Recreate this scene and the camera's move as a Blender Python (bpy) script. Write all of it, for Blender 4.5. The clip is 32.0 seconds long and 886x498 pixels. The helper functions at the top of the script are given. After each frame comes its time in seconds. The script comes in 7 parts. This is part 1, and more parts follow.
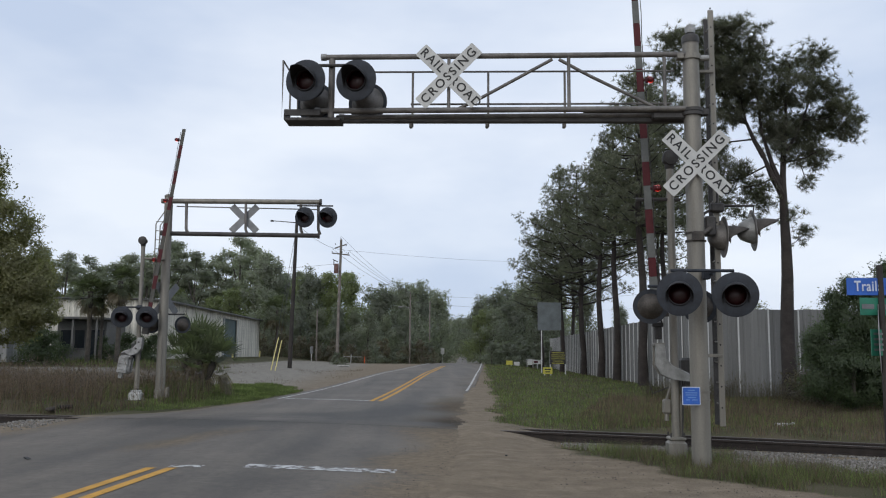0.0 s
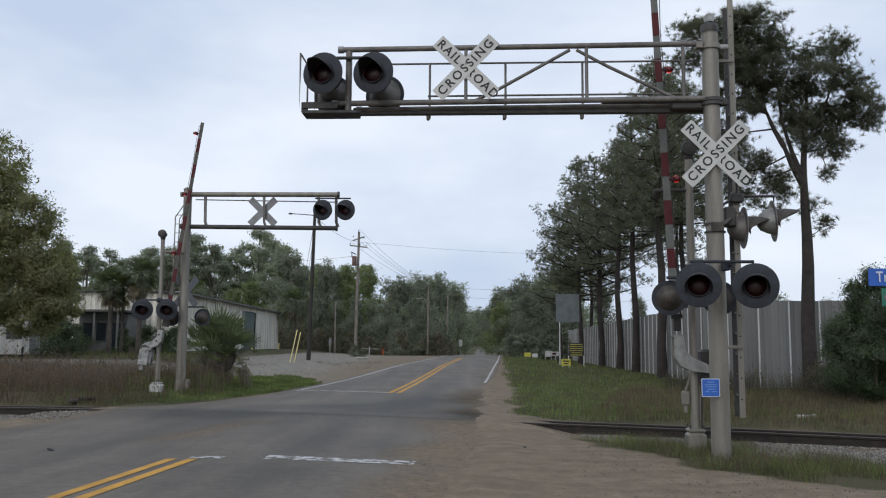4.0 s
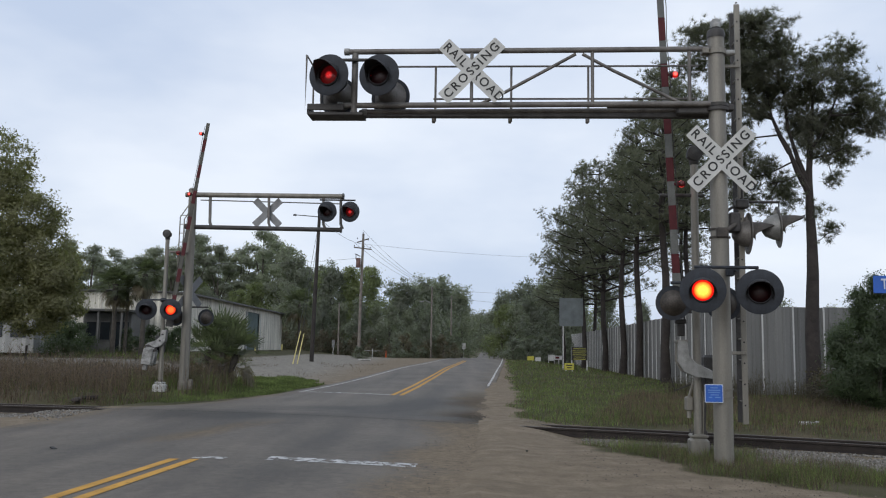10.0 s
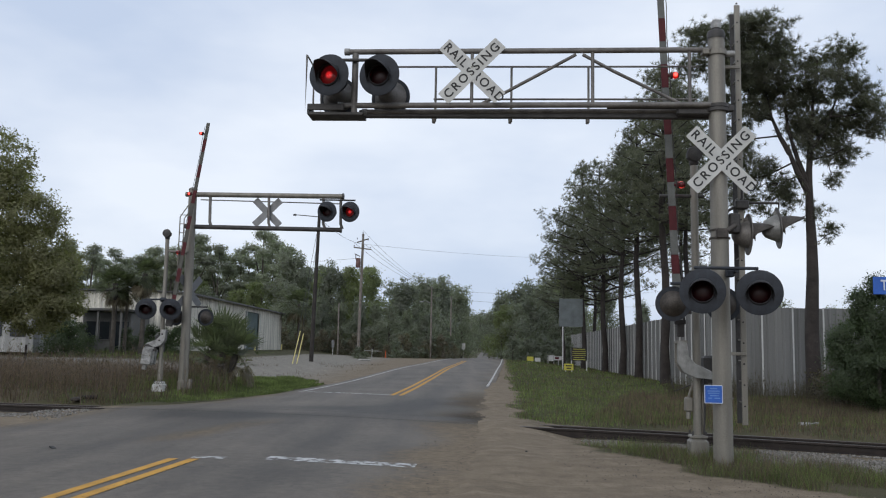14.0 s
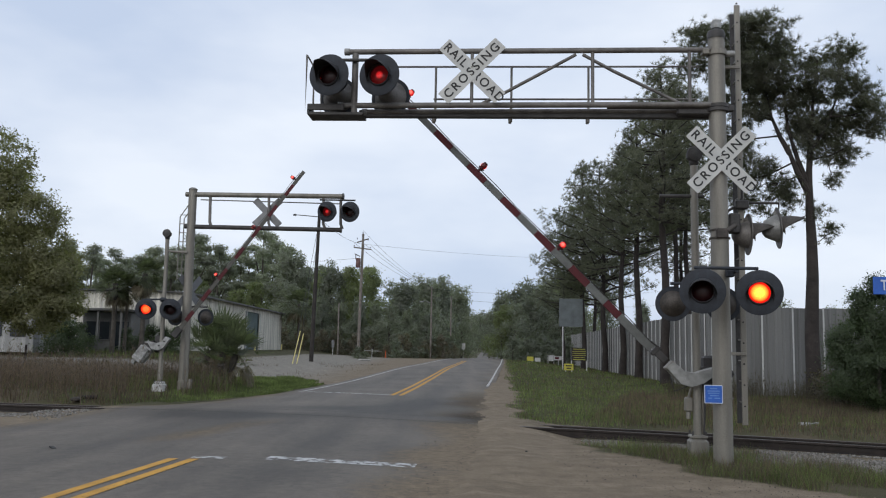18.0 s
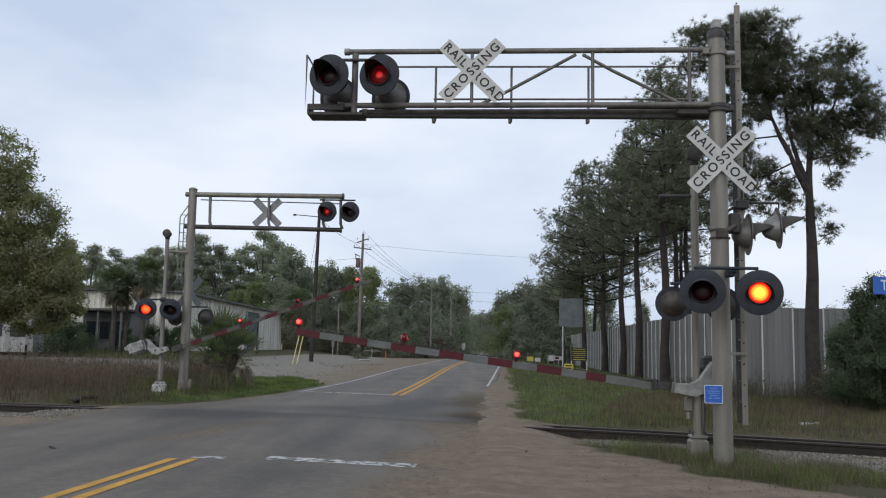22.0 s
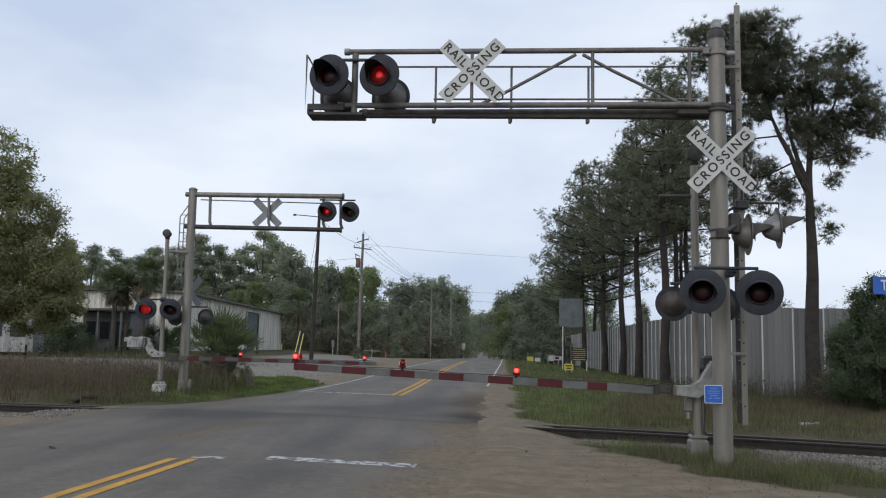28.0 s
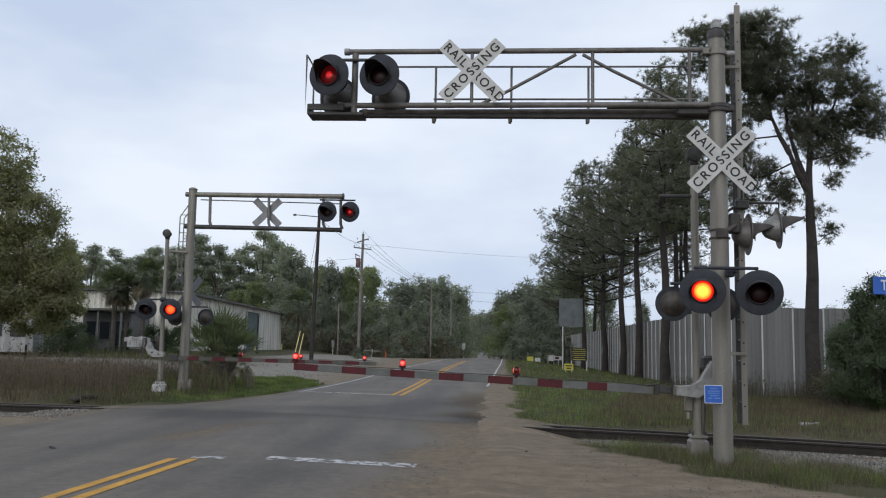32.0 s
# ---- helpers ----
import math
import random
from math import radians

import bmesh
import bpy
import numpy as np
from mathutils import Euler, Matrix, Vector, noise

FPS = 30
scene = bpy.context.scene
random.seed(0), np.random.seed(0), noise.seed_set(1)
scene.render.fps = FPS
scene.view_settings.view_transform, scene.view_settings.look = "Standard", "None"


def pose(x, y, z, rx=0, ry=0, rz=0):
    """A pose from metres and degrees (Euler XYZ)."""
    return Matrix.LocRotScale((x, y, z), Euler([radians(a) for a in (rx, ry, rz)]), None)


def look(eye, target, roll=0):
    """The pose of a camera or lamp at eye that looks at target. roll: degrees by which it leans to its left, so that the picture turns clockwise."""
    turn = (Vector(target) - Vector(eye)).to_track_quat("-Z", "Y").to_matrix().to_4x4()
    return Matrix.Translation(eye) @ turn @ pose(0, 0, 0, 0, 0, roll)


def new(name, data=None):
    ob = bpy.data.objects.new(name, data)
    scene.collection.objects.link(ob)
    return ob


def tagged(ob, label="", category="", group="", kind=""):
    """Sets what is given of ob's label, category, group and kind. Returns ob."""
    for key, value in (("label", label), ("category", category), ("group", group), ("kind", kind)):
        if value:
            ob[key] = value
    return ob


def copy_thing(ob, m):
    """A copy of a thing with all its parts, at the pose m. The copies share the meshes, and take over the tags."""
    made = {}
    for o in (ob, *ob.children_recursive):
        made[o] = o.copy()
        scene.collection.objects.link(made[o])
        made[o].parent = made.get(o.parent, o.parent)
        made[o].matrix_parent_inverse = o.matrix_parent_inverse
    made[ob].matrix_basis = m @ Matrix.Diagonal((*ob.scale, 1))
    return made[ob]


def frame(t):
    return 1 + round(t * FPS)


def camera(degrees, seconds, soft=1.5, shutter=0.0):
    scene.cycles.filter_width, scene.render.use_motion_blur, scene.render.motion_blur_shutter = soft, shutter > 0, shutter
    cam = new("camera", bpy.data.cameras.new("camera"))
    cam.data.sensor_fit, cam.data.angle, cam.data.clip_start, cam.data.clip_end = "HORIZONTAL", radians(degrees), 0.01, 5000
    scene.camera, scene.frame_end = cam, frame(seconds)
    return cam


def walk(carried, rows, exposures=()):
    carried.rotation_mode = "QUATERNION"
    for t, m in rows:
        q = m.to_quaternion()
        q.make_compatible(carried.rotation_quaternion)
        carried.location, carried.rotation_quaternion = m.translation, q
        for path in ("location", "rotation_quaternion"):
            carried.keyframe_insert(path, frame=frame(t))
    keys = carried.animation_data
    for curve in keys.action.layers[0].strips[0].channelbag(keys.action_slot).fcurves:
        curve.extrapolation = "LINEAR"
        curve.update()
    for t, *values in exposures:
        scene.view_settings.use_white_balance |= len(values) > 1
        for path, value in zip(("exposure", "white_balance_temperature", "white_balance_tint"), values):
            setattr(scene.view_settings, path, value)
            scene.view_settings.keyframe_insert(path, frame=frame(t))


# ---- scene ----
cam = camera(54.57, 32.0, soft=1.12)
EYE = (0.0, 0.0, 1.6)
# rows: seconds, then the camera's turn in degrees about x, y and z
PATH = [
    (0.0, 96.933, -0.452, -1.51), (0.5, 96.879, -0.455, -1.65), (1.0, 96.851, -0.405, -1.617), (1.5, 96.76, -0.445, -1.6),
    (2.0, 96.681, -0.40, -1.658), (2.5, 96.575, -0.403, -1.725), (3.0, 96.48, -0.401, -1.584), (3.5, 96.442, -0.379, -0.886),
    (4.3, 96.36, -0.375, -0.1), (5.5, 96.305, -0.371, 0.15), (6.0, 96.305, -0.371, 0.15), (6.5, 96.307, -0.355, -0.012),
    (7.0, 96.276, -0.37, -0.037), (7.5, 96.281, -0.42, -0.012), (8.0, 96.321, -0.435, 0.025), (8.5, 96.348, -0.43, 0.035),
    (9.0, 96.243, -0.519, 0.123), (9.5, 96.492, -0.8, -0.021), (10.0, 96.575, -0.97, -0.102), (10.5, 96.595, -1.075, -0.124),
    (11.0, 96.575, -1.12, -0.142), (11.5, 96.63, -1.0, -0.118), (12.0, 96.57, -1.04, -0.134), (12.5, 96.58, -1.06, -0.122),
    (13.0, 96.59, -1.088, -0.126), (32.0, 96.59, -1.088, -0.126)]
walk(cam, [(t, pose(*EYE, rx, ry, rz)) for t, rx, ry, rz in PATH])

# ---- light: an overcast morning ----
world = bpy.data.worlds.new("overcast_sky")
scene.world = world
world.use_nodes = True
wn, wl = world.node_tree.nodes, world.node_tree.links
wn.clear()
w_out, w_bg = wn.new("ShaderNodeOutputWorld"), wn.new("ShaderNodeBackground")
w_sky = wn.new("ShaderNodeTexSky")
w_sky.sky_type, w_sky.sun_disc = "NISHITA", False
w_sky.sun_elevation, w_sky.sun_rotation = radians(28), radians(198)
w_sky.air_density, w_sky.dust_density = 1.0, 2.0
w_skyb = wn.new("ShaderNodeMix")
w_skyb.data_type, w_skyb.blend_type = "RGBA", "MULTIPLY"
w_skyb.inputs[0].default_value = 1.0
w_skyb.inputs[7].default_value = (0.10, 0.10, 0.10, 1)
w_co, w_map = wn.new("ShaderNodeTexCoord"), wn.new("ShaderNodeMapping")
w_map.inputs["Scale"].default_value = (1.0, 1.0, 2.6)
w_noise = wn.new("ShaderNodeTexNoise")
w_noise.inputs["Scale"].default_value, w_noise.inputs["Detail"].default_value = 2.1, 5.0
w_noise.inputs["Roughness"].default_value = 0.5
w_ramp = wn.new("ShaderNodeValToRGB")
w_ramp.color_ramp.elements[0].position, w_ramp.color_ramp.elements[0].color = 0.34, (0.55, 0.645, 0.82, 1)
w_ramp.color_ramp.elements[1].position, w_ramp.color_ramp.elements[1].color = 0.62, (0.83, 0.89, 0.99, 1)
w_mix = wn.new("ShaderNodeMix")
w_mix.data_type = "RGBA"
w_mix.inputs[0].default_value = 0.92
wl.new(w_co.outputs["Generated"], w_map.inputs["Vector"])
wl.new(w_map.outputs["Vector"], w_noise.inputs["Vector"])
wl.new(w_noise.outputs["Fac"], w_ramp.inputs["Fac"])
wl.new(w_sky.outputs["Color"], w_skyb.inputs[6])
wl.new(w_skyb.outputs[2], w_mix.inputs[6])
wl.new(w_ramp.outputs["Color"], w_mix.inputs[7])
wl.new(w_mix.outputs[2], w_bg.inputs["Color"])
w_bg.inputs["Strength"].default_value = 1.06
wl.new(w_bg.outputs["Background"], w_out.inputs["Surface"])
sun = new("sun", bpy.data.lights.new("sun", "SUN"))
sun.data.energy, sun.data.angle, sun.data.color = 0.85, radians(40), (1.0, 0.97, 0.93)
sun.matrix_world = look((-25, -60, 42), (0, 15, 0))
scene.view_settings.exposure = 0.0


# ---- materials ----
def material(name, base, rough=0.7, metal=0.0, scale=8.0, vary=0.25, fine=60.0, bump=0.15, tint=None, random_tone=0.0, island=0.0, depth=0.01):
    """A surface with variation at two scales (stains and grain) and fine relief; sizes in metres."""
    m = bpy.data.materials.new(name)
    m.use_nodes = True
    n, l = m.node_tree.nodes, m.node_tree.links
    b = n["Principled BSDF"]
    co = n.new("ShaderNodeTexCoord")
    n1, n2 = n.new("ShaderNodeTexNoise"), n.new("ShaderNodeTexNoise")
    n1.inputs["Scale"].default_value, n1.inputs["Detail"].default_value = scale, 5
    n2.inputs["Scale"].default_value, n2.inputs["Detail"].default_value = fine, 3
    for q in (n1, n2):
        l.new(co.outputs["Object"], q.inputs["Vector"])
    r1 = n.new("ShaderNodeValToRGB")
    dark = tuple(c * (1 - vary) for c in base)
    light = tint or tuple(min(1, c * (1 + vary)) for c in base)
    r1.color_ramp.elements[0].position, r1.color_ramp.elements[0].color = 0.32, (*dark, 1)
    r1.color_ramp.elements[1].position, r1.color_ramp.elements[1].color = 0.68, (*light, 1)
    l.new(n1.outputs["Fac"], r1.inputs["Fac"])
    mr = n.new("ShaderNodeMapRange")
    mr.inputs["From Min"].default_value, mr.inputs["From Max"].default_value = 0.25, 0.75
    mr.inputs["To Min"].default_value, mr.inputs["To Max"].default_value = 1 - vary * 0.7, 1 + vary * 0.7
    l.new(n2.outputs["Fac"], mr.inputs["Value"])
    mul = n.new("ShaderNodeVectorMath")
    mul.operation = "SCALE"
    l.new(r1.outputs["Color"], mul.inputs[0])
    scale_out = mr.outputs["Result"]
    for amount, kind, out in ((random_tone, "ShaderNodeObjectInfo", "Random"), (island, "ShaderNodeNewGeometry", "Random Per Island")):
        if amount:
            o = n.new(kind)
            r = n.new("ShaderNodeMapRange")
            r.inputs["To Min"].default_value, r.inputs["To Max"].default_value = 1 - amount, 1 + amount
            l.new(o.outputs[out], r.inputs["Value"])
            mm = n.new("ShaderNodeMath")
            mm.operation = "MULTIPLY"
            l.new(scale_out, mm.inputs[0])
            l.new(r.outputs["Result"], mm.inputs[1])
            scale_out = mm.outputs["Value"]
    l.new(scale_out, mul.inputs["Scale"])
    l.new(mul.outputs["Vector"], b.inputs["Base Color"])
    b.inputs["Roughness"].default_value, b.inputs["Metallic"].default_value = rough, metal
    if bump:
        bp = n.new("ShaderNodeBump")
        bp.inputs["Strength"].default_value, bp.inputs["Distance"].default_value = bump, depth
        l.new(n2.outputs["Fac"], bp.inputs["Height"])
        l.new(bp.outputs["Normal"], b.inputs["Normal"])
    return m


def streak(m, scale, squash=0.06):
    """Draws the large stains of a material out into upright streaks."""
    n, l = m.node_tree.nodes, m.node_tree.links
    stain = [q for q in n if q.bl_idname == "ShaderNodeTexNoise"][0]
    geo, mp = n.new("ShaderNodeNewGeometry"), n.new("ShaderNodeMapping")
    mp.inputs["Scale"].default_value = (1.0, 1.0, squash)
    stain.inputs["Scale"].default_value = scale
    l.new(geo.outputs["Position"], mp.inputs["Vector"])
    l.new(mp.outputs["Vector"], stain.inputs["Vector"])
    return m


def leaf_material(name, base, vary=0.22, island=0.22):
    m = material(name, base, rough=0.5, scale=1.2, vary=vary, fine=30, bump=0.0, island=island, random_tone=0.14)
    b = m.node_tree.nodes["Principled BSDF"]
    b.inputs["Specular IOR Level"].default_value = 0.5
    n, l = m.node_tree.nodes, m.node_tree.links
    tr, mx, br = n.new("ShaderNodeBsdfTranslucent"), n.new("ShaderNodeMixShader"), n.new("ShaderNodeVectorMath")
    br.operation = "MULTIPLY"
    br.inputs[1].default_value = (1.35, 1.5, 0.9)
    l.new(b.inputs["Base Color"].links[0].from_socket, br.inputs[0])
    l.new(br.outputs["Vector"], tr.inputs["Color"])
    mx.inputs[0].default_value = 0.5
    l.new(b.outputs["BSDF"], mx.inputs[1])
    l.new(tr.outputs["BSDF"], mx.inputs[2])
    l.new(mx.outputs["Shader"], n["Material Output"].inputs["Surface"])
    return m


def glow(name, core, rim, strength_core, strength_rim, radius):
    """A lit signal lens: bright in the middle, deep red at its rim."""
    m = bpy.data.materials.new(name)
    m.use_nodes = True
    n, l = m.node_tree.nodes, m.node_tree.links
    b = n["Principled BSDF"]
    co, gr = n.new("ShaderNodeTexCoord"), n.new("ShaderNodeVectorMath")
    gr.operation = "LENGTH"
    flat = n.new("ShaderNodeVectorMath")
    flat.operation = "MULTIPLY"
    flat.inputs[1].default_value = (1.0, 0.0, 1.0)
    l.new(co.outputs["Object"], flat.inputs[0])
    l.new(flat.outputs["Vector"], gr.inputs[0])
    mr = n.new("ShaderNodeMapRange")
    mr.inputs["From Min"].default_value, mr.inputs["From Max"].default_value = radius * 0.42, radius * 0.92
    l.new(gr.outputs["Value"], mr.inputs["Value"])
    vo = n.new("ShaderNodeTexVoronoi")
    vo.inputs["Scale"].default_value = 55
    l.new(co.outputs["Object"], vo.inputs["Vector"])
    mixc = n.new("ShaderNodeMix")
    mixc.data_type = "RGBA"
    mixc.inputs[6].default_value = (*[c * strength_core for c in core], 1)
    mixc.inputs[7].default_value = (*[c * strength_rim for c in rim], 1)
    l.new(mr.outputs["Result"], mixc.inputs[0])
    b.inputs["Base Color"].default_value = (0.12, 0.01, 0.008, 1)
    b.inputs["Roughness"].default_value = 0.25
    l.new(mixc.outputs[2], b.inputs["Emission Color"])
    st = n.new("ShaderNodeMapRange")
    st.inputs["From Max"].default_value = 0.9
    st.inputs["To Min"].default_value, st.inputs["To Max"].default_value = 1.25, 0.85
    l.new(vo.outputs["Distance"], st.inputs["Value"])
    l.new(st.outputs["Result"], b.inputs["Emission Strength"])
    return m


M_GALV = material("galvanized_steel", (0.205, 0.192, 0.165), 0.55, 0.35, 5, 0.22, 70, 0.08)
streak(M_GALV, 7.0, 0.10)
M_TRUSS = material("weathered_truss_steel", (0.14, 0.13, 0.12), 0.6, 0.3, 4, 0.35, 50, 0.1)
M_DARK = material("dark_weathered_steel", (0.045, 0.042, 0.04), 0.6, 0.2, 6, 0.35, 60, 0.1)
M_BLACK = material("black_signal_paint", (0.019, 0.023, 0.031), 0.7, 0.0, 9, 0.3, 60, 0.05)
M_BLACKIN = material("flat_black_hood_paint", (0.012, 0.012, 0.014), 0.8, 0.0, 9, 0.3, 60, 0.05)
M_ALU = material("cast_aluminium", (0.25, 0.25, 0.24), 0.55, 0.3, 9, 0.25, 70, 0.08)
M_SILVER = material("silver_paint", (0.27, 0.27, 0.262), 0.55, 0.25, 7, 0.4, 60, 0.08)
M_SIGNBACK = material("bare_aluminium_sign", (0.17, 0.175, 0.18), 0.5, 0.4, 5, 0.15, 40, 0.03)
M_WHITE = material("white_reflective_sheeting", (0.47, 0.47, 0.45), 0.5, 0, 4, 0.12, 90, 0.02)
M_LETTER = material("black_sign_ink", (0.012, 0.012, 0.012), 0.6, 0, 5, 0.2, 40, 0)
M_RED = material("red_arm_sheeting", (0.066, 0.005, 0.008), 0.75, 0, 5, 0.2, 50, 0.02)
M_ARMWHITE = material("white_arm_sheeting", (0.112, 0.116, 0.110), 0.7, 0, 4, 0.2, 50, 0.02)
# pale bands of the far arm, a darker grey than the near arm's
M_ARMBACK = material("dark_grey_arm_back", (0.078, 0.076, 0.066), 0.75, 0, 4, 0.25, 50, 0.02)
M_BLUE = material("blue_sign_sheeting", (0.02, 0.10, 0.42), 0.45, 0, 5, 0.12, 50, 0)
M_BLUEINK = material("white_sign_ink", (0.5, 0.55, 0.65), 0.5, 0, 5, 0.1, 50, 0)
M_GREEN = material("green_sign_sheeting", (0.02, 0.16, 0.10), 0.45, 0, 5, 0.12, 50, 0)
M_YELLOWSIGN = material("yellow_sign_sheeting", (0.44, 0.41, 0.06), 0.6, 0, 5, 0.12, 50, 0)
M_LENS = material("unlit_red_glass", (0.022, 0.004, 0.005), 0.45, 0, 30, 0.3, 90, 0.1)
M_BRIGHT = glow("lit_red_lens", (1.0, 0.42, 0.045), (1.0, 0.012, 0.008), 2.5, 0.9, 0.137)
M_ORANGELIT = glow("lit_orange_red_lens", (1.0, 0.105, 0.02), (1.0, 0.012, 0.008), 2.2, 1.0, 0.15)
M_DIM = glow("dim_red_lens", (1.0, 0.035, 0.02), (1.0, 0.035, 0.02), 0.9, 0.9, 0.155)
M_FAINT = glow("faint_red_lens", (1.0, 0.04, 0.045), (0.8, 0.02, 0.025), 0.42, 0.25, 0.15)
M_CORE = glow("red_lens_seen_off_axis", (1.0, 0.025, 0.03), (0.14, 0.006, 0.008), 0.62, 0.28, 0.07)
M_ARMLIT = glow("lit_arm_lamp", (1.0, 0.12, 0.09), (0.9, 0.012, 0.012), 1.9, 0.6, 0.046)
M_ARMOFF = material("unlit_arm_lamp_lens", (0.10, 0.01, 0.01), 0.2, 0, 20, 0.2, 60, 0)
M_RUST = material("rusty_rail_steel", (0.022, 0.016, 0.013), 0.75, 0.2, 6, 0.4, 90, 0.2)
M_RAILTOP = material("worn_rail_head", (0.065, 0.054, 0.047), 0.5, 0.5, 9, 0.3, 90, 0.05)
M_TIE = material("creosoted_tie_wood", (0.05, 0.042, 0.036), 0.9, 0, 4, 0.4, 40, 0.4, random_tone=0.3)
M_CONC = material("concrete", (0.34, 0.33, 0.31), 0.85, 0, 3, 0.2, 50, 0.2)


# ---- mesh helpers ----
class Geo:
    """Collects faces in plain lists; one Geo becomes one mesh."""

    def __init__(self):
        self.v, self.f, self.k = [], [], []

    def add(self, verts, faces, k=0):
        o = len(self.v)
        self.v.extend([tuple(p) for p in verts])
        self.f.extend([tuple(i + o for i in q) for q in faces])
        self.k.extend([k] * len(faces))
        return self

    def box(self, c, s, m=None, ch=0.0, k=0):
        """A box round c of size s, with its upright and lying edges chamfered by ch."""
        hx, hy, hz = s[0] / 2, s[1] / 2, s[2] / 2
        m = m or Matrix.Identity(4)
        if not ch:
            vs = [Vector((x, y, z)) for z in (-hz, hz) for y in (-hy, hy) for x in (-hx, hx)]
            fs = [(0, 2, 3, 1), (4, 5, 7, 6), (0, 1, 5, 4), (2, 6, 7, 3), (0, 4, 6, 2), (1, 3, 7, 5)]
        else:
            ring = [(-hx + ch, -hy), (hx - ch, -hy), (hx, -hy + ch), (hx, hy - ch), (hx - ch, hy), (-hx + ch, hy), (-hx, hy - ch), (-hx, -hy + ch)]
            inner = [(x * (hx - ch) / hx, y * (hy - ch) / hy) for x, y in ring]
            vs = [Vector((x, y, -hz)) for x, y in inner] + [Vector((x, y, -hz + ch)) for x, y in ring]
            vs += [Vector((x, y, hz - ch)) for x, y in ring] + [Vector((x, y, hz)) for x, y in inner]
            fs = [tuple(range(7, -1, -1)), tuple(range(24, 32))]
            fs += [(a * 8 + i, a * 8 + (i + 1) % 8, a * 8 + 8 + (i + 1) % 8, a * 8 + 8 + i) for a in range(3) for i in range(8)]
        return self.add([Vector(c) + (m @ q) for q in vs], fs, k)

    def tube(self, p0, p1, r0, r1=None, seg=12, caps=True, k=0):
        return self.path([p0, p1], [r0, r0 if r1 is None else r1], seg, caps, k)

    def path(self, pts, radii, seg=10, caps=True, k=0):
        pts = [Vector(p) for p in pts]
        if not isinstance(radii, (list, tuple)):
            radii = [radii] * len(pts)
        vs, fs = [], []
        d0 = (pts[-1] - pts[0]).normalized()
        ref = Vector((0, 0, 1)) if abs(d0.z) < 0.9 else Vector((1, 0, 0))
        for i, p in enumerate(pts):
            d = (pts[min(i + 1, len(pts) - 1)] - pts[max(i - 1, 0)]).normalized()
            a = d.cross(ref).normalized()
            b = a.cross(d).normalized()
            for j in range(seg):
                t = 2 * math.pi * j / seg
                vs.append(p + (a * math.cos(t) + b * math.sin(t)) * radii[i])
        for i in range(len(pts) - 1):
            fs += [(i * seg + j, i * seg + (j + 1) % seg, (i + 1) * seg + (j + 1) % seg, (i + 1) * seg + j) for j in range(seg)]
        if caps:
            fs += [tuple(range(seg - 1, -1, -1)), tuple((len(pts) - 1) * seg + j for j in range(seg))]
        return self.add(vs, fs, k)

    def lathe(self, prof, seg=24, m=None, k=0, start=0.0, turn=2 * math.pi):
        """Turns the profile (radius, height) round the local z axis."""
        m = m or Matrix.Identity(4)
        full = turn > 6.28
        cols = seg if full else seg + 1
        vs = [m @ Vector((r * math.cos(start + turn * j / seg), r * math.sin(start + turn * j / seg), h)) for r, h in prof for j in range(cols)]
        fs = []
        for i in range(len(prof) - 1):
            for j in range(seg):
                a, b = i * cols + j, i * cols + (j + 1) % cols
                fs.append((a, b, b + cols, a + cols))
        return self.add(vs, fs, k)

    def plate(self, poly, y0, y1, m=None, k=0):
        """A flat outline in the local xz plane, between depths y0 and y1."""
        m = m or Matrix.Identity(4)
        n = len(poly)
        vs = [m @ Vector((x, y0, z)) for x, z in poly] + [m @ Vector((x, y1, z)) for x, z in poly]
        fs = [tuple(range(n)), tuple(range(2 * n - 1, n - 1, -1))] + [(i, i + n, (i + 1) % n + n, (i + 1) % n) for i in range(n)]
        return self.add(vs, fs, k)


def mesh_of(name, g, mats, smooth=False):
    me = bpy.data.meshes.new(name)
    me.from_pydata(g.v, [], g.f)
    for m in mats if isinstance(mats, (list, tuple)) else [mats]:
        me.materials.append(m)
    if any(g.k):
        me.polygons.foreach_set("material_index", g.k)
    if smooth:
        me.polygons.foreach_set("use_smooth", [True] * len(me.polygons))
    bm = bmesh.new()
    bm.from_mesh(me)
    if len(bm.faces) < 20000:
        bmesh.ops.recalc_face_normals(bm, faces=bm.faces)
    if smooth:
        for e in bm.edges:
            if len(e.link_faces) == 2 and e.calc_face_angle(0) > 0.7:
                e.smooth = False
    bm.to_mesh(me)
    bm.free()
    me.update()
    return me


def part(name, g, mats, parent=None, label="", m=None, smooth=False):
    """One mesh object, under a thing or a part if one is given."""
    ob = new(name, mesh_of(name, g, mats, smooth) if isinstance(g, Geo) else g)
    if parent is not None:
        ob.parent = parent
    if m is not None:
        ob.matrix_basis = m
    return tagged(ob, label)


def thing(name, m, label, category, group="", kind=""):
    ob = new(name)
    ob.empty_display_size = 0.2
    ob.matrix_basis = m
    return tagged(ob, label, category, group, kind)


def lettering(text, size, m, mat, parent, name="lettering", spacing=1.12):
    """Raised letters of the built-in font, turned into a mesh; they face the local -y side."""
    cu = bpy.data.curves.new(name, "FONT")
    cu.body, cu.size, cu.align_x, cu.align_y, cu.extrude = text, size, "CENTER", "CENTER", 0.0015
    cu.space_character = spacing
    cu.offset = 0.003
    tmp = bpy.data.objects.new(name, cu)
    me = bpy.data.meshes.new_from_object(tmp)
    bpy.data.objects.remove(tmp)
    me.materials.clear()
    me.materials.append(mat)
    ob = new(name, me)
    ob.parent, ob.matrix_basis = parent, m
    return ob


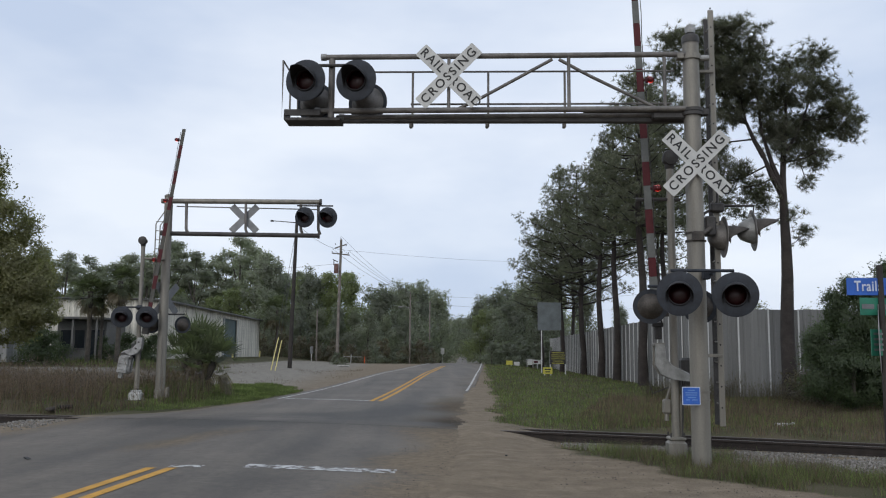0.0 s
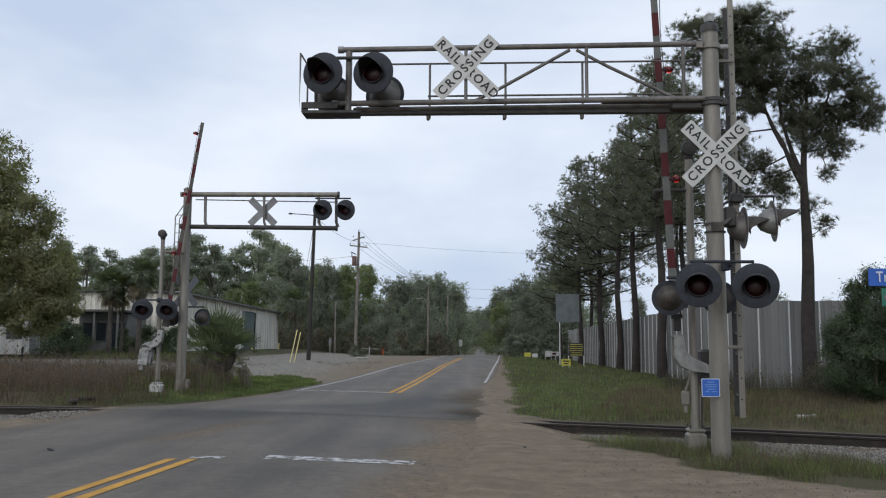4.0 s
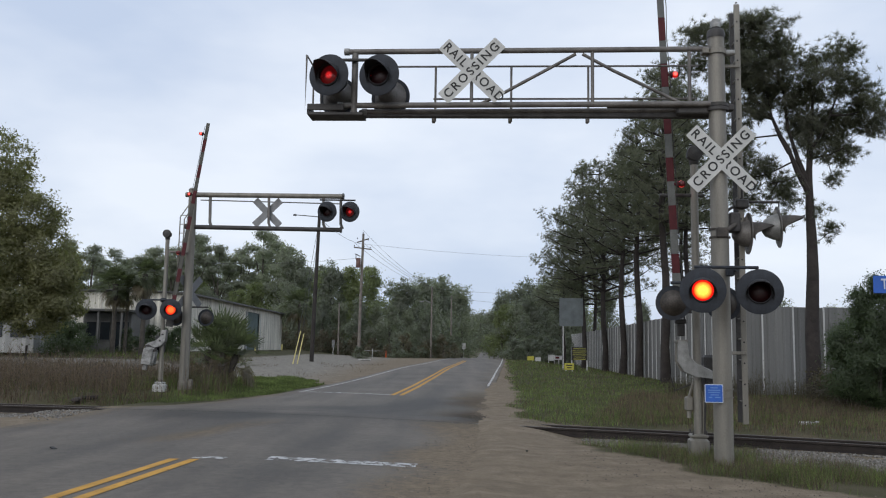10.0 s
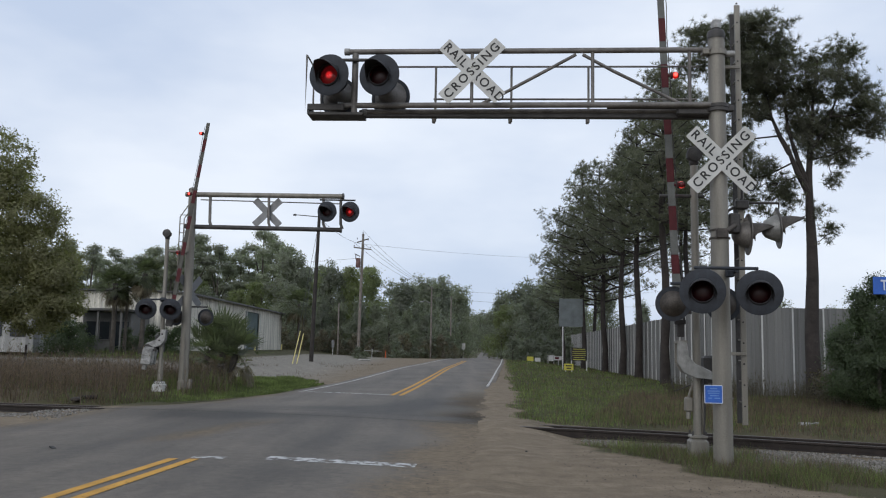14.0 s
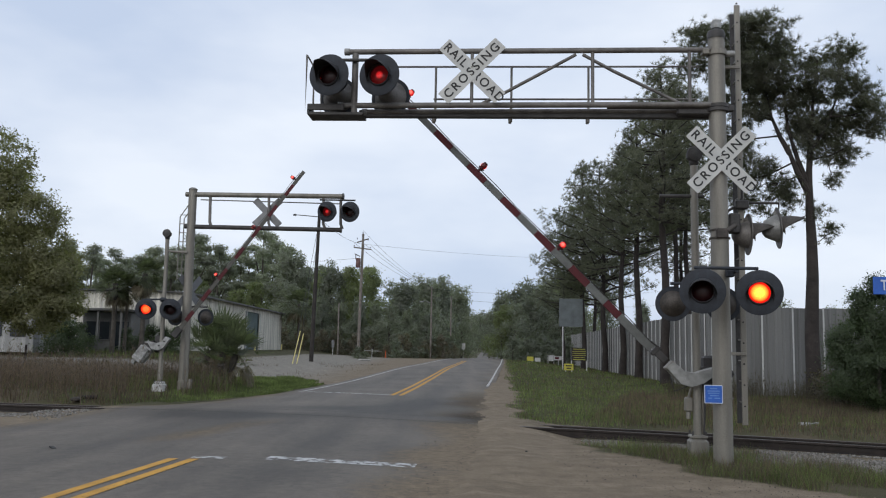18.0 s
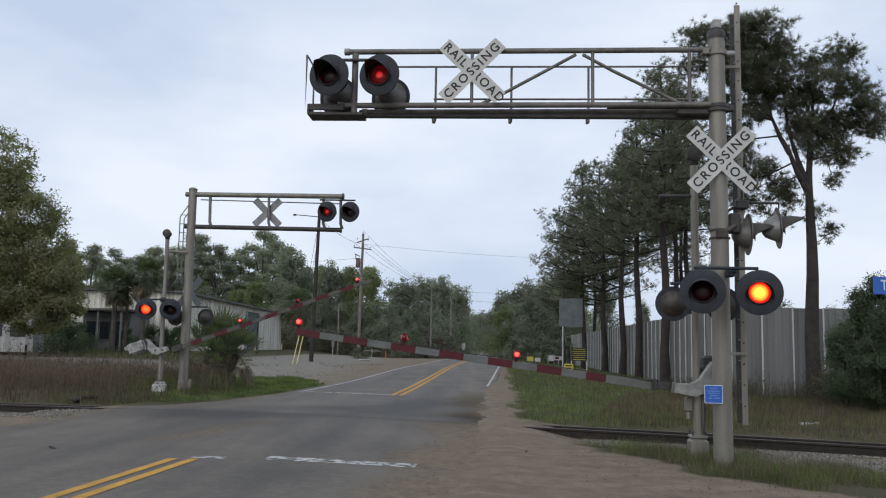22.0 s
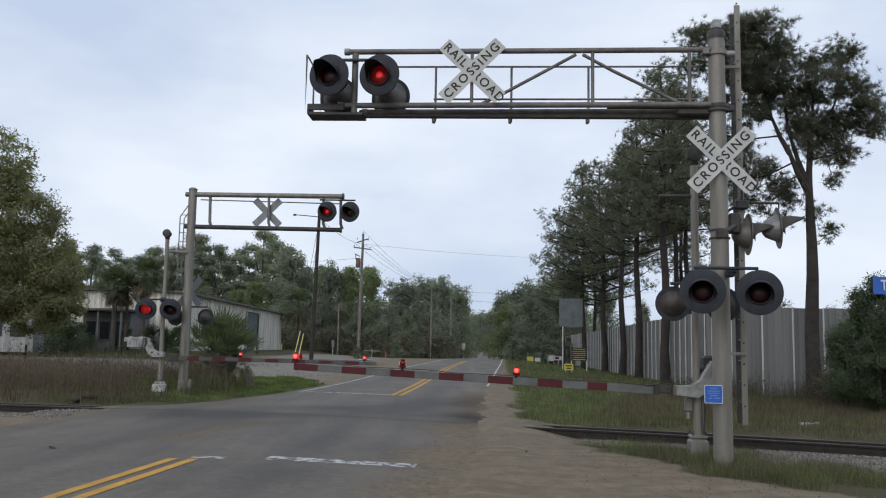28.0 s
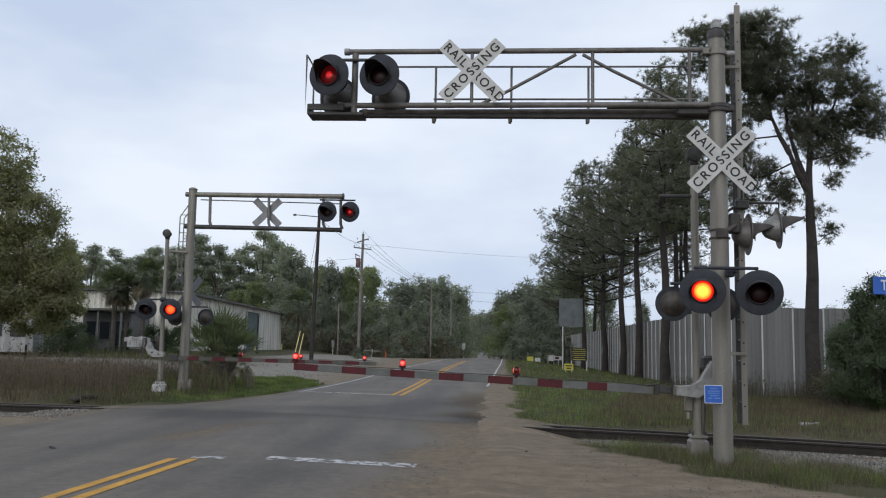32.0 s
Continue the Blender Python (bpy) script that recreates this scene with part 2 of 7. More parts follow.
# ---- lie of the land ----
def smooth(a, b, v):
    t = max(0.0, min(1.0, (v - a) / (b - a)))
    return t * t * (3 - 2 * t)


def lerp_table(table, v):
    if v <= table[0][0]:
        return table[0][1]
    for (a, p), (b, q) in zip(table, table[1:]):
        if v <= b:
            return p + (q - p) * (v - a) / (b - a)
    return table[-1][1]


def road_mid(y):
    """x of the road's middle at y."""
    d = max(0.0, min(y, 110.0) - 28.0)
    return -4.51 + 0.09 * y - 0.00012 * d * d - (max(0.0, y - 110.0) * 0.02)


LEFT_HALF = [(-60, 3.5), (1.5, 3.6), (4.0, 6.5), (13.0, 6.5), (15.0, 5.3), (16.0, 5.05), (18.6, 4.95), (20.6, 5.05), (22.5, 4.45), (24.6, 3.8), (28.9, 3.4), (34.0, 3.35)]
RIGHT_HALF = [(-60, 3.5), (6.0, 3.9), (9.5, 4.05), (14.0, 4.0), (19.5, 3.85), (27.0, 3.62), (34.0, 3.45)]


def near_rail_y(x):
    u = x - 1.38
    if u < -14:
        return 17.52 + 0.375 * 14 - 0.0095 * 196 + (-14 - u) * 0.11
    if u > 12:
        return 17.52 - 0.375 * 12 - 0.0095 * 144 - (u - 12) * 0.6
    return 17.52 - 0.375 * u - 0.0095 * u * u


def track_side(x, y):
    """Distance from the near rail, positive on the far side."""
    return (y - near_rail_y(x)) * 0.937


def road_z(x, y):
    z = 0.28 * smooth(33, 62, y) + 0.10 * smooth(62, 95, y) - 1.5 * smooth(104, 180, y) + 3.0 * smooth(190, 330, y)
    t = track_side(x, y)
    return z + 0.06 * math.exp(-((t - 0.3) / 1.5) ** 2)


def land_z(x, y):
    """Height of the open ground, off the road."""
    w = smooth(-5.5, -15, x)
    lot = 0.68 * smooth(34, 66, y) + 0.40 * smooth(-12, -17, x) * smooth(34, 47, y)
    z = (1 - w) * (0.28 * smooth(33, 62, y) + 0.10 * smooth(62, 95, y) - 1.5 * smooth(104, 180, y) + 3.0 * smooth(190, 330, y)) + w * lot
    right = smooth(9, 13, x) * (1 - smooth(95, 120, y))
    z = z * (1 - right)
    t = track_side(x, y)
    bed = smooth(-2.2, -0.9, t) * (1 - smooth(2.4, 3.6, t))
    beside = max(0.0, x - road_mid(y) - lerp_table(RIGHT_HALF, y)) if x > road_mid(y) else max(0.0, road_mid(y) - lerp_table(LEFT_HALF, y) - x)
    z += (0.14 * smooth(2.0, 0.7, beside) - 0.10) * bed
    z += 0.16 * smooth(-6.2, -7.6, x) * smooth(22.5, 25.0, y) * (1 - smooth(34, 44, y))
    z += 0.035 * noise.noise((x * 0.6, y * 0.6, 0.3)) + 0.015 * noise.noise((x * 2.3, y * 2.3, 4.0))
    return z


def on_road(x, y, inset=0.0):
    d = x - road_mid(y)
    if -lerp_table(LEFT_HALF, y) + inset < d < lerp_table(RIGHT_HALF, y) - inset:
        return True
    return x < road_mid(y) and 3.2 + inset < y < 14.6 - inset


SAND_EDGE = [(9.4, 30.0), (10.0, 4.9), (10.7, 4.3), (11.8, 3.6), (14.0, 2.75), (16.6, 2.0), (19.7, 1.65), (24.0, 2.1), (30.6, 2.75), (50.0, 3.9), (79.0, 6.0), (110.0, 8.3)]


def sand_at(x, y):
    """1 on bare sand and gravel, 0 in grass, ragged between."""
    n = noise.noise((x * 0.9, y * 0.9, 7.0)) * 0.55 + noise.noise((x * 2.7, y * 2.7, 2.0)) * 0.3
    right = smooth(0.35, -0.35, x - lerp_table(SAND_EDGE, y) + n * 0.9) if x > road_mid(y) else 0.0
    left = 0.0
    if x < road_mid(y):
        lim = 36.0 + min(4.5, (-4.6 - x) * 2.3)
        left = smooth(-0.8, 0.8, (y - lim) * 0.5 + n * 1.6) * smooth(112, 84, y + n * 8) * smooth(-75, -55, x) * (1 - smooth(-12.5, -14.5, x) * smooth(47, 49.5, y + n))
        left = max(left, smooth(20.6, 19.2, y + n * 0.8) * smooth(-6.8, -7.6, x))
        n += 0.5
    t = track_side(x, y)
    bed = smooth(0.5, -0.3, abs(t - 0.4) - 2.1 + n * 0.8) * 0.62 * (1 - 0.8 * smooth(-6.5, -8.0, x) * smooth(1.2, 1.8, t))
    return max(right, left, bed)


def spans(*parts):
    out = []
    for a, b, n in parts:
        out += [a + (b - a) * i / n for i in range(n)]
    return out + [parts[-1][1]]


def set_attribute(me, name, values):
    at = me.attributes.new(name, "FLOAT", "POINT")
    at.data.foreach_set("value", values)


def mixed_ground(name):
    """Rough grass over brown soil where the sand is thin; pale sand and gravel where it is bare."""
    m = bpy.data.materials.new(name)
    m.use_nodes = True
    n, l = m.node_tree.nodes, m.node_tree.links
    b = n["Principled BSDF"]
    co = n.new("ShaderNodeTexCoord")

    def noise_node(scale, detail=5, rough=0.6):
        q = n.new("ShaderNodeTexNoise")
        q.inputs["Scale"].default_value, q.inputs["Detail"].default_value, q.inputs["Roughness"].default_value = scale, detail, rough
        l.new(co.outputs["Object"], q.inputs["Vector"])
        return q

    def ramp(src, stops):
        r = n.new("ShaderNodeValToRGB")
        while len(r.color_ramp.elements) < len(stops):
            r.color_ramp.elements.new(0.5)
        for e, (p, c) in zip(r.color_ramp.elements, stops):
            e.position, e.color = p, (*c, 1)
        l.new(src, r.inputs["Fac"])
        return r

    big, mid, grit = noise_node(0.35), noise_node(2.5, 8, 0.7), noise_node(38, 5, 0.75)
    lane, lmap = n.new("ShaderNodeTexNoise"), n.new("ShaderNodeMapping")
    lmap.inputs["Rotation"].default_value = (0, 0, radians(24))
    lmap.inputs["Scale"].default_value = (0.05, 1.0, 1.0)
    lane.inputs["Scale"].default_value, lane.inputs["Detail"].default_value, lane.inputs["Roughness"].default_value = 2.6, 10, 0.74
    l.new(co.outputs["Object"], lmap.inputs["Vector"])
    l.new(lmap.outputs["Vector"], lane.inputs["Vector"])
    blend = n.new("ShaderNodeMix")
    blend.data_type = "FLOAT"
    blend.inputs[0].default_value = 0.64
    l.new(lane.outputs["Fac"], blend.inputs[2])
    l.new(mid.outputs["Fac"], blend.inputs[3])
    grass = ramp(big.outputs["Fac"], [(0.34, (0.046, 0.046, 0.021)), (0.5, (0.064, 0.060, 0.029)), (0.64, (0.094, 0.077, 0.047))])
    sand = ramp(blend.outputs[0], [(0.32, (0.116, 0.091, 0.064)), (0.5, (0.176, 0.140, 0.099)), (0.70, (0.262, 0.214, 0.156))])
    at = n.new("ShaderNodeAttribute")
    at.attribute_name = "sand"
    add = n.new("ShaderNodeMath")
    add.operation = "MULTIPLY_ADD"
    add.inputs[1].default_value, add.inputs[2].default_value = 0.7, -0.35
    l.new(mid.outputs["Fac"], add.inputs[0])
    s2 = n.new("ShaderNodeMath")
    l.new(at.outputs["Fac"], s2.inputs[0])
    l.new(add.outputs["Value"], s2.inputs[1])
    ss = n.new("ShaderNodeMapRange")
    ss.inputs["From Min"].default_value, ss.inputs["From Max"].default_value = 0.3, 0.7
    l.new(s2.outputs["Value"], ss.inputs["Value"])
    # the yard beyond is pale crushed shell
    lot, pale, yard = n.new("ShaderNodeAttribute"), n.new("ShaderNodeMix"), ramp(mid.outputs["Fac"], [(0.3, (0.145, 0.132, 0.112)), (0.7, (0.262, 0.242, 0.206))])
    lot.attribute_name = "yard"
    pale.data_type = "RGBA"
    l.new(lot.outputs["Fac"], pale.inputs[0])
    l.new(sand.outputs["Color"], pale.inputs[6])
    l.new(yard.outputs["Color"], pale.inputs[7])
    mx = n.new("ShaderNodeMix")
    mx.data_type = "RGBA"
    l.new(ss.outputs["Result"], mx.inputs[0])
    l.new(grass.outputs["Color"], mx.inputs[6])
    l.new(pale.outputs[2], mx.inputs[7])
    sc = n.new("ShaderNodeMapRange")
    sc.inputs["From Min"].default_value, sc.inputs["From Max"].default_value = 0.3, 0.7
    sc.inputs["To Min"].default_value, sc.inputs["To Max"].default_value = 0.75, 1.25
    l.new(grit.outputs["Fac"], sc.inputs["Value"])
    mu = n.new("ShaderNodeVectorMath")
    mu.operation = "SCALE"
    l.new(mx.outputs[2], mu.inputs[0])
    l.new(sc.outputs["Result"], mu.inputs["Scale"])
    l.new(mu.outputs["Vector"], b.inputs["Base Color"])
    b.inputs["Roughness"].default_value = 0.95
    b.inputs["Specular IOR Level"].default_value = 0.2
    bp = n.new("ShaderNodeBump")
    bp.inputs["Strength"].default_value, bp.inputs["Distance"].default_value = 0.5, 0.02
    l.new(grit.outputs["Fac"], bp.inputs["Height"])
    l.new(bp.outputs["Normal"], b.inputs["Normal"])
    return m


def asphalt(name):
    """Worn grey asphalt, streaked along the road (local y), patched, with sand drifted on where 'dust' says."""
    m = bpy.data.materials.new(name)
    m.use_nodes = True
    n, l = m.node_tree.nodes, m.node_tree.links
    b = n["Principled BSDF"]
    co, mp = n.new("ShaderNodeTexCoord"), n.new("ShaderNodeMapping")
    mp.inputs["Rotation"].default_value = (0, 0, radians(5.1))
    mp.inputs["Scale"].default_value = (1.0, 0.07, 1.0)
    l.new(co.outputs["Object"], mp.inputs["Vector"])
    streak, blot, grit, crack = (n.new("ShaderNodeTexNoise") for _ in range(4))
    for q, s, d in ((streak, 1.3, 4), (blot, 0.42, 6), (grit, 70, 3), (crack, 9, 6)):
        q.inputs["Scale"].default_value, q.inputs["Detail"].default_value = s, d
    l.new(mp.outputs["Vector"], streak.inputs["Vector"])
    for q in (blot, grit, crack):
        l.new(co.outputs["Object"], q.inputs["Vector"])
    r = n.new("ShaderNodeValToRGB")
    for e, (p, c) in zip(r.color_ramp.elements, ((0.36, (0.053, 0.044, 0.034)), (0.62, (0.127, 0.106, 0.082)))):
        e.position, e.color = p, (*c, 1)
    av = n.new("ShaderNodeMix")
    av.data_type = "FLOAT"
    av.inputs[0].default_value = 0.5
    l.new(streak.outputs["Fac"], av.inputs[2])
    l.new(blot.outputs["Fac"], av.inputs[3])
    l.new(av.outputs[0], r.inputs["Fac"])
    at = n.new("ShaderNodeAttribute")
    at.attribute_name = "dust"
    s2 = n.new("ShaderNodeMath")
    s2.operation = "MULTIPLY_ADD"
    s2.inputs[1].default_value = 1.0
    sh = n.new("ShaderNodeMath")
    sh.operation = "SUBTRACT"
    sh.inputs[1].default_value = 0.5
    l.new(crack.outputs["Fac"], sh.inputs[0])
    l.new(at.outputs["Fac"], s2.inputs[0])
    l.new(sh.outputs["Value"], s2.inputs[2])
    cl = n.new("ShaderNodeMapRange")
    cl.inputs["From Min"].default_value, cl.inputs["From Max"].default_value, cl.inputs["To Max"].default_value = 0.15, 0.95, 0.96
    l.new(s2.outputs["Value"], cl.inputs["Value"])
    mx = n.new("ShaderNodeMix")
    mx.data_type = "RGBA"
    mx.inputs[7].default_value = (0.176, 0.140, 0.099, 1)
    l.new(cl.outputs["Result"], mx.inputs[0])
    l.new(r.outputs["Color"], mx.inputs[6])
    sc = n.new("ShaderNodeMapRange")
    sc.inputs["From Min"].default_value, sc.inputs["From Max"].default_value = 0.3, 0.7
    sc.inputs["To Min"].default_value, sc.inputs["To Max"].default_value = 0.74, 1.24
    l.new(grit.outputs["Fac"], sc.inputs["Value"])
    # hairline cracks, and old oil and tar where 'stain' says
    vor, warp = n.new("ShaderNodeTexVoronoi"), n.new("ShaderNodeVectorMath")
    vor.feature = "DISTANCE_TO_EDGE"
    vor.inputs["Scale"].default_value = 0.32
    warp.operation = "MULTIPLY_ADD"
    warp.inputs[1].default_value = (1.1, 1.1, 0)
    l.new(crack.outputs["Color"], warp.inputs[0])
    l.new(co.outputs["Object"], warp.inputs[2])
    l.new(warp.outputs["Vector"], vor.inputs["Vector"])
    line = n.new("ShaderNodeMapRange")
    line.inputs["From Max"].default_value = 0.006
    line.inputs["To Min"].default_value, line.inputs["To Max"].default_value = 0.62, 1.0
    l.new(vor.outputs["Distance"], line.inputs["Value"])
    st = n.new("ShaderNodeAttribute")
    st.attribute_name = "stain"
    sn = n.new("ShaderNodeMath")
    sn.operation = "MULTIPLY"
    l.new(st.outputs["Fac"], sn.inputs[0])
    l.new(blot.outputs["Fac"], sn.inputs[1])
    sm = n.new("ShaderNodeMapRange")
    sm.inputs["From Max"].default_value = 0.42
    sm.inputs["To Min"].default_value, sm.inputs["To Max"].default_value = 1.0, 0.30
    l.new(sn.outputs["Value"], sm.inputs["Value"])
    k0, k1, k2 = n.new("ShaderNodeMath"), n.new("ShaderNodeMath"), n.new("ShaderNodeMath")
    k0.operation = k1.operation = k2.operation = "MULTIPLY"
    # mottling a hand wide, from patching and wear
    mot = n.new("ShaderNodeMapRange")
    mot.inputs["From Min"].default_value, mot.inputs["From Max"].default_value = 0.32, 0.68
    mot.inputs["To Min"].default_value, mot.inputs["To Max"].default_value = 0.80, 1.18
    l.new(crack.outputs["Fac"], mot.inputs["Value"])
    l.new(sc.outputs["Result"], k0.inputs[0])
    l.new(mot.outputs["Result"], k0.inputs[1])
    l.new(k0.outputs["Value"], k1.inputs[0])
    l.new(line.outputs["Result"], k1.inputs[1])
    l.new(k1.outputs["Value"], k2.inputs[0])
    l.new(sm.outputs["Result"], k2.inputs[1])
    mu = n.new("ShaderNodeVectorMath")
    mu.operation = "SCALE"
    l.new(mx.outputs[2], mu.inputs[0])
    l.new(k2.outputs["Value"], mu.inputs["Scale"])
    l.new(mu.outputs["Vector"], b.inputs["Base Color"])
    # bare asphalt is polished by tyres, the sand on it is dull
    for socket, bare, sandy in (("Roughness", 0.64, 0.95), ("Specular IOR Level", 0.38, 0.12)):
        dull = n.new("ShaderNodeMapRange")
        dull.inputs["To Min"].default_value, dull.inputs["To Max"].default_value = bare, sandy
        l.new(cl.outputs["Result"], dull.inputs["Value"])
        l.new(dull.outputs["Result"], b.inputs[socket])
    bp = n.new("ShaderNodeBump")
    bp.inputs["Strength"].default_value, bp.inputs["Distance"].default_value = 0.4, 0.008
    l.new(grit.outputs["Fac"], bp.inputs["Height"])
    l.new(bp.outputs["Normal"], b.inputs["Normal"])
    return m


def worn_paint(name, colour, keep):
    """Road paint that is rubbed through to the asphalt in flecks; keep: how much is left, 0 to 1."""
    m = material(name, colour, 0.8, 0, 3, 0.15, 60, 0.2)
    n, l = m.node_tree.nodes, m.node_tree.links
    co, q, r = n.new("ShaderNodeTexCoord"), n.new("ShaderNodeTexNoise"), n.new("ShaderNodeMapRange")
    q.inputs["Scale"].default_value, q.inputs["Detail"].default_value, q.inputs["Roughness"].default_value = 7, 8, 0.75
    l.new(co.outputs["Object"], q.inputs["Vector"])
    r.inputs["From Min"].default_value, r.inputs["From Max"].default_value = 0.62 - 0.35 * keep, 0.68 - 0.35 * keep
    l.new(q.outputs["Fac"], r.inputs["Value"])
    l.new(r.outputs["Result"], n["Principled BSDF"].inputs["Alpha"])
    return m


M_GROUND = mixed_ground("grassy_soil_and_sand")
M_ASPHALT = asphalt("worn_asphalt")
M_YELLOW = worn_paint("yellow_road_paint", (0.47, 0.245, 0.03), 0.84)
M_LINE = worn_paint("white_road_paint", (0.48, 0.47, 0.45), 0.62)
M_GROOVE = worn_paint("worn_dark_groove", (0.05, 0.045, 0.04), 0.52)
M_LINEWORN = worn_paint("worn_white_road_paint", (0.46, 0.46, 0.45), 0.46)

# ground: one sheet to the horizon
GX = spans((-2500, -300, 8), (-300, -60, 16), (-60, -14, 42), (-14, 13, 135), (13, 60, 42), (60, 300, 16), (300, 2500, 8))
GY = spans((-1500, -60, 8), (-60, -8, 14), (-8, 9, 34), (9, 36, 135), (36, 120, 76), (120, 420, 34), (420, 3500, 12))
g = Geo()
sand_values = []
yard_values = []
for y in GY:
    for x in GX:
        z = land_z(x, y)
        right = x - road_mid(y) - lerp_table(RIGHT_HALF, y)
        if -0.9 < right < 1.2 and y < 40:
            edge = 0.048 + 0.035 * noise.noise((x * 1.3, y * 0.8, 5.0)) + 0.03 * noise.noise((x * 3.5, y * 2.5, 1.0)) - 0.11 * smooth(0.1, -0.9, right)
            z = road_z(x, y) + edge + (z - road_z(x, y) - edge) * smooth(0.1, 1.2, right)
        elif on_road(x, y, 0.0):
            z = road_z(x, y) - 0.015
        if on_road(x, y, 0.3) and not (right > -0.9 and y < 40):
            z = road_z(x, y) - 0.07
        g.v.append((x, y, z))
        sand_values.append(sand_at(x, y))
        yard_values.append(smooth(33, 40, y) * smooth(-4, -8, x))
w = len(GX)
g.f = [(j * w + i, j * w + i + 1, (j + 1) * w + i + 1, (j + 1) * w + i) for j in range(len(GY) - 1) for i in range(w - 1)]
g.k = [0] * len(g.f)
ground = part("ground", g, M_GROUND, smooth=True)
set_attribute(ground.data, "sand", sand_values)
set_attribute(ground.data, "yard", yard_values)
tagged(ground, "rough grass, brown soil and pale sand around the crossing", "ground", kind="structure")


def dust_at(x, y):
    d = x - road_mid(y)
    n = noise.noise((x * 0.7, y * 0.5, 1.0)) * 0.6
    v = 1.25 * smooth(-1.7, -0.05, d - lerp_table(RIGHT_HALF, y) + n * 1.3) * (1 - 0.75 * smooth(24, 34, y)) * smooth(2, 8, y)
    v = max(v, 0.8 * smooth(1.0, -0.3, d + lerp_table(LEFT_HALF, y) + n * 0.8) * smooth(13, 16, y) * (1 - smooth(26, 34, y)))
    v = max(v, 1.15 * math.exp(-((d + 1.2 - 0.18 * (y - 15)) / 0.35) ** 2) * smooth(13, 14.5, y) * (1 - smooth(17, 19, y)) * (0.6 + n))
    return v


STAINS = [(0.9, 19.6, 1.3, 1.8, 0.9), (-5.6, 19.5, 1.0, 1.2, 0.6), (1.0, 26.0, 0.6, 5.0, 0.6), (-1.6, 21.5, 0.8, 2.6, 1.0), (-0.4, 24.5, 0.7, 3.0, 0.8), (-4.0, 18.8, 2.0, 0.8, 0.7), (-2.9, 22.0, 1.2, 0.9, 0.6), (-2.0, 15.0, 0.5, 3.5, 0.5), (-4.8, 16.5, 0.6, 4.0, 0.45), (-0.2, 31.0, 0.5, 8.0, 0.5), (-2.6, 42.0, 0.5, 14.0, 0.4)]


def stain_at(x, y):
    return min(1.0, sum(k * math.exp(-((x - a - 0.09 * (y - b)) / u) ** 2 - ((y - b) / v) ** 2) for a, b, u, v, k in STAINS))


# the road, crowned, with a kerbless edge that drops to the ground
g = Geo()
dust = []
RY = spans((-40, 8, 40), (8, 36, 112), (36, 120, 56), (120, 400, 40))
COLS = [-1.0, -0.995] + [-0.9 + 0.1 * i for i in range(19)] + [0.995, 1.0]
for y in RY:
    for c in COLS:
        half = lerp_table(LEFT_HALF, y) if c < 0 else lerp_table(RIGHT_HALF, y)
        ragged = (0.07 * noise.noise((y * 1.7, c * 3, 0)) + 0.11 * noise.noise((y * 0.6, c * 3, 4))) if abs(c) > 0.9 else 0.0
        x = road_mid(y) + c * half + ragged
        z = road_z(x, y) + (0.02 if abs(c) < 0.999 else -0.06) + 0.03 * (1 - c * c)
        g.v.append((x, y, z))
        dust.append(dust_at(x, y))
w = len(COLS)
g.f = [(j * w + i, j * w + i + 1, (j + 1) * w + i + 1, (j + 1) * w + i) for j in range(len(RY) - 1) for i in range(w - 1)]
g.k = [0] * len(g.f)
road = part("road", g, M_ASPHALT, smooth=True)
set_attribute(road.data, "dust", dust)
set_attribute(road.data, "stain", [stain_at(v[0], v[1]) for v in g.v])
tagged(road, "worn grey two-lane asphalt road over the crossing", "road", kind="structure")


def road_top(x, y):
    d = x - road_mid(y)
    c = d / (lerp_table(LEFT_HALF, y) if d < 0 else lerp_table(RIGHT_HALF, y))
    return road_z(x, y) + 0.02 + 0.03 * max(0.0, 1 - c * c)


# the side road that joins from the west, short of the track
g = Geo()
dust = []
SX = spans((-80, -20, 20), (-20, -7.5, 25))
for x in SX:
    for k in range(13):
        y = 3.4 + (14.4 - 3.4) * k / 12 + (0.10 * noise.noise((x * 0.8, k, 2)) if k in (0, 12) else 0)
        z = land_z(x, y) * 0.3 + 0.012 + (0.0 if 0 < k < 12 else -0.08)
        z = z + (road_z(x, y) + 0.005 - z) * smooth(-14, -9, x)
        g.v.append((x, y, z))
        dust.append(0.8 * smooth(12, 14.4, y))
g.f = [(i * 13 + k, (i + 1) * 13 + k, (i + 1) * 13 + k + 1, i * 13 + k + 1) for i in range(len(SX) - 1) for k in range(12)]
g.k = [0] * len(g.f)
side = part("side_road", g, M_ASPHALT, smooth=True)
set_attribute(side.data, "dust", dust)
tagged(side, "worn asphalt side road joining short of the track", "road", kind="structure")


def stripe(name, offset, width, y0, y1, mat, label, step=0.5, drift=()):
    g = Geo()
    n = max(2, int((y1 - y0) / step))
    for i in range(n + 1):
        y = y0 + (y1 - y0) * i / n
        for d in (-width / 2, width / 2):
            x = road_mid(y) + offset + d + (lerp_table(drift, y) if drift else 0.0)
            g.v.append((x, y, road_top(x, y) + 0.006))
    g.f = [(2 * i, 2 * i + 1, 2 * i + 3, 2 * i + 2) for i in range(n)]
    g.k = [0] * n
    return tagged(part(name, g, mat), label, "road marking", kind="structure")


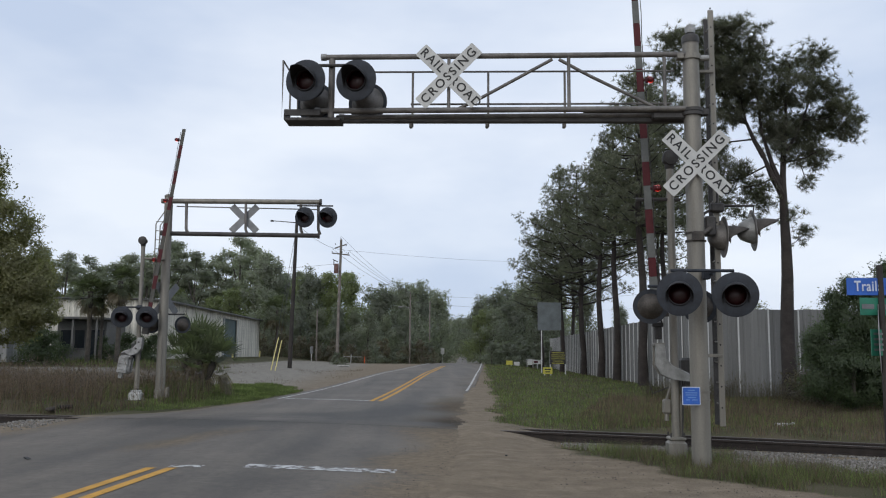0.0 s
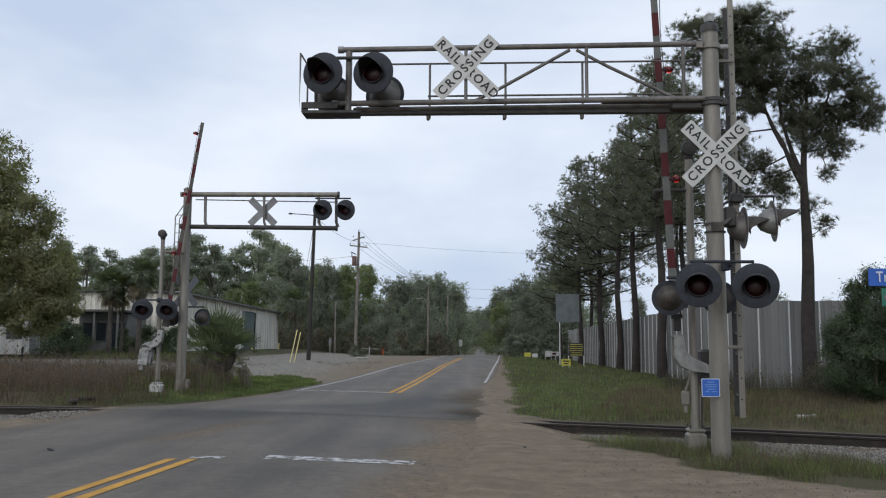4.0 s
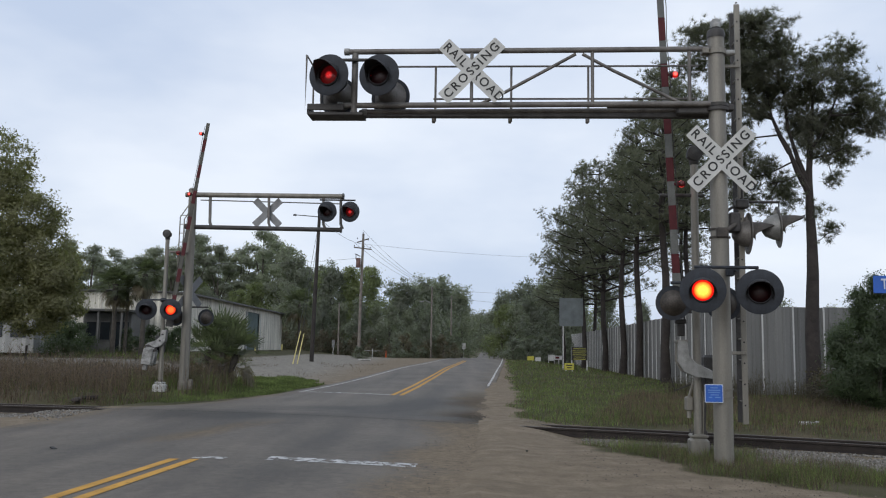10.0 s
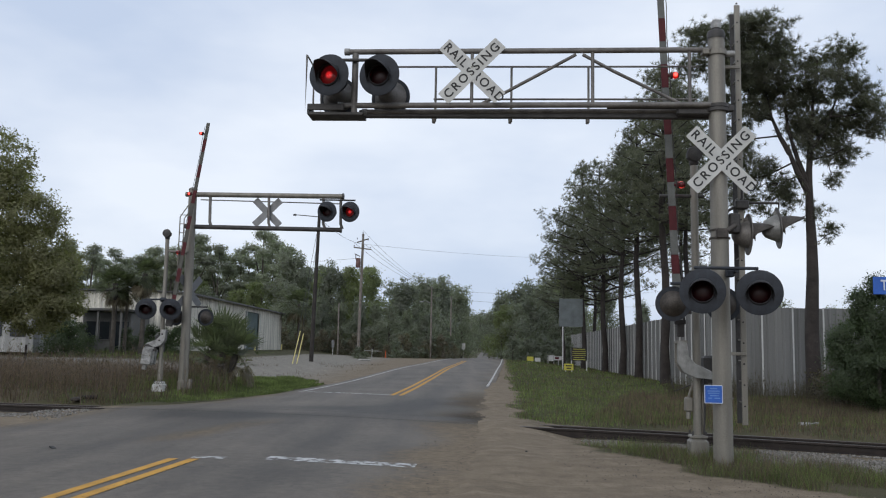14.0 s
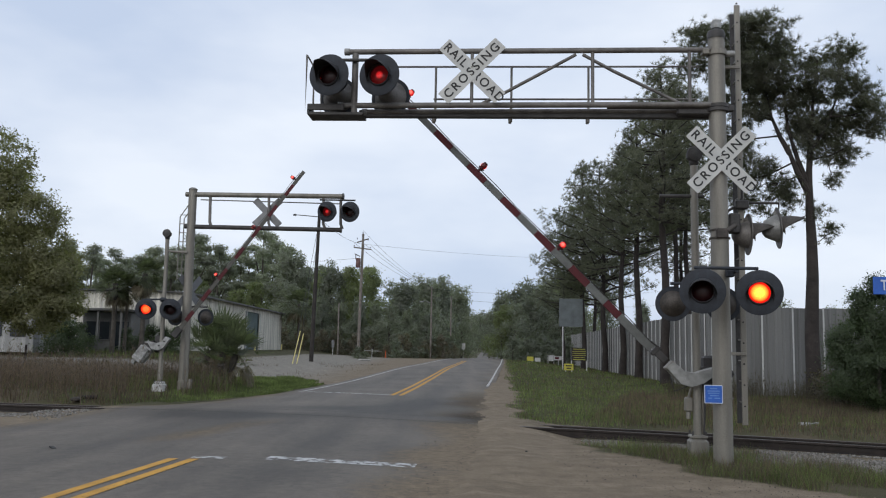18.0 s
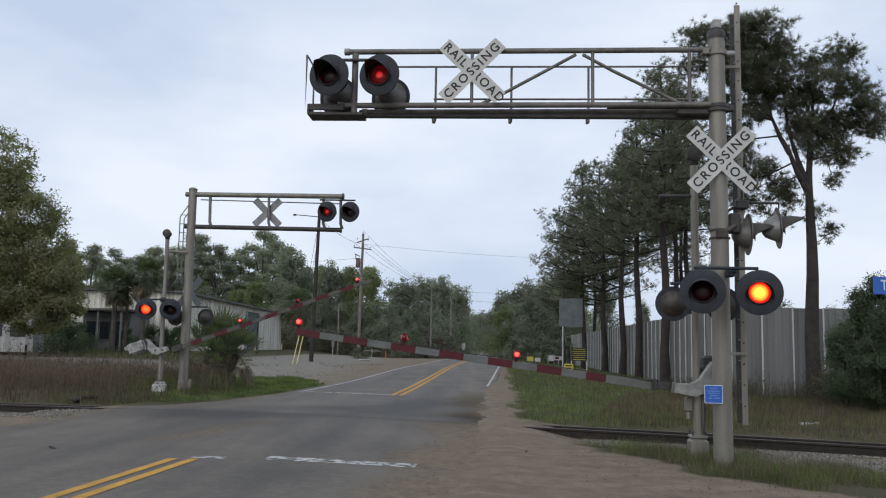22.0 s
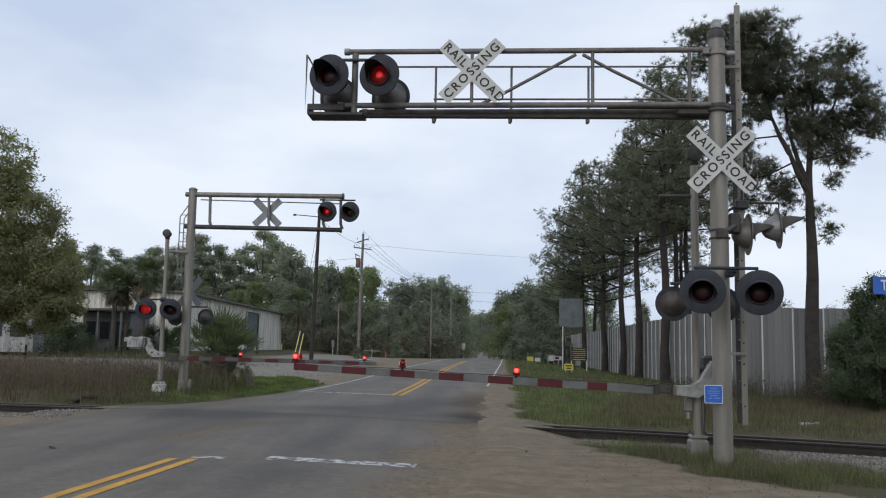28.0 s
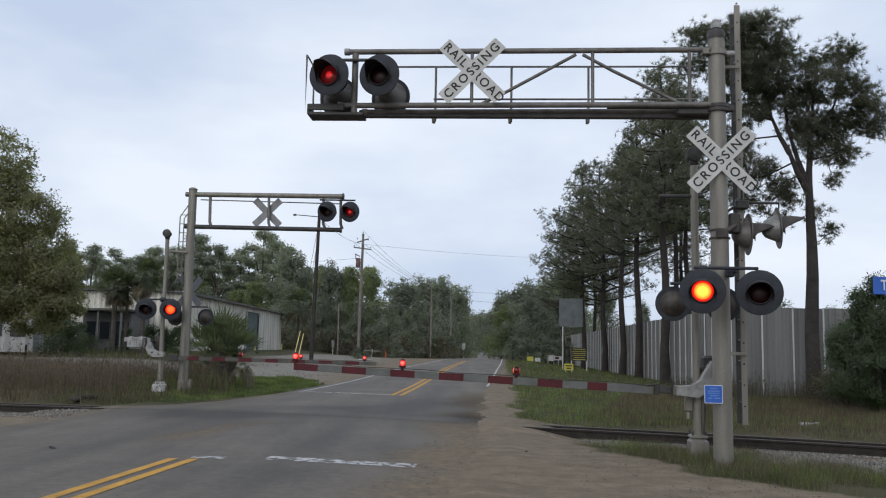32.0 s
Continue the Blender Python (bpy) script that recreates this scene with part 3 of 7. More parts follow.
def crossbar(name, d0, d1, y_mid, width, mat, label, lean=0.0):
    g = Geo()
    n = 24
    for i in range(n + 1):
        d = d0 + (d1 - d0) * i / n
        for e in (-width / 2, width / 2):
            y = y_mid + e + lean * (d - d0)
            x = road_mid(y) + d
            g.v.append((x, y, road_top(x, y) + 0.006))
    g.f = [(2 * i, 2 * i + 1, 2 * i + 3, 2 * i + 2) for i in range(n)]
    g.k = [0] * n
    return tagged(part(name, g, mat), label, "road marking", kind="structure")


for off in (-0.14, 0.14):
    stripe("centre_line", off, 0.14, -20, 11.85, M_YELLOW, "double yellow centre line on the road")
    stripe("centre_line", off, 0.14, 28.2, 84, M_YELLOW, "double yellow centre line on the road", drift=[(28, 0.55), (39, 0.25), (55, -0.02), (75, -0.3), (84, -0.36)])
stripe("edge_line", -2.95, 0.10, 29.6, 112, M_LINE, "white edge line along the road")
stripe("edge_line", 3.2, 0.10, 36.5, 112, M_LINE, "white edge line along the road")
crossbar("stop_line", 1.05, 3.15, 12.12, 0.36, M_LINEWORN, "worn white stop line short of the gate", lean=-0.2)
crossbar("stop_line", 0.05, 0.5, 12.05, 0.2, M_LINEWORN, "worn white stop line short of the gate", lean=-0.1)
crossbar("stop_line", -2.75, 0.35, 29.8, 0.26, M_LINEWORN, "worn white stop line beyond the track", lean=-0.45)


# ---- the railway track ----
def rail_profile():
    return [(-0.065, 0), (0.065, 0), (0.065, 0.012), (0.012, 0.03), (0.010, 0.115), (0.035, 0.125), (0.035, 0.155), (0.028, 0.165),
            (-0.028, 0.165), (-0.035, 0.155), (-0.035, 0.125), (-0.010, 0.115), (-0.012, 0.03), (-0.065, 0.012)]


def track_point(x, off):
    """A point beside the near rail's line, off metres to the far side."""
    y = near_rail_y(x)
    dx = 0.05
    t = Vector((2 * dx, near_rail_y(x + dx) - near_rail_y(x - dx))).normalized()
    return x - t.y * off, y + t.x * off


track = thing("railway_track", Matrix.Identity(4), "single rusty railway track on dark timber ties", "railway track")
TX = spans((-60, -16, 22), (-16, 14, 75), (14, 40, 20))
for off, top in ((0.0, 0.085), (1.5, 0.005)):
    g = Geo()
    prof = rail_profile()
    n = len(prof)
    for x in TX:
        px, py = track_point(x, off)
        qx, qy = track_point(x + 0.05, off)
        d = Vector((qx - px, qy - py)).normalized()
        for a, b in prof:
            g.v.append((px - d.y * a, py + d.x * a, top - 0.165 + b))
    for i in range(len(TX) - 1):
        for j in range(n):
            g.f.append((i * n + j, i * n + (j + 1) % n, (i + 1) * n + (j + 1) % n, (i + 1) * n + j))
            g.k.append(1 if j in (6, 7, 8) else 0)
    part("rail", g, [M_RUST, M_RAILTOP], track, "rusty steel rail with a worn head")
tie = mesh_of("tie", Geo().box((0, 0, 0), (0.22, 2.6, 0.18), ch=0.015), M_TIE)
x = -22.0
rnd = random.Random(5)
while x < 16:
    px, py = track_point(x, 0.75)
    if not on_road(px, py, -0.6) or py > 30:
        a = math.degrees(math.atan2(near_rail_y(x + 0.1) - near_rail_y(x - 0.1), 0.2))
        part("tie", tie, None, track, m=pose(px, py, -0.20, rnd.uniform(-1, 1) + 2.6, 0, a + rnd.uniform(-1.5, 1.5)))
    x += 0.5

for off in (0.0, 1.5):
    g = Geo()
    xs = [-7.6 + 0.3 * i for i in range(32)]
    for x in xs:
        for d in (-0.09, 0.0):
            px, py = track_point(x, off + d)
            g.v.append((px, py, road_top(px, py) + 0.004))
    g.f = [(2 * i, 2 * i + 1, 2 * i + 3, 2 * i + 2) for i in range(len(xs) - 1)]
    g.k = [0] * len(g.f)
    tagged(part("flangeway", g, M_GROOVE), "dark worn flangeway beside the rail in the asphalt", "groove", kind="structure")

# ---- crossing signals ----
OFF, DIM, BRIGHT = 120, 240, 0
lamps = []  # every flashing light: (object, base pose, channel, which flash)


def drum(name, radius, mats, seg=10, rows=8):
    """A ball of three lens faces round the local z axis; the first one looks to -y."""
    g = Geo()
    prof = [(radius * math.cos(radians(-90 + 180 * i / rows)), radius * math.sin(radians(-90 + 180 * i / rows))) for i in range(rows + 1)]
    for k in range(3):
        g.lathe(prof, seg, k=k, start=radians(-90 - 60 + 120 * k), turn=radians(120))
    return mesh_of(name, g, mats, smooth=True)


DRUM_HEAD = drum("lens", 0.2, [M_BRIGHT, M_DIM, M_LENS])
DRUM_LEFT = drum("lens", 0.2, [M_ORANGELIT, M_FAINT, M_LENS])
DRUM_CANT = drum("lens", 0.2, [M_CORE, M_CORE, M_LENS])
DRUM_ARM = drum("arm_lens", 0.055, [M_ARMLIT, M_ARMLIT, M_ARMOFF])
FACE = Matrix.Rotation(radians(90), 4, "X")  # turns a lathe's z axis to -y


def head_meshes(d):
    r = d / 2
    plate = Geo().lathe([(0.15, 0.0), (r * 0.9, 0.004), (r, -0.006), (r, -0.016), (r * 0.9, -0.012), (0.15, -0.016), (0.15, 0.0)], 36, FACE)
    ring = Geo().lathe([(0.148, -0.03), (0.148, 0.03), (0.160, 0.034), (0.170, 0.025), (0.172, -0.01)], 28, FACE)
    hood = Geo()
    n, m = 18, 7
    for o, rad in ((0, 0.175), (1, 0.168)):
        vs = []
        for i in range(n + 1):
            a = radians(-25 + 230 * i / n)
            up = max(0.0, math.sin(a))
            length = 0.045 + 0.32 * min(1.0, up * 1.1) ** 1.6
            for j in range(m + 1):
                q = j / m
                vs.append((rad * (1 + 0.10 * q) * math.cos(a), -0.01 - length * q, rad * (1 + 0.06 * q) * math.sin(a) - 0.05 * q * q))
        fs = [(i * (m + 1) + j, i * (m + 1) + j + 1, (i + 1) * (m + 1) + j + 1, (i + 1) * (m + 1) + j) for i in range(n) for j in range(m)]
        hood.add(vs, fs)
    k = (n + 1) * (m + 1)
    hood.f += [(i * (m + 1) + m, i * (m + 1) + m + k, (i + 1) * (m + 1) + m + k, (i + 1) * (m + 1) + m) for i in range(n)]
    hood.k += [0] * n
    body = Geo().lathe([(0.0, -0.42), (0.10, -0.41), (0.17, -0.36), (0.206, -0.27), (0.208, -0.12), (0.19, -0.016)], 28, FACE)
    body.box((0, 0.16, 0.17), (0.07, 0.09, 0.06), ch=0.01)
    return [mesh_of(nm, q, mt, True) for nm, q, mt in (("backplate", plate, M_BLACK), ("bezel", ring, M_BLACKIN), ("hood", hood, M_BLACKIN), ("lamp_body", body, M_BLACK))]


HEAD_BIG = head_meshes(0.63)
DOME = [(0.0, -0.25), (0.07, -0.24), (0.13, -0.20), (0.18, -0.10), (0.205, -0.03), (0.21, -0.012)]
DISH = mesh_of("dish_body", Geo().lathe(DOME, 32, FACE).box((0, 0.03, 0.22), (0.06, 0.06, 0.07), ch=0.01), M_ALU, True)
DISHDARK = mesh_of("dish_body", Geo().lathe(DOME, 32, FACE).box((0, 0.03, 0.22), (0.06, 0.06, 0.07), ch=0.01), M_TRUSS, True)

M_BACK = material("brownish_lamp_back", (0.055, 0.047, 0.040), 0.65, 0.2, 5, 0.4, 40, 0.08)
HEAD_BACK = [*HEAD_BIG[:3], mesh_of("dish_back", Geo().lathe([(0.0, -0.19), (0.08, -0.18), (0.15, -0.14), (0.20, -0.06), (0.235, -0.014)], 32, FACE), M_BACK, True)]
HEAD_REAR = [*HEAD_BIG[:3], mesh_of("lamp_body", Geo().lathe([(0.0, -0.30), (0.07, -0.295), (0.125, -0.26), (0.15, -0.19), (0.20, -0.10), (0.26, -0.016)], 28, FACE), M_TRUSS, True)]


REAR = Matrix.Scale(0.84, 4)


def lamp_head(parent, m, meshes=HEAD_BIG, channel=None, flash=0, lens=None, label="black round flashing-light head with a hood"):
    """A signal light that looks to the local -y side; channel says which of the clip's lights it is."""
    body = part("signal_light", meshes[3], None, parent, label, m)
    for nm, me in zip(("backplate", "bezel", "hood"), meshes):
        part(nm, me, None, body)
    if lens is False:
        return body
    base = pose(0, 0.195, 0)
    drumob = part("lens", lens or DRUM_HEAD, None, body, "red signal lens", base @ pose(0, 0, 0, 0, 0, OFF))
    if channel:
        lamps.append((drumob, base, channel, flash))
    return body


def blade(g, length=1.22, width=0.23, lean=45, y=0.0):
    c = 0.012
    hx, hz = length / 2, width / 2
    poly = [(-hx + c, -hz), (hx - c, -hz), (hx, -hz + c), (hx, hz - c), (hx - c, hz), (-hx + c, hz), (-hx, hz - c), (-hx, -hz + c)]
    return g.plate(poly, y, y + 0.004, Matrix.Rotation(radians(-lean), 4, "Y"))


def crossbuck(parent, m, lettered=True):
    """Two crossed blades that face the local -y side."""
    mat = M_WHITE if lettered else M_SIGNBACK
    a = part("crossbuck_blade", blade(Geo(), lean=-45, y=0.006), mat, parent, "white crossbuck blade" if lettered else "bare metal back of a crossbuck blade", m)
    b = part("crossbuck_blade", blade(Geo(), lean=45, y=0.0), mat, parent, "white crossbuck blade" if lettered else "bare metal back of a crossbuck blade", m)
    if lettered:
        up = Matrix.Rotation(radians(90), 4, "X")
        for text, u in (("RAIL", -0.355), ("ROAD", 0.355)):
            lettering(text, 0.188, Matrix.Rotation(radians(45), 4, "Y") @ pose(u, 0.003, 0) @ up, M_LETTER, a, spacing=1.25)
        lettering("CROSSING", 0.188, Matrix.Rotation(radians(-45), 4, "Y") @ pose(0, -0.003, 0) @ up, M_LETTER, b, spacing=1.32)
    for s in (-0.06, 0.06):
        part("bolt", Geo().tube((0, -0.012, s), (0, 0.05, s), 0.012, seg=8), M_GALV, b)
    return b


def main_cantilever():
    t = thing("cantilever_signal", pose(4.09, 12.6, -0.02, 0, 0, -3.2), "grey steel cantilever crossing signal over the road with crossbucks", "railway signal")
    g = Geo().path([(0, 0, -0.3), (0, 0, 0.35), (0, 0, 3.0), (0, 0, 6.42)], [0.142, 0.138, 0.13, 0.122], 28)
    part("mast", g, M_GALV, t, "tall round galvanized mast", smooth=True)
    g = Geo().lathe([(0.132, 0), (0.132, 0.10), (0.118, 0.13), (0.06, 0.16), (0.055, 0.21), (0.03, 0.23), (0, 0.23)], 24, Matrix.Translation((0, 0, 6.36)))
    part("mast_cap", g, M_DARK, t, smooth=True)
    part("cap_knob", Geo().lathe([(0.075, 0), (0.075, 0.09), (0.05, 0.13), (0, 0.135)], 16, Matrix.Translation((0, 0, 6.53))), M_SILVER, t, smooth=True)
    g = Geo()
    for z in (5.31, 5.25):
        g.lathe([(0.14, -0.025), (0.165, -0.025), (0.165, 0.025), (0.14, 0.025)], 24, Matrix.Translation((0, 0, z)))
    g.box((0.19, 0.0, 5.28), (0.1, 0.12, 0.10), ch=0.012)
    part("mast_collar", g, M_DARK, t, smooth=True)
    for z in (6.14,):
        g = Geo().lathe([(0.135, -0.04), (0.15, -0.04), (0.15, 0.04), (0.135, 0.04)], 24, Matrix.Translation((0, 0, z)))
        g.box((-0.18, -0.05, z), (0.10, 0.14, 0.09), ch=0.01)
        part("upper_collar", g, M_GALV, t, smooth=True)
    part("stub_light", Geo().tube((0.13, 0.0, 6.14), (0.27, 0.0, 6.14), 0.045, seg=14), M_SILVER, t, smooth=True)
    # truss
    for nm, y, z, x1, r in (("top_chord", -0.07, 6.16, -5.62, 0.042), ("lower_chord", -0.07, 5.31, -5.70, 0.043), ("rear_chord", 0.10, 5.26, -5.35, 0.038)):
        part(nm, Geo().path([(-0.1, y, z + 0.015), (x1, y, z - 0.02)], r, 14), M_TRUSS, t, smooth=True)
        part("chord_cap", Geo().tube((x1 - 0.05, y, z - 0.02), (x1 + 0.03, y, z - 0.02), r + 0.012, seg=14), M_SILVER, t, smooth=True)
    for x in (-0.42, -1.87, -3.70):
        part("truss_post", Geo().tube((x, -0.07, 6.15), (x, -0.07, 5.33), 0.027, seg=10), M_TRUSS, t, smooth=True)
    part("truss_post", Geo().tube((-5.50, -0.07, 6.11), (-5.50, -0.07, 5.15), 0.05, seg=12), M_TRUSS, t, smooth=True)
    part("truss_brace", Geo().path([(-2.02, -0.07, 6.10), (-1.55, -0.06, 5.84), (-0.55, -0.05, 5.34)], 0.025, 10), M_TRUSS, t, smooth=True)
    part("truss_brace", Geo().path([(-2.12, -0.07, 6.10), (-3.2, -0.06, 5.5), (-3.55, -0.05, 5.33)], 0.025, 10), M_TRUSS, t, smooth=True)
    # one box beam under the truss, and the platform at its end
    part("walkway_beam", Geo().box((-2.75, 0.14, 5.215), (5.4, 0.10, 0.115), ch=0.012), M_DARK, t, "dark steel beam under the truss")
    part("root_bracket", Geo().box((-0.35, 0.12, 5.26), (0.5, 0.32, 0.16), ch=0.02).box((-0.9, -0.03, 5.29), (1.5, 0.05, 0.05), ch=0.01), M_DARK, t)
    part("end_platform", Geo().box((-5.78, 0.06, 5.155), (0.86, 0.36, 0.05), ch=0.008), M_DARK, t, "dark steel end platform")
    part("platform_lip", Geo().box((-5.93, -0.13, 5.25), (0.56, 0.03, 0.10), ch=0.008).box((-6.2, 0.06, 5.22), (0.03, 0.36, 0.14)), M_DARK, t)
    for x in (-4.27, -3.09, -1.90):
        g = Geo().tube((x, 0.22, 5.12), (x, 0.22, 6.0), 0.018, seg=8).box((x - 0.02, 0.18, 5.14), (0.05, 0.10, 0.10), ch=0.01)
        part("railing_post", g, M_TRUSS, t)
    for z, x0, x1 in ((6.00, -5.2, -0.2), (5.48, -4.3, -0.25)):
        part("handrail", Geo().tube((x0, 0.22, z), (x1, 0.22, z + 0.01), 0.016, seg=8), M_TRUSS, t)
    g = Geo().path([(-6.25, -0.10, 5.16), (-6.25, -0.10, 6.08), (-6.08, 0.15, 5.80), (-6.08, 0.22, 5.75), (-6.08, 0.22, 5.18)], 0.017, 8)
    g.tube((-6.13, -0.1, 5.2), (-6.13, -0.1, 5.98), 0.014, seg=8)
    part("end_guard", g, M_TRUSS, t)
    g = Geo().path([(-6.0, -0.16, 5.98), (-4.95, -0.16, 5.98)], 0.026, 8).path([(-5.5, -0.16, 5.98), (-5.5, -0.07, 5.98)], 0.03, 8)
    part("lamp_crossarm", g, M_DARK, t)
    for i, x in enumerate((-5.84, -5.08)):
        lamp_head(t, pose(x, -0.42, 5.665, 2, 0, -12), HEAD_BIG, "cant", i, DRUM_CANT)
        lamp_head(t, pose(x + 0.05 + 0.06 * i, 0.22, 5.50, 0, 0, 168), HEAD_REAR, lens=False)
    # crossbucks
    crossbuck(t, pose(-3.70, -0.16, 5.815, 0, 0, -4))
    crossbuck(t, pose(0.0, -0.19, 4.46, 0, 0, 0))
    g = Geo().lathe([(0.145, -0.02), (0.155, -0.02), (0.155, 0.02), (0.145, 0.02)], 20, Matrix.Translation((0, 0, 4.46)))
    g.box((0, -0.150, 4.46), (0.10, 0.04, 0.3))
    part("crossbuck_clamp", g, M_GALV, t)
    # lights on the mast
    g = Geo().path([(-0.48, -0.42, 2.83), (0.42, -0.42, 2.83)], 0.024, 10).path([(0.13, -0.02, 2.80), (0.13, -0.42, 2.80)], 0.03, 10)
    g.box((0.08, -0.22, 2.78), (0.10, 0.14, 0.12), ch=0.012)
    part("light_crossarm", g, M_BLACK, t, smooth=True)
    g = Geo().path([(-0.66, 0.32, 2.66), (0.2, 0.32, 2.66)], 0.024, 10).path([(-0.05, 0.02, 2.66), (-0.05, 0.32, 2.66)], 0.03, 10)
    part("light_crossarm", g, M_BLACK, t, smooth=True)
    for i, (x, z) in enumerate(((-0.425, 2.48), (0.355, 2.47))):
        lamp_head(t, pose(x, -0.68, z, 2, 0, -14), HEAD_BIG, "mast", i)
    for x in (-0.60, 0.15):
        lamp_head(t, pose(x, 0.45, 2.36, 0, 0, 176) @ REAR, HEAD_BACK, lens=False)
    # side lights toward the side road
    g = Geo().path([(0.1, 0.2, 3.72), (0.45, 0.3, 3.90), (0.97, 0.3, 3.90), (0.97, 0.3, 3.6)], 0.022, 8).box((0.24, 0.1, 3.55), (0.16, 0.16, 0.30), ch=0.02).box((0.40, 0.25, 3.86), (0.2, 0.14, 0.14), ch=0.02)
    g.path([(0.12, 0.0, 3.45), (0.26, 0.1, 3.45)], 0.05, 10)
    g.path([(0.42, 0.3, 3.95), (0.42, 0.3, 4.2), (0.36, 0.2, 4.3)], 0.025, 8)
    part("side_light_bracket", g, M_DARK, t)
    g = Geo().box((0.0, -0.135, 3.37), (0.17, 0.07, 0.15), ch=0.015).path([(0.06, -0.15, 3.40), (0.24, 0.02, 3.52)], 0.032, 10)
    for z in (3.31, 3.43):
        g.lathe([(0.138, -0.012), (0.152, -0.012), (0.152, 0.012), (0.138, 0.012)], 24, Matrix.Translation((0, 0, z)))
    part("bracket_clamp", g, M_BACK, t, "rusty clamp round the mast")
    hood_grey = HEAD_BIG[2].copy()
    hood_grey.materials[0] = M_BACK
    plate_grey = HEAD_BIG[0].copy()
    plate_grey.materials[0] = M_TRUSS
    lamp_head(t, pose(0.50, 0.25, 3.41, 0, 0, 86), [plate_grey, HEAD_BIG[1], hood_grey, DISHDARK], label="dark flashing-light head turned to the side road", lens=False)
    lamp_head(t, pose(0.96, 0.30, 3.52, -4, 0, 82), [plate_grey, HEAD_BIG[1], hood_grey, DISH], label="weathered grey flashing-light head turned to the side road", lens=False)
    # ladder, seen edge on
    lad = part("ladder", Geo().box((0.405, 0.30, 3.80), (0.085, 0.03, 6.45), ch=0.006), M_GALV, t, "galvanized mast ladder")
    # the rear rail is much darker than the front one
    part("ladder_rail", Geo().box((0.435, 0.66, 3.80), (0.085, 0.03, 6.45), ch=0.006), M_DARK, lad, "dark ladder rail")
    for i in range(20):
        part("rung", Geo().tube((0.40, 0.29, 0.9 + 0.31 * i), (0.43, 0.67, 0.9 + 0.31 * i), 0.012, seg=8), M_GALV, lad)
    hole = mesh_of("bolt_hole", Geo().tube((0.40, 0.282, 0.85), (0.40, 0.30, 0.85), 0.013, seg=10), M_BLACKIN)
    for i in range(21):
        part("bolt_hole", hole, None, lad, m=pose(0, 0, 0.31 * i))
    for z in (6.0, 4.3, 1.62):
        part("ladder_bracket", Geo().box((0.25, 0.22, z), (0.32, 0.04, 0.05), ch=0.006), M_GALV, t)
    # blue notice
    s = part("notice_plate", Geo().plate([(-0.12, -0.13), (-0.13, -0.12), (-0.13, 0.12), (-0.12, 0.13), (0.12, 0.13), (0.13, 0.12), (0.13, -0.12), (0.12, -0.13)], 0, 0.004), M_BLUEINK, t, "small blue notice with a white border", pose(-0.175, -0.19, 1.04, 0, 0, 0))
    part("notice_face", Geo().box((0, -0.003, 0), (0.238, 0.004, 0.238), ch=0.0015), M_BLUE, s)
    bars = Geo()
    for i, (wd, x) in enumerate(((0.10, 0.0), (0.17, 0.0), (0.16, 0.0), (0.12, 0.01), (0.05, -0.05), (0.08, 0.05))):
        z = (0.08, 0.045, 0.015, -0.02, -0.055, -0.055)[i]
        bars.box((x, -0.006, z), (wd, 0.002, 0.013))
    part("writing_bar", bars, material("pale_blue_ink", (0.12, 0.24, 0.52), 0.5, 0, 5, 0.1, 50, 0), s)
    g = Geo()
    for z in (1.1, 0.98):
        g.lathe([(0.146, -0.008), (0.152, -0.008), (0.152, 0.008), (0.146, 0.008)], 24, Matrix.Translation((0, 0, z)))
    part("notice_strap", g, M_GALV, t)
    return t


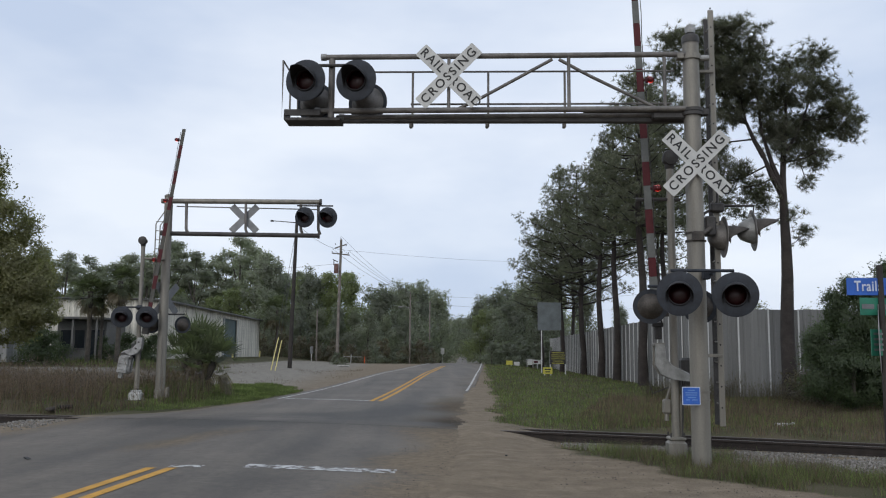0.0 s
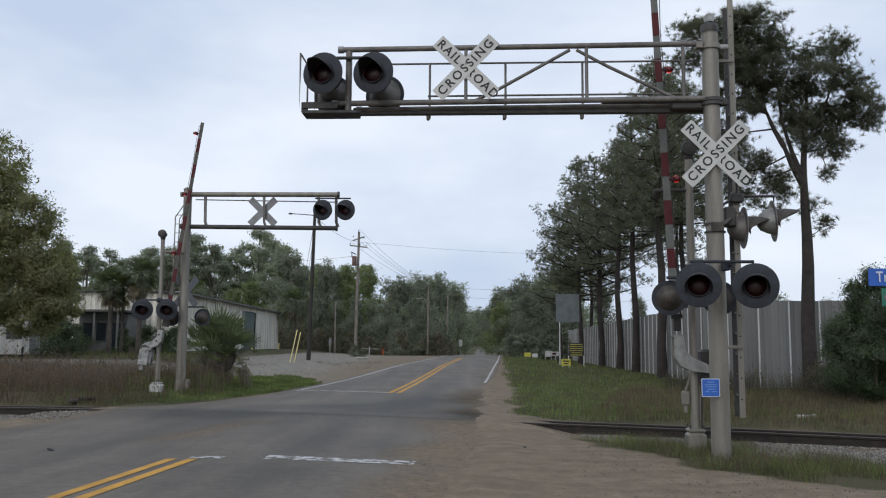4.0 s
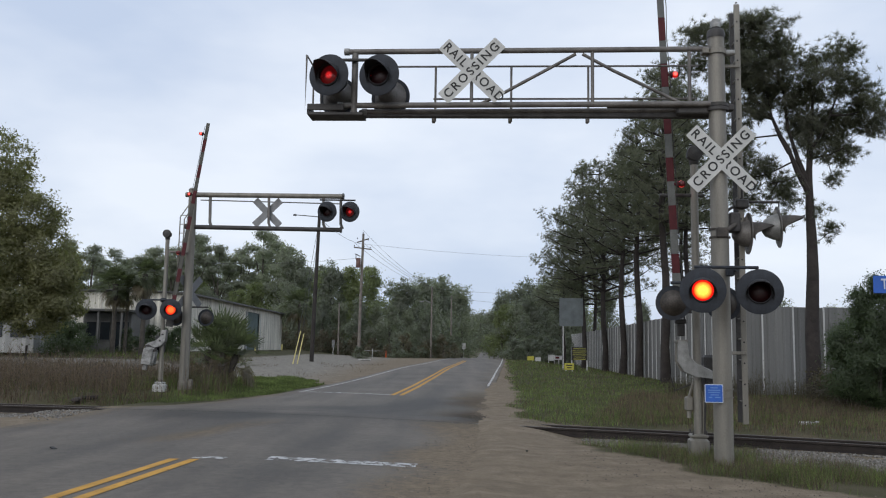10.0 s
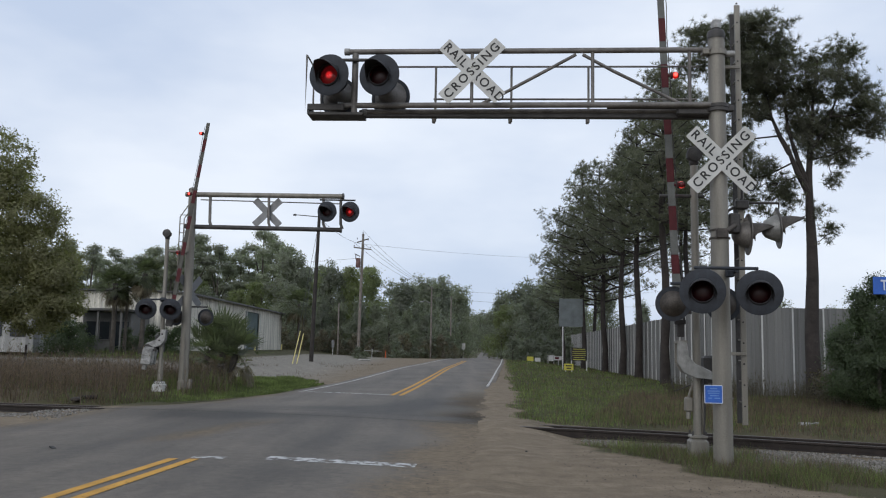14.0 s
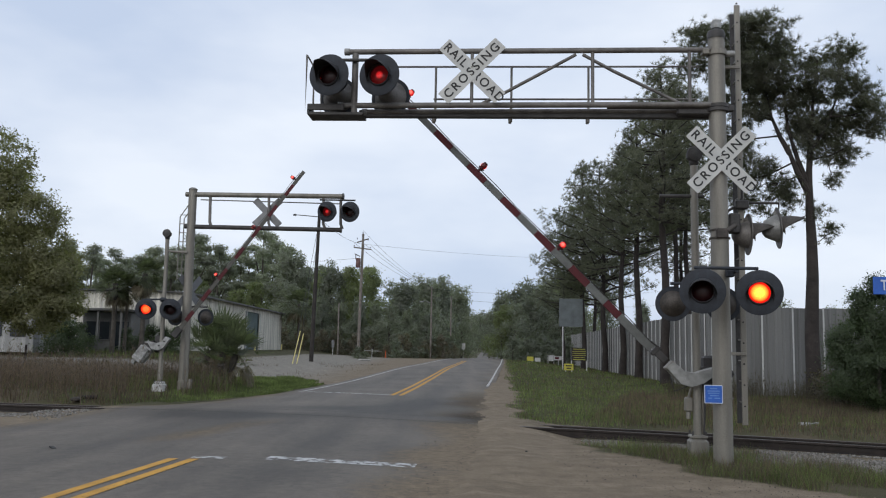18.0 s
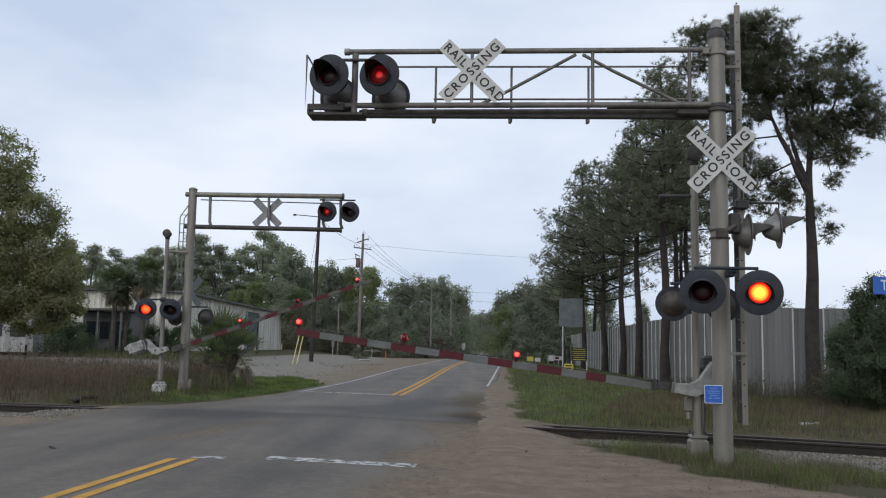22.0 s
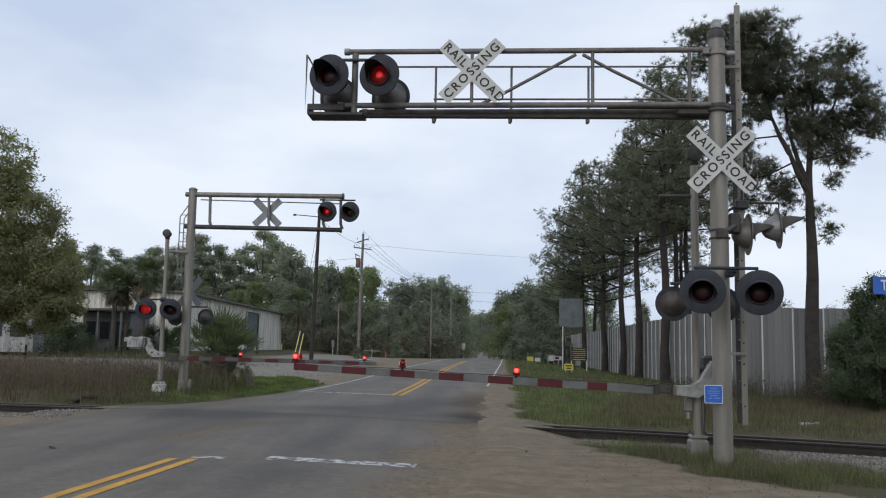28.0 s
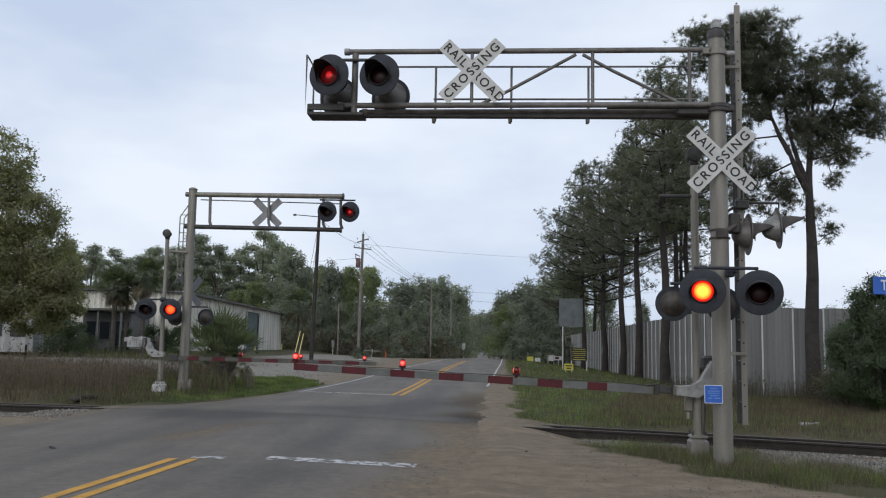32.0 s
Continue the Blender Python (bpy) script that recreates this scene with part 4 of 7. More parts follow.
def arm_parts(t, sign, pivot, radii, drop, channel, tilt_axis=1):
    """The moving arm: bracket, striped boom, three lights; it lies along sign * x when it is down."""
    outline = [(0.43, -0.29), (0.20, -0.27), (0.08, -0.17), (-0.02, 0.03), (-0.09, 0.13), (-0.16, 0.10), (-0.12, -0.18), (-0.03, -0.36), (0.12, -0.44), (0.45, -0.42)]
    g = Geo().plate([(sign * px, pz) for px, pz in outline], -0.10, -0.05)
    if sign > 0:
        g.plate([(sign * px, pz) for px, pz in outline], -0.05, 0.07)
    arm = part("gate_arm", g, M_SILVER if sign > 0 else M_ALU, t, "red and white striped gate arm with three red lights", pivot)
    if sign < 0:
        part("bracket_plate", Geo().plate([(sign * px, pz) for px, pz in outline], 0.11, 0.15).box((-0.43, 0.02, -0.355), (0.05, 0.22, 0.17), ch=0.01), M_GALV, arm, "grey rear bracket plate")
    flange = Geo().path([(sign * px, 0, pz) for px, pz in outline[:5]], 0.018, 6)
    flange.path([(sign * px, -0.075, pz) for px, pz in outline[:5]], 0.014, 6)
    part("bracket_flange", flange, M_SILVER, arm)
    arm.rotation_mode = "QUATERNION"
    tip = radii[0] + (0.02 if sign < 0 else 0.36)
    centre = drop - 0.165
    n = 0 if sign < 0 else 1
    x = tip
    last = 1.5 if sign < 0 else 1.16
    pale = M_ARMWHITE if sign < 0 else M_ARMBACK
    while x > last + 0.05:
        x0 = max(x - (0.388 if sign < 0 else 0.52 if x == tip else 0.405), last)
        half = 0.053 + 0.010 * (1 - x / tip)
        part("arm_band", Geo().box((sign * (x + x0) / 2, 0, centre), (x - x0 - 0.001, 0.028, half * 2), ch=0.004), M_RED if n % 2 == 0 else pale, arm, "red reflective band" if n % 2 == 0 else "white reflective band")
        x, n = x0, n + 1
    part("arm_root", Geo().box((sign * (x + 0.80) / 2, 0, centre), (x - 0.80, 0.032, 0.13), ch=0.004), pale, arm, "grey root of the arm")
    if sign > 0:
        g = Geo().box((sign * 0.72, 0, centre + 0.0), (0.32, 0.12, 0.20), ch=0.015)
    else:
        g = Geo().box((-0.74, 0, centre + 0.02), (0.07, 0.09, 0.17), ch=0.01).box((-0.61, 0.0, centre + 0.02), (0.2, 0.08, 0.115), ch=0.012)
    g.tube((sign * 0.9, -0.03, centre + 0.07), (sign * 0.7, -0.03, centre + 0.09), 0.014, seg=8)
    part("arm_clamp", g, M_DARK, arm, "dark arm clamp")
    wires = Geo().path([(sign * (tip - 0.1 - i * 0.5), -0.02, centre + 0.075 + 0.012 * math.sin(i * 2.1)) for i in range(12)], 0.007, 6)
    part("lamp_cable", wires, M_DARK, arm)
    for i, r in enumerate(radii):
        part("arm_lamp", Geo().lathe([(0.0, -0.075), (0.05, -0.07), (0.06, -0.05), (0.06, -0.045), (0.035, -0.04)], 14, Matrix.Translation((sign * r, 0, drop))).tube((sign * r, 0, drop - 0.12), (sign * r, 0, drop - 0.06), 0.025, seg=8)
             , M_RED, arm, "red arm light housing")
        part("arm_lamp_cap", Geo().lathe([(0.03, 0.045), (0.045, 0.05), (0.03, 0.062), (0, 0.066)], 14, Matrix.Translation((sign * r, 0, drop))), M_RED, arm)
        base = pose(sign * r, 0, drop)
        d = part("arm_lens", DRUM_ARM, None, arm, "red arm light lens", base @ pose(0, 0, 0, 0, 0, OFF))
        lamps.append((d, base, channel, ("tip", 0, 1)[i]))
    # counterweights behind the pivot
    if sign < 0:
        g = Geo().box((0.30, 0.10, 0.16), (0.16, 0.12, 0.26), ch=0.02).box((0.16, 0.10, 0.08), (0.2, 0.05, 0.12), ch=0.01)
        part("counterweight", g, M_DARK, arm, "dark cast counterweight")
        return arm
    # dark plate added as the shadow in the opening between the bracket plates
    part("gap_shade_plate", Geo().plate([(-0.30, -0.02), (-0.26, 0.10), (-0.10, 0.13), (-0.06, 0.02), (-0.16, -0.24), (-0.22, -0.26)], -0.13, -0.09), M_DARK, arm, "dark plate filling the shaded gap of the bracket")
    part("weight_lever", Geo().plate([(-0.72, 0.00), (-0.70, 0.10), (-0.30, 0.17), (-0.02, 0.10), (0.0, 0.02), (-0.28, 0.04)], -0.02, 0.03).plate([(-0.62, -0.12), (-0.30, -0.16), (-0.05, -0.02), (-0.08, 0.06), (-0.34, -0.06), (-0.60, -0.04)], -0.10, -0.06), M_ALU, arm)
    for y0, x0, x1, zc, hh in ((-0.17, -0.66, -0.18, -0.02, 0.30), (-0.09, -0.62, -0.20, -0.05, 0.34), (0.01, -0.68, -0.16, -0.02, 0.32), (0.11, -0.64, -0.2, -0.04, 0.34)):
        w = Geo().box(((x0 + x1) / 2, y0, zc), (x1 - x0, 0.065, hh), ch=0.018)
        for k in range(3):
            w.box((x0 + 0.1 + 0.18 * k, y0 - 0.035, zc), (0.05, 0.03, hh * 0.8), ch=0.008)
        part("counterweight", w, M_SILVER, arm, "ribbed cast counterweight slab")
    part("weight_pin", Geo().tube((-0.47, -0.16, -0.03), (-0.47, 0.2, -0.03), 0.048, seg=12), M_DARK, arm)
    part("lever_end", Geo().box((-0.74, 0.02, 0.06), (0.20, 0.10, 0.13), ch=0.015).box((-0.60, -0.03, 0.12), (0.12, 0.08, 0.08), ch=0.01), M_ALU, arm)
    for bx, bz in ((-0.30, 0.10), (-0.66, 0.05), (-0.12, 0.05), (0.1, -0.3), (0.3, -0.35)):
        part("bolt", Geo().tube((bx, -0.15, bz), (bx, -0.05, bz), 0.022, seg=8), M_DARK, arm)
    return arm


def gate(m, sign, pivot, radii, drop, channel, pole_x, pole_top, facing):
    t = thing("crossing_gate", m, "silver crossing gate mechanism with a striped arm and a bell", "crossing gate", "crossing gates")
    part("foundation", Geo().box((pole_x, 0, 0.08), (0.28 if sign < 0 else 0.36, 0.34, 0.40), ch=0.04).box((pole_x, 0, 0.31), (0.26, 0.28, 0.06), ch=0.02), M_GALV if sign < 0 else M_WHITE, t, "cast base of the pole")
    for sx in (-0.10, 0.10):
        for sy in (-0.11, 0.11):
            part("anchor_bolt", Geo().tube((pole_x + sx, sy, 0.32), (pole_x + sx, sy, 0.40), 0.015, seg=8), M_DARK, t)
    part("pole", Geo().path([(pole_x, 0, 0.3), (pole_x, 0, 2.0), (pole_x, 0, pole_top)], [0.068, 0.064, 0.06], 16), M_GALV, t, "galvanized pole", smooth=True)
    part("conduit", Geo().path([(pole_x + 0.08, -0.02, 0.35), (pole_x + 0.085, -0.02, 1.0)], 0.018, 8), M_GALV, t)
    p = pivot.translation
    part("mechanism", Geo().box((p.x * 0.5 + pole_x * 0.5 + (0.21 if sign < 0 else 0), 0.18, p.z - 0.05), (0.26, 0.24, 0.52), ch=0.04), M_DARK, t, "dark gate mechanism box")
    part("pivot_shaft", Geo().tube((p.x, -0.08, p.z), (p.x, 0.3, p.z), 0.05, seg=16), M_DARK, t, smooth=True)
    bell = Geo().lathe([(0.0, 0.0), (0.10, 0.01), (0.13, 0.05), (0.12, 0.10), (0.0, 0.12)], 20, pose(pole_x, -0.02, pole_top + 0.16, 90, 0, 0))
    part("bell", bell, M_DARK, t, "dark warning bell", smooth=True)
    part("bell_cap", Geo().lathe([(0.06, -0.02), (0.075, 0.0), (0.075, 0.06), (0.12, 0.10), (0.12, 0.18), (0.06, 0.22), (0, 0.22)], 16, Matrix.Translation((pole_x, 0, pole_top))), M_DARK, t, smooth=True)
    return t


def pole_for_right():
    t = gate(pose(4.02, 13.6, 0.0, 0, 0, -3.5), -1, pose(0.10, -0.14, 1.352), (6.44, 4.72, 2.92), -0.205, "armR", 0.0, 4.62, -1)
    arm = arm_parts(t, -1, pose(0.10, -0.14, 1.352), (6.44, 4.72, 2.92), -0.205, "armR")
    part("tie_bar", Geo().path([(-0.55, 0.0, 4.10), (0.15, 0.0, 4.10)], 0.03, 8), M_DARK, t)
    part("junction_box", Geo().box((-0.13, 0.03, 0.80), (0.12, 0.12, 0.22), ch=0.02).tube((-0.13, 0.03, 0.58), (-0.13, 0.03, 0.70), 0.035, seg=10).tube((-0.13, 0.03, 0.90), (-0.07, 0.0, 1.12), 0.022, seg=8), M_GALV, t, "small grey junction box")
    part("feed_cable", Geo().path([(0.07, -0.05, 1.2), (0.10, -0.06, 0.8), (0.085, -0.05, 0.34)], 0.016, 8).path([(-0.10, 0.0, 1.1), (-0.35, 0.0, 1.0), (-0.42, 0.02, 1.25)], 0.01, 6), M_DARK, t)
    return t, arm


def far_side():
    t = thing("cantilever_signal", pose(-7.82, 26.4, 0.15, 0, 0, -1.0), "grey cantilever crossing signal seen from behind, with a ladder", "railway signal")
    part("mast", Geo().path([(0, 0, -0.25), (0, 0, 2.0), (0, 0, 6.2)], [0.145, 0.14, 0.125], 24), M_GALV, t, "round galvanized mast", smooth=True)
    part("mast_cap", Geo().lathe([(0.13, 0), (0.14, 0.04), (0.08, 0.09), (0, 0.1)], 20, Matrix.Translation((0, 0, 6.18))), M_GALV, t, smooth=True)
    part("base_collar", Geo().lathe([(0.15, 0), (0.17, 0.0), (0.17, 0.30), (0.15, 0.32)], 20).box((0.20, 0, 0.22), (0.12, 0.16, 0.3), ch=0.02), M_GALV, t)
    part("top_chord", Geo().path([(-0.22, 0, 6.06), (4.70, 0, 6.07)], 0.078, 16), M_GALV, t, smooth=True)
    part("lower_chord", Geo().path([(-0.2, 0, 5.05), (4.68, 0, 5.02)], 0.07, 16), M_DARK, t, smooth=True)
    part("chord_end", Geo().tube((4.66, 0, 6.07), (4.72, 0, 6.07), 0.10, seg=14).tube((4.62, 0, 5.02), (4.68, 0, 5.02), 0.09, seg=14), M_DARK, t)
    part("handrail", Geo().tube((0.1, 0.5, 5.98), (4.6, 0.5, 5.92), 0.018, seg=8), M_TRUSS, t)
    for x, r in ((0.55, 0.045), (2.38, 0.04), (4.08, 0.045), (4.62, 0.045)):
        part("truss_post", Geo().path([(x, 0, 6.0), (x + 0.02, 0, 5.2), (x + 0.08, 0, 5.06)], r, 10), M_TRUSS, t, smooth=True)
    part("railing_post", Geo().tube((0.42, 0.5, 5.05), (0.42, 0.5, 5.98), 0.02, seg=8), M_TRUSS, t)
    crossbuck(t, pose(2.33, 0.09, 5.54, 0, 0, 0) @ Matrix.Scale(0.92, 4), False)
    crossbuck(t, pose(0.02, 0.18, 3.05, 0, 0, 62), False)
    part("lamp_crossarm", Geo().path([(4.0, -0.2, 5.92), (5.1, -0.2, 5.92)], 0.025, 8), M_DARK, t)
    for i, x in enumerate((4.26, 4.96)):
        lamp_head(t, pose(x, -0.4, 5.53, 4, 0, -16), HEAD_BIG, "cantL", 1 - i, DRUM_CANT)
    lamp_head(t, pose(0.42, 0.6, 2.27, 0, 0, 170) @ REAR, HEAD_BACK, lens=False)
    part("light_crossarm", Geo().path([(-0.1, 0.3, 2.58), (0.55, 0.3, 2.58)], 0.025, 8), M_DARK, t)
    lad = part("ladder", Geo().path([(-0.36, 0.0, 3.4), (-0.36, 0.0, 5.35), (-0.10, 0.0, 5.75)], 0.018, 8).path([(-0.36, 0.4, 3.4), (-0.36, 0.4, 5.35), (-0.10, 0.4, 5.75)], 0.018, 8), M_GALV, t, "galvanized mast ladder")
    for i in range(8):
        part("rung", Geo().tube((-0.36, 0, 3.45 + 0.28 * i), (-0.1, 0.0, 3.45 + 0.28 * i), 0.012, seg=6), M_GALV, lad)
    part("cable_cover", Geo().path([(0.02, -0.15, 1.9), (0.04, -0.15, 1.4), (0.02, -0.15, 0.4)], 0.03, 6), M_GALV, t)

    gt = gate(pose(-8.47, 26.2, 0.10, 0, 0, -5.3), 1, pose(-0.27, -0.15, 1.515), (6.54, 4.63, 2.80), -0.28, "armL", 0.0, 4.68, -1)
    arm = arm_parts(gt, 1, pose(-0.27, -0.15, 1.515), (6.54, 4.63, 2.80), -0.28, "armL")
    part("light_crossarm", Geo().path([(-0.45, -0.25, 2.80), (0.42, -0.25, 2.80)], 0.025, 8).path([(0, 0, 2.80), (0, -0.25, 2.80)], 0.035, 8).box((0.0, -0.05, 2.80), (0.15, 0.15, 0.14), ch=0.02), M_BLACK, gt)
    for i, x in enumerate((-0.37, 0.39)):
        lamp_head(gt, pose(x, -0.42, 2.50, 2, 0, 14), HEAD_BIG, "mastL", 1 - i, DRUM_LEFT)
    part("tie_bar", Geo().path([(0.0, 0.0, 4.30), (0.62, 0.1, 4.27)], 0.035, 8), M_GALV, gt)
    lamp_head(gt, pose(0.25, 0.35, 2.3, 0, 0, 176) @ REAR, HEAD_BACK, lens=False)
    return t, gt, arm


main_cantilever()
gate_right, arm_right = pole_for_right()
_, gate_left, arm_left = far_side()


# ---- fence, buildings, poles, signs ----
M_FENCE = material("pale_grey_fence_metal", (0.147, 0.147, 0.141), 0.55, 0.2, 0.7, 0.16, 20, 0.05, random_tone=0.13)
streak(M_FENCE, 3.0)
M_FENCEPOST = material("white_fence_batten", (0.48, 0.48, 0.47), 0.6, 0.0, 1.5, 0.15, 30, 0.05)
M_WALL = material("chalky_white_cladding", (0.52, 0.50, 0.435), 0.7, 0.0, 0.5, 0.38, 14, 0.08, random_tone=0.10)
streak(M_WALL, 4.0)
M_SIDING = material("grey_white_siding", (0.30, 0.30, 0.29), 0.75, 0.0, 0.6, 0.3, 16, 0.1)
streak(M_SIDING, 4.0)
M_ROOF = material("dull_metal_roof", (0.085, 0.085, 0.08), 0.7, 0.2, 0.8, 0.25, 14, 0.1)
M_DOOR = material("grey_green_door", (0.075, 0.11, 0.11), 0.6, 0.1, 1.0, 0.2, 20, 0.05)
M_GLASS = material("dark_window_glass", (0.02, 0.025, 0.03), 0.12, 0.0, 2, 0.2, 20, 0.0)
M_POLEWOOD = material("grey_weathered_pole_wood", (0.17, 0.15, 0.13), 0.9, 0, 2.5, 0.3, 40, 0.3)
M_POLEDARK = material("dark_treated_pole_wood", (0.035, 0.030, 0.027), 0.9, 0, 2.5, 0.3, 40, 0.3)
M_GUY = material("yellow_guy_guard", (0.60, 0.52, 0.20), 0.6, 0, 3, 0.15, 30, 0)
M_WIRE = material("dark_cable", (0.03, 0.03, 0.03), 0.6, 0, 3, 0.1, 30, 0)
M_ORANGE = material("orange_marker", (0.55, 0.10, 0.03), 0.6, 0, 3, 0.15, 30, 0)
M_TRANSFORMER = material("rusty_transformer", (0.13, 0.07, 0.06), 0.6, 0.2, 4, 0.3, 30, 0.1)


def fence_run(name, a, b, height, group_label):
    """Ribbed metal screen: one panel object per stretch, with battens over the joints."""
    a, b = Vector(a), Vector(b)
    d = b - a
    length = d.length
    turn = math.degrees(math.atan2(d.y, d.x))
    t = thing(name, pose(a.x, a.y, 0, 0, 0, turn), group_label, "fence")
    count = max(1, round(length / 1.25))
    wd = length / count
    ribs = 4
    g = Geo()
    prof = []
    for i in range(ribs):
        x0 = wd * i / ribs
        s = wd / ribs
        prof += [(x0, 0), (x0 + s * 0.62, 0), (x0 + s * 0.70, -0.035), (x0 + s * 0.92, -0.035)]
    prof.append((wd, 0))
    n = len(prof)
    g.v = [(x, y, 0) for x, y in prof] + [(x, y, height) for x, y in prof] + [(x, y + 0.012, height) for x, y in prof] + [(x, y + 0.012, 0) for x, y in prof]
    g.f = [(k * n + i, k * n + i + 1, (k + 1) * n + i + 1, (k + 1) * n + i) for k in range(3) for i in range(n - 1)]
    g.k = [0] * len(g.f)
    panel = mesh_of("fence_panel", g, M_FENCE)
    batten = mesh_of("fence_batten", Geo().box((0, -0.045, height / 2), (0.06, 0.05, height + 0.02), ch=0.008), M_FENCEPOST)
    r = random.Random(3)
    for i in range(count):
        x = i * wd
        w = t.matrix_basis @ Vector((x + wd / 2, 0, 0))
        z = land_z(w.x, w.y) - 0.15
        part("fence_panel", panel, None, t, m=pose(x + 0.004, 0, z + r.uniform(-0.03, 0.03), 0, r.uniform(-0.25, 0.25), r.uniform(-0.4, 0.4)))
        part("fence_batten", batten, None, t, m=pose(x, 0, z + r.uniform(-0.03, 0.02)))
    return t


fence_run("screen_fence", (15.3, 101.5), (11.35, 34.0), 3.55, "tall pale grey ribbed metal screen fence along the verge")
fence_run("screen_fence", (11.4, 34.0), (21.6, 35.0), 3.6, "tall pale grey ribbed metal screen fence facing the track")


def shed():
    z0 = 0.60
    t = thing("warehouse", pose(-18.0, 61.0, z0, 0, 0, 0.0), "long chalky white metal warehouse with a dull roof", "warehouse")
    h, ln, wd = 4.55, 36.0, 9.0
    # side wall in sheets, with the opening of the big door left out
    door0, door1 = 18.6, 24.2
    sheet_w = 1.0
    ribs = [(0, 0), (0.30, 0), (0.33, 0.03), (0.37, 0.03), (0.40, 0), (0.63, 0), (0.66, 0.03), (0.70, 0.03), (0.73, 0), (1.0, 0)]

    def sheet(hh):
        n = len(ribs)
        g = Geo()
        g.v = [(y, x, 0) for x, y in ribs] + [(y, x, hh) for x, y in ribs] + [(y - 0.05, x, hh) for x, y in ribs] + [(y - 0.05, x, 0) for x, y in ribs]
        g.f = [(k * n + i, k * n + i + 1, (k + 1) * n + i + 1, (k + 1) * n + i) for k in range(3) for i in range(n - 1)]
        g.k = [0] * len(g.f)
        return mesh_of("wall_sheet", g, M_WALL)

    tall, over = sheet(h), sheet(0.5)
    for i in range(36):
        if door0 - 0.5 < i + 0.5 < door1 + 0.2:
            part("wall_sheet", over, None, t, m=pose(0, i, h - 0.5))
        else:
            part("wall_sheet", tall, None, t, m=pose(0, i, 0))
    part("big_door", Geo().box((-0.15, (door0 + door1) / 2, (h - 0.5) / 2), (0.06, door1 - door0 + 0.6, h - 0.5), ch=0.01), M_DOOR, t, "tall grey-green sliding door")
    for y in (door0 - 0.2, door1 + 0.2):
        part("door_jamb", Geo().box((0.03, y, (h - 0.5) / 2), (0.12, 0.14, h - 0.5), ch=0.01), M_FENCEPOST, t)
    # near gable
    for i in range(9):
        part("wall_sheet", tall, None, t, m=pose(-9.0 + i, 0, 0, 0, 0, -90) @ pose(0, 0, 0))
    part("gable_top", Geo().plate([(-9.0, h), (0, h), (0.1, h + 0.10), (-9.0, h + 0.22)], -0.02, 0.04), M_ROOF, t)
    part("far_wall", Geo().box((-4.5, ln, h / 2), (9.0, 0.1, h)), M_WALL, t)
    part("back_wall", Geo().box((-9.0, ln / 2, h / 2), (0.1, ln, h)), M_WALL, t)
    g = Geo().add([(0.35, -0.4, h - 0.06), (0.35, ln + 0.3, h - 0.06), (-4.5, ln + 0.3, h + 0.18), (-4.5, -0.4, h + 0.18),
                   (0.35, -0.4, h + 0.03), (0.35, ln + 0.3, h + 0.03), (-4.5, ln + 0.3, h + 0.24), (-4.5, -0.4, h + 0.24)],
                  [(0, 1, 2, 3), (4, 5, 6, 7), (0, 1, 5, 4), (3, 2, 6, 7), (0, 3, 7, 4), (1, 2, 6, 5)])
    g.add([(-9.3, -0.4, h - 0.06), (-9.3, ln + 0.3, h - 0.06), (-4.5, ln + 0.3, h + 0.18), (-4.5, -0.4, h + 0.18),
           (-9.3, -0.4, h + 0.03), (-9.3, ln + 0.3, h + 0.03), (-4.5, ln + 0.3, h + 0.24), (-4.5, -0.4, h + 0.24)],
          [(0, 1, 2, 3), (4, 5, 6, 7), (0, 1, 5, 4), (3, 2, 6, 7), (0, 3, 7, 4), (1, 2, 6, 5)])
    part("roof", g, M_ROOF, t, "dull grey metal roof")
    part("gutter", Geo().box((0.38, ln / 2, h - 0.08), (0.10, ln, 0.10), ch=0.02), M_ROOF, t)
    for y in (17.0, 30.0):
        part("bollard", Geo().path([(1.2, y, -0.1), (1.2, y, 0.95), (1.2, y + 0.12, 1.05)], 0.08, 10), M_GUY, t, "pale yellow bollard", smooth=True)
    return t


shed()


def office():
    """The low grey wing with a porch in front of the warehouse."""
    t = thing("office_wing", pose(-23.8, 57.0, 0.85), "low grey office wing with a dark flat porch roof", "building")
    grey = material("weathered_grey_siding", (0.13, 0.13, 0.125), 0.8, 0, 1.0, 0.25, 16, 0.1)
    part("wall", Geo().box((1.6, 2.0, 1.35), (3.2, 3.6, 2.7), ch=0.02), grey, t)
    part("porch_roof", Geo().box((1.6, 0.6, 2.82), (3.7, 4.2, 0.16), ch=0.03), M_ROOF, t, "dark flat porch roof")
    for x in (0.1, 1.6, 3.1):
        part("porch_post", Geo().box((x, -1.3, 1.35), (0.12, 0.12, 2.8), ch=0.01), M_FENCEPOST if x < 1 else grey, t)
    for x in (0.6, 1.5):
        wnd = part("window", Geo().box((x, 0.18, 1.5), (0.75, 0.08, 1.3), ch=0.01), grey, t)
        part("pane", Geo().box((x, 0.13, 1.5), (0.62, 0.02, 1.16)), M_GLASS, wnd)
    part("door", Geo().box((2.6, 0.17, 1.05), (0.9, 0.08, 2.1), ch=0.01), M_GLASS, t)
    return t


office()


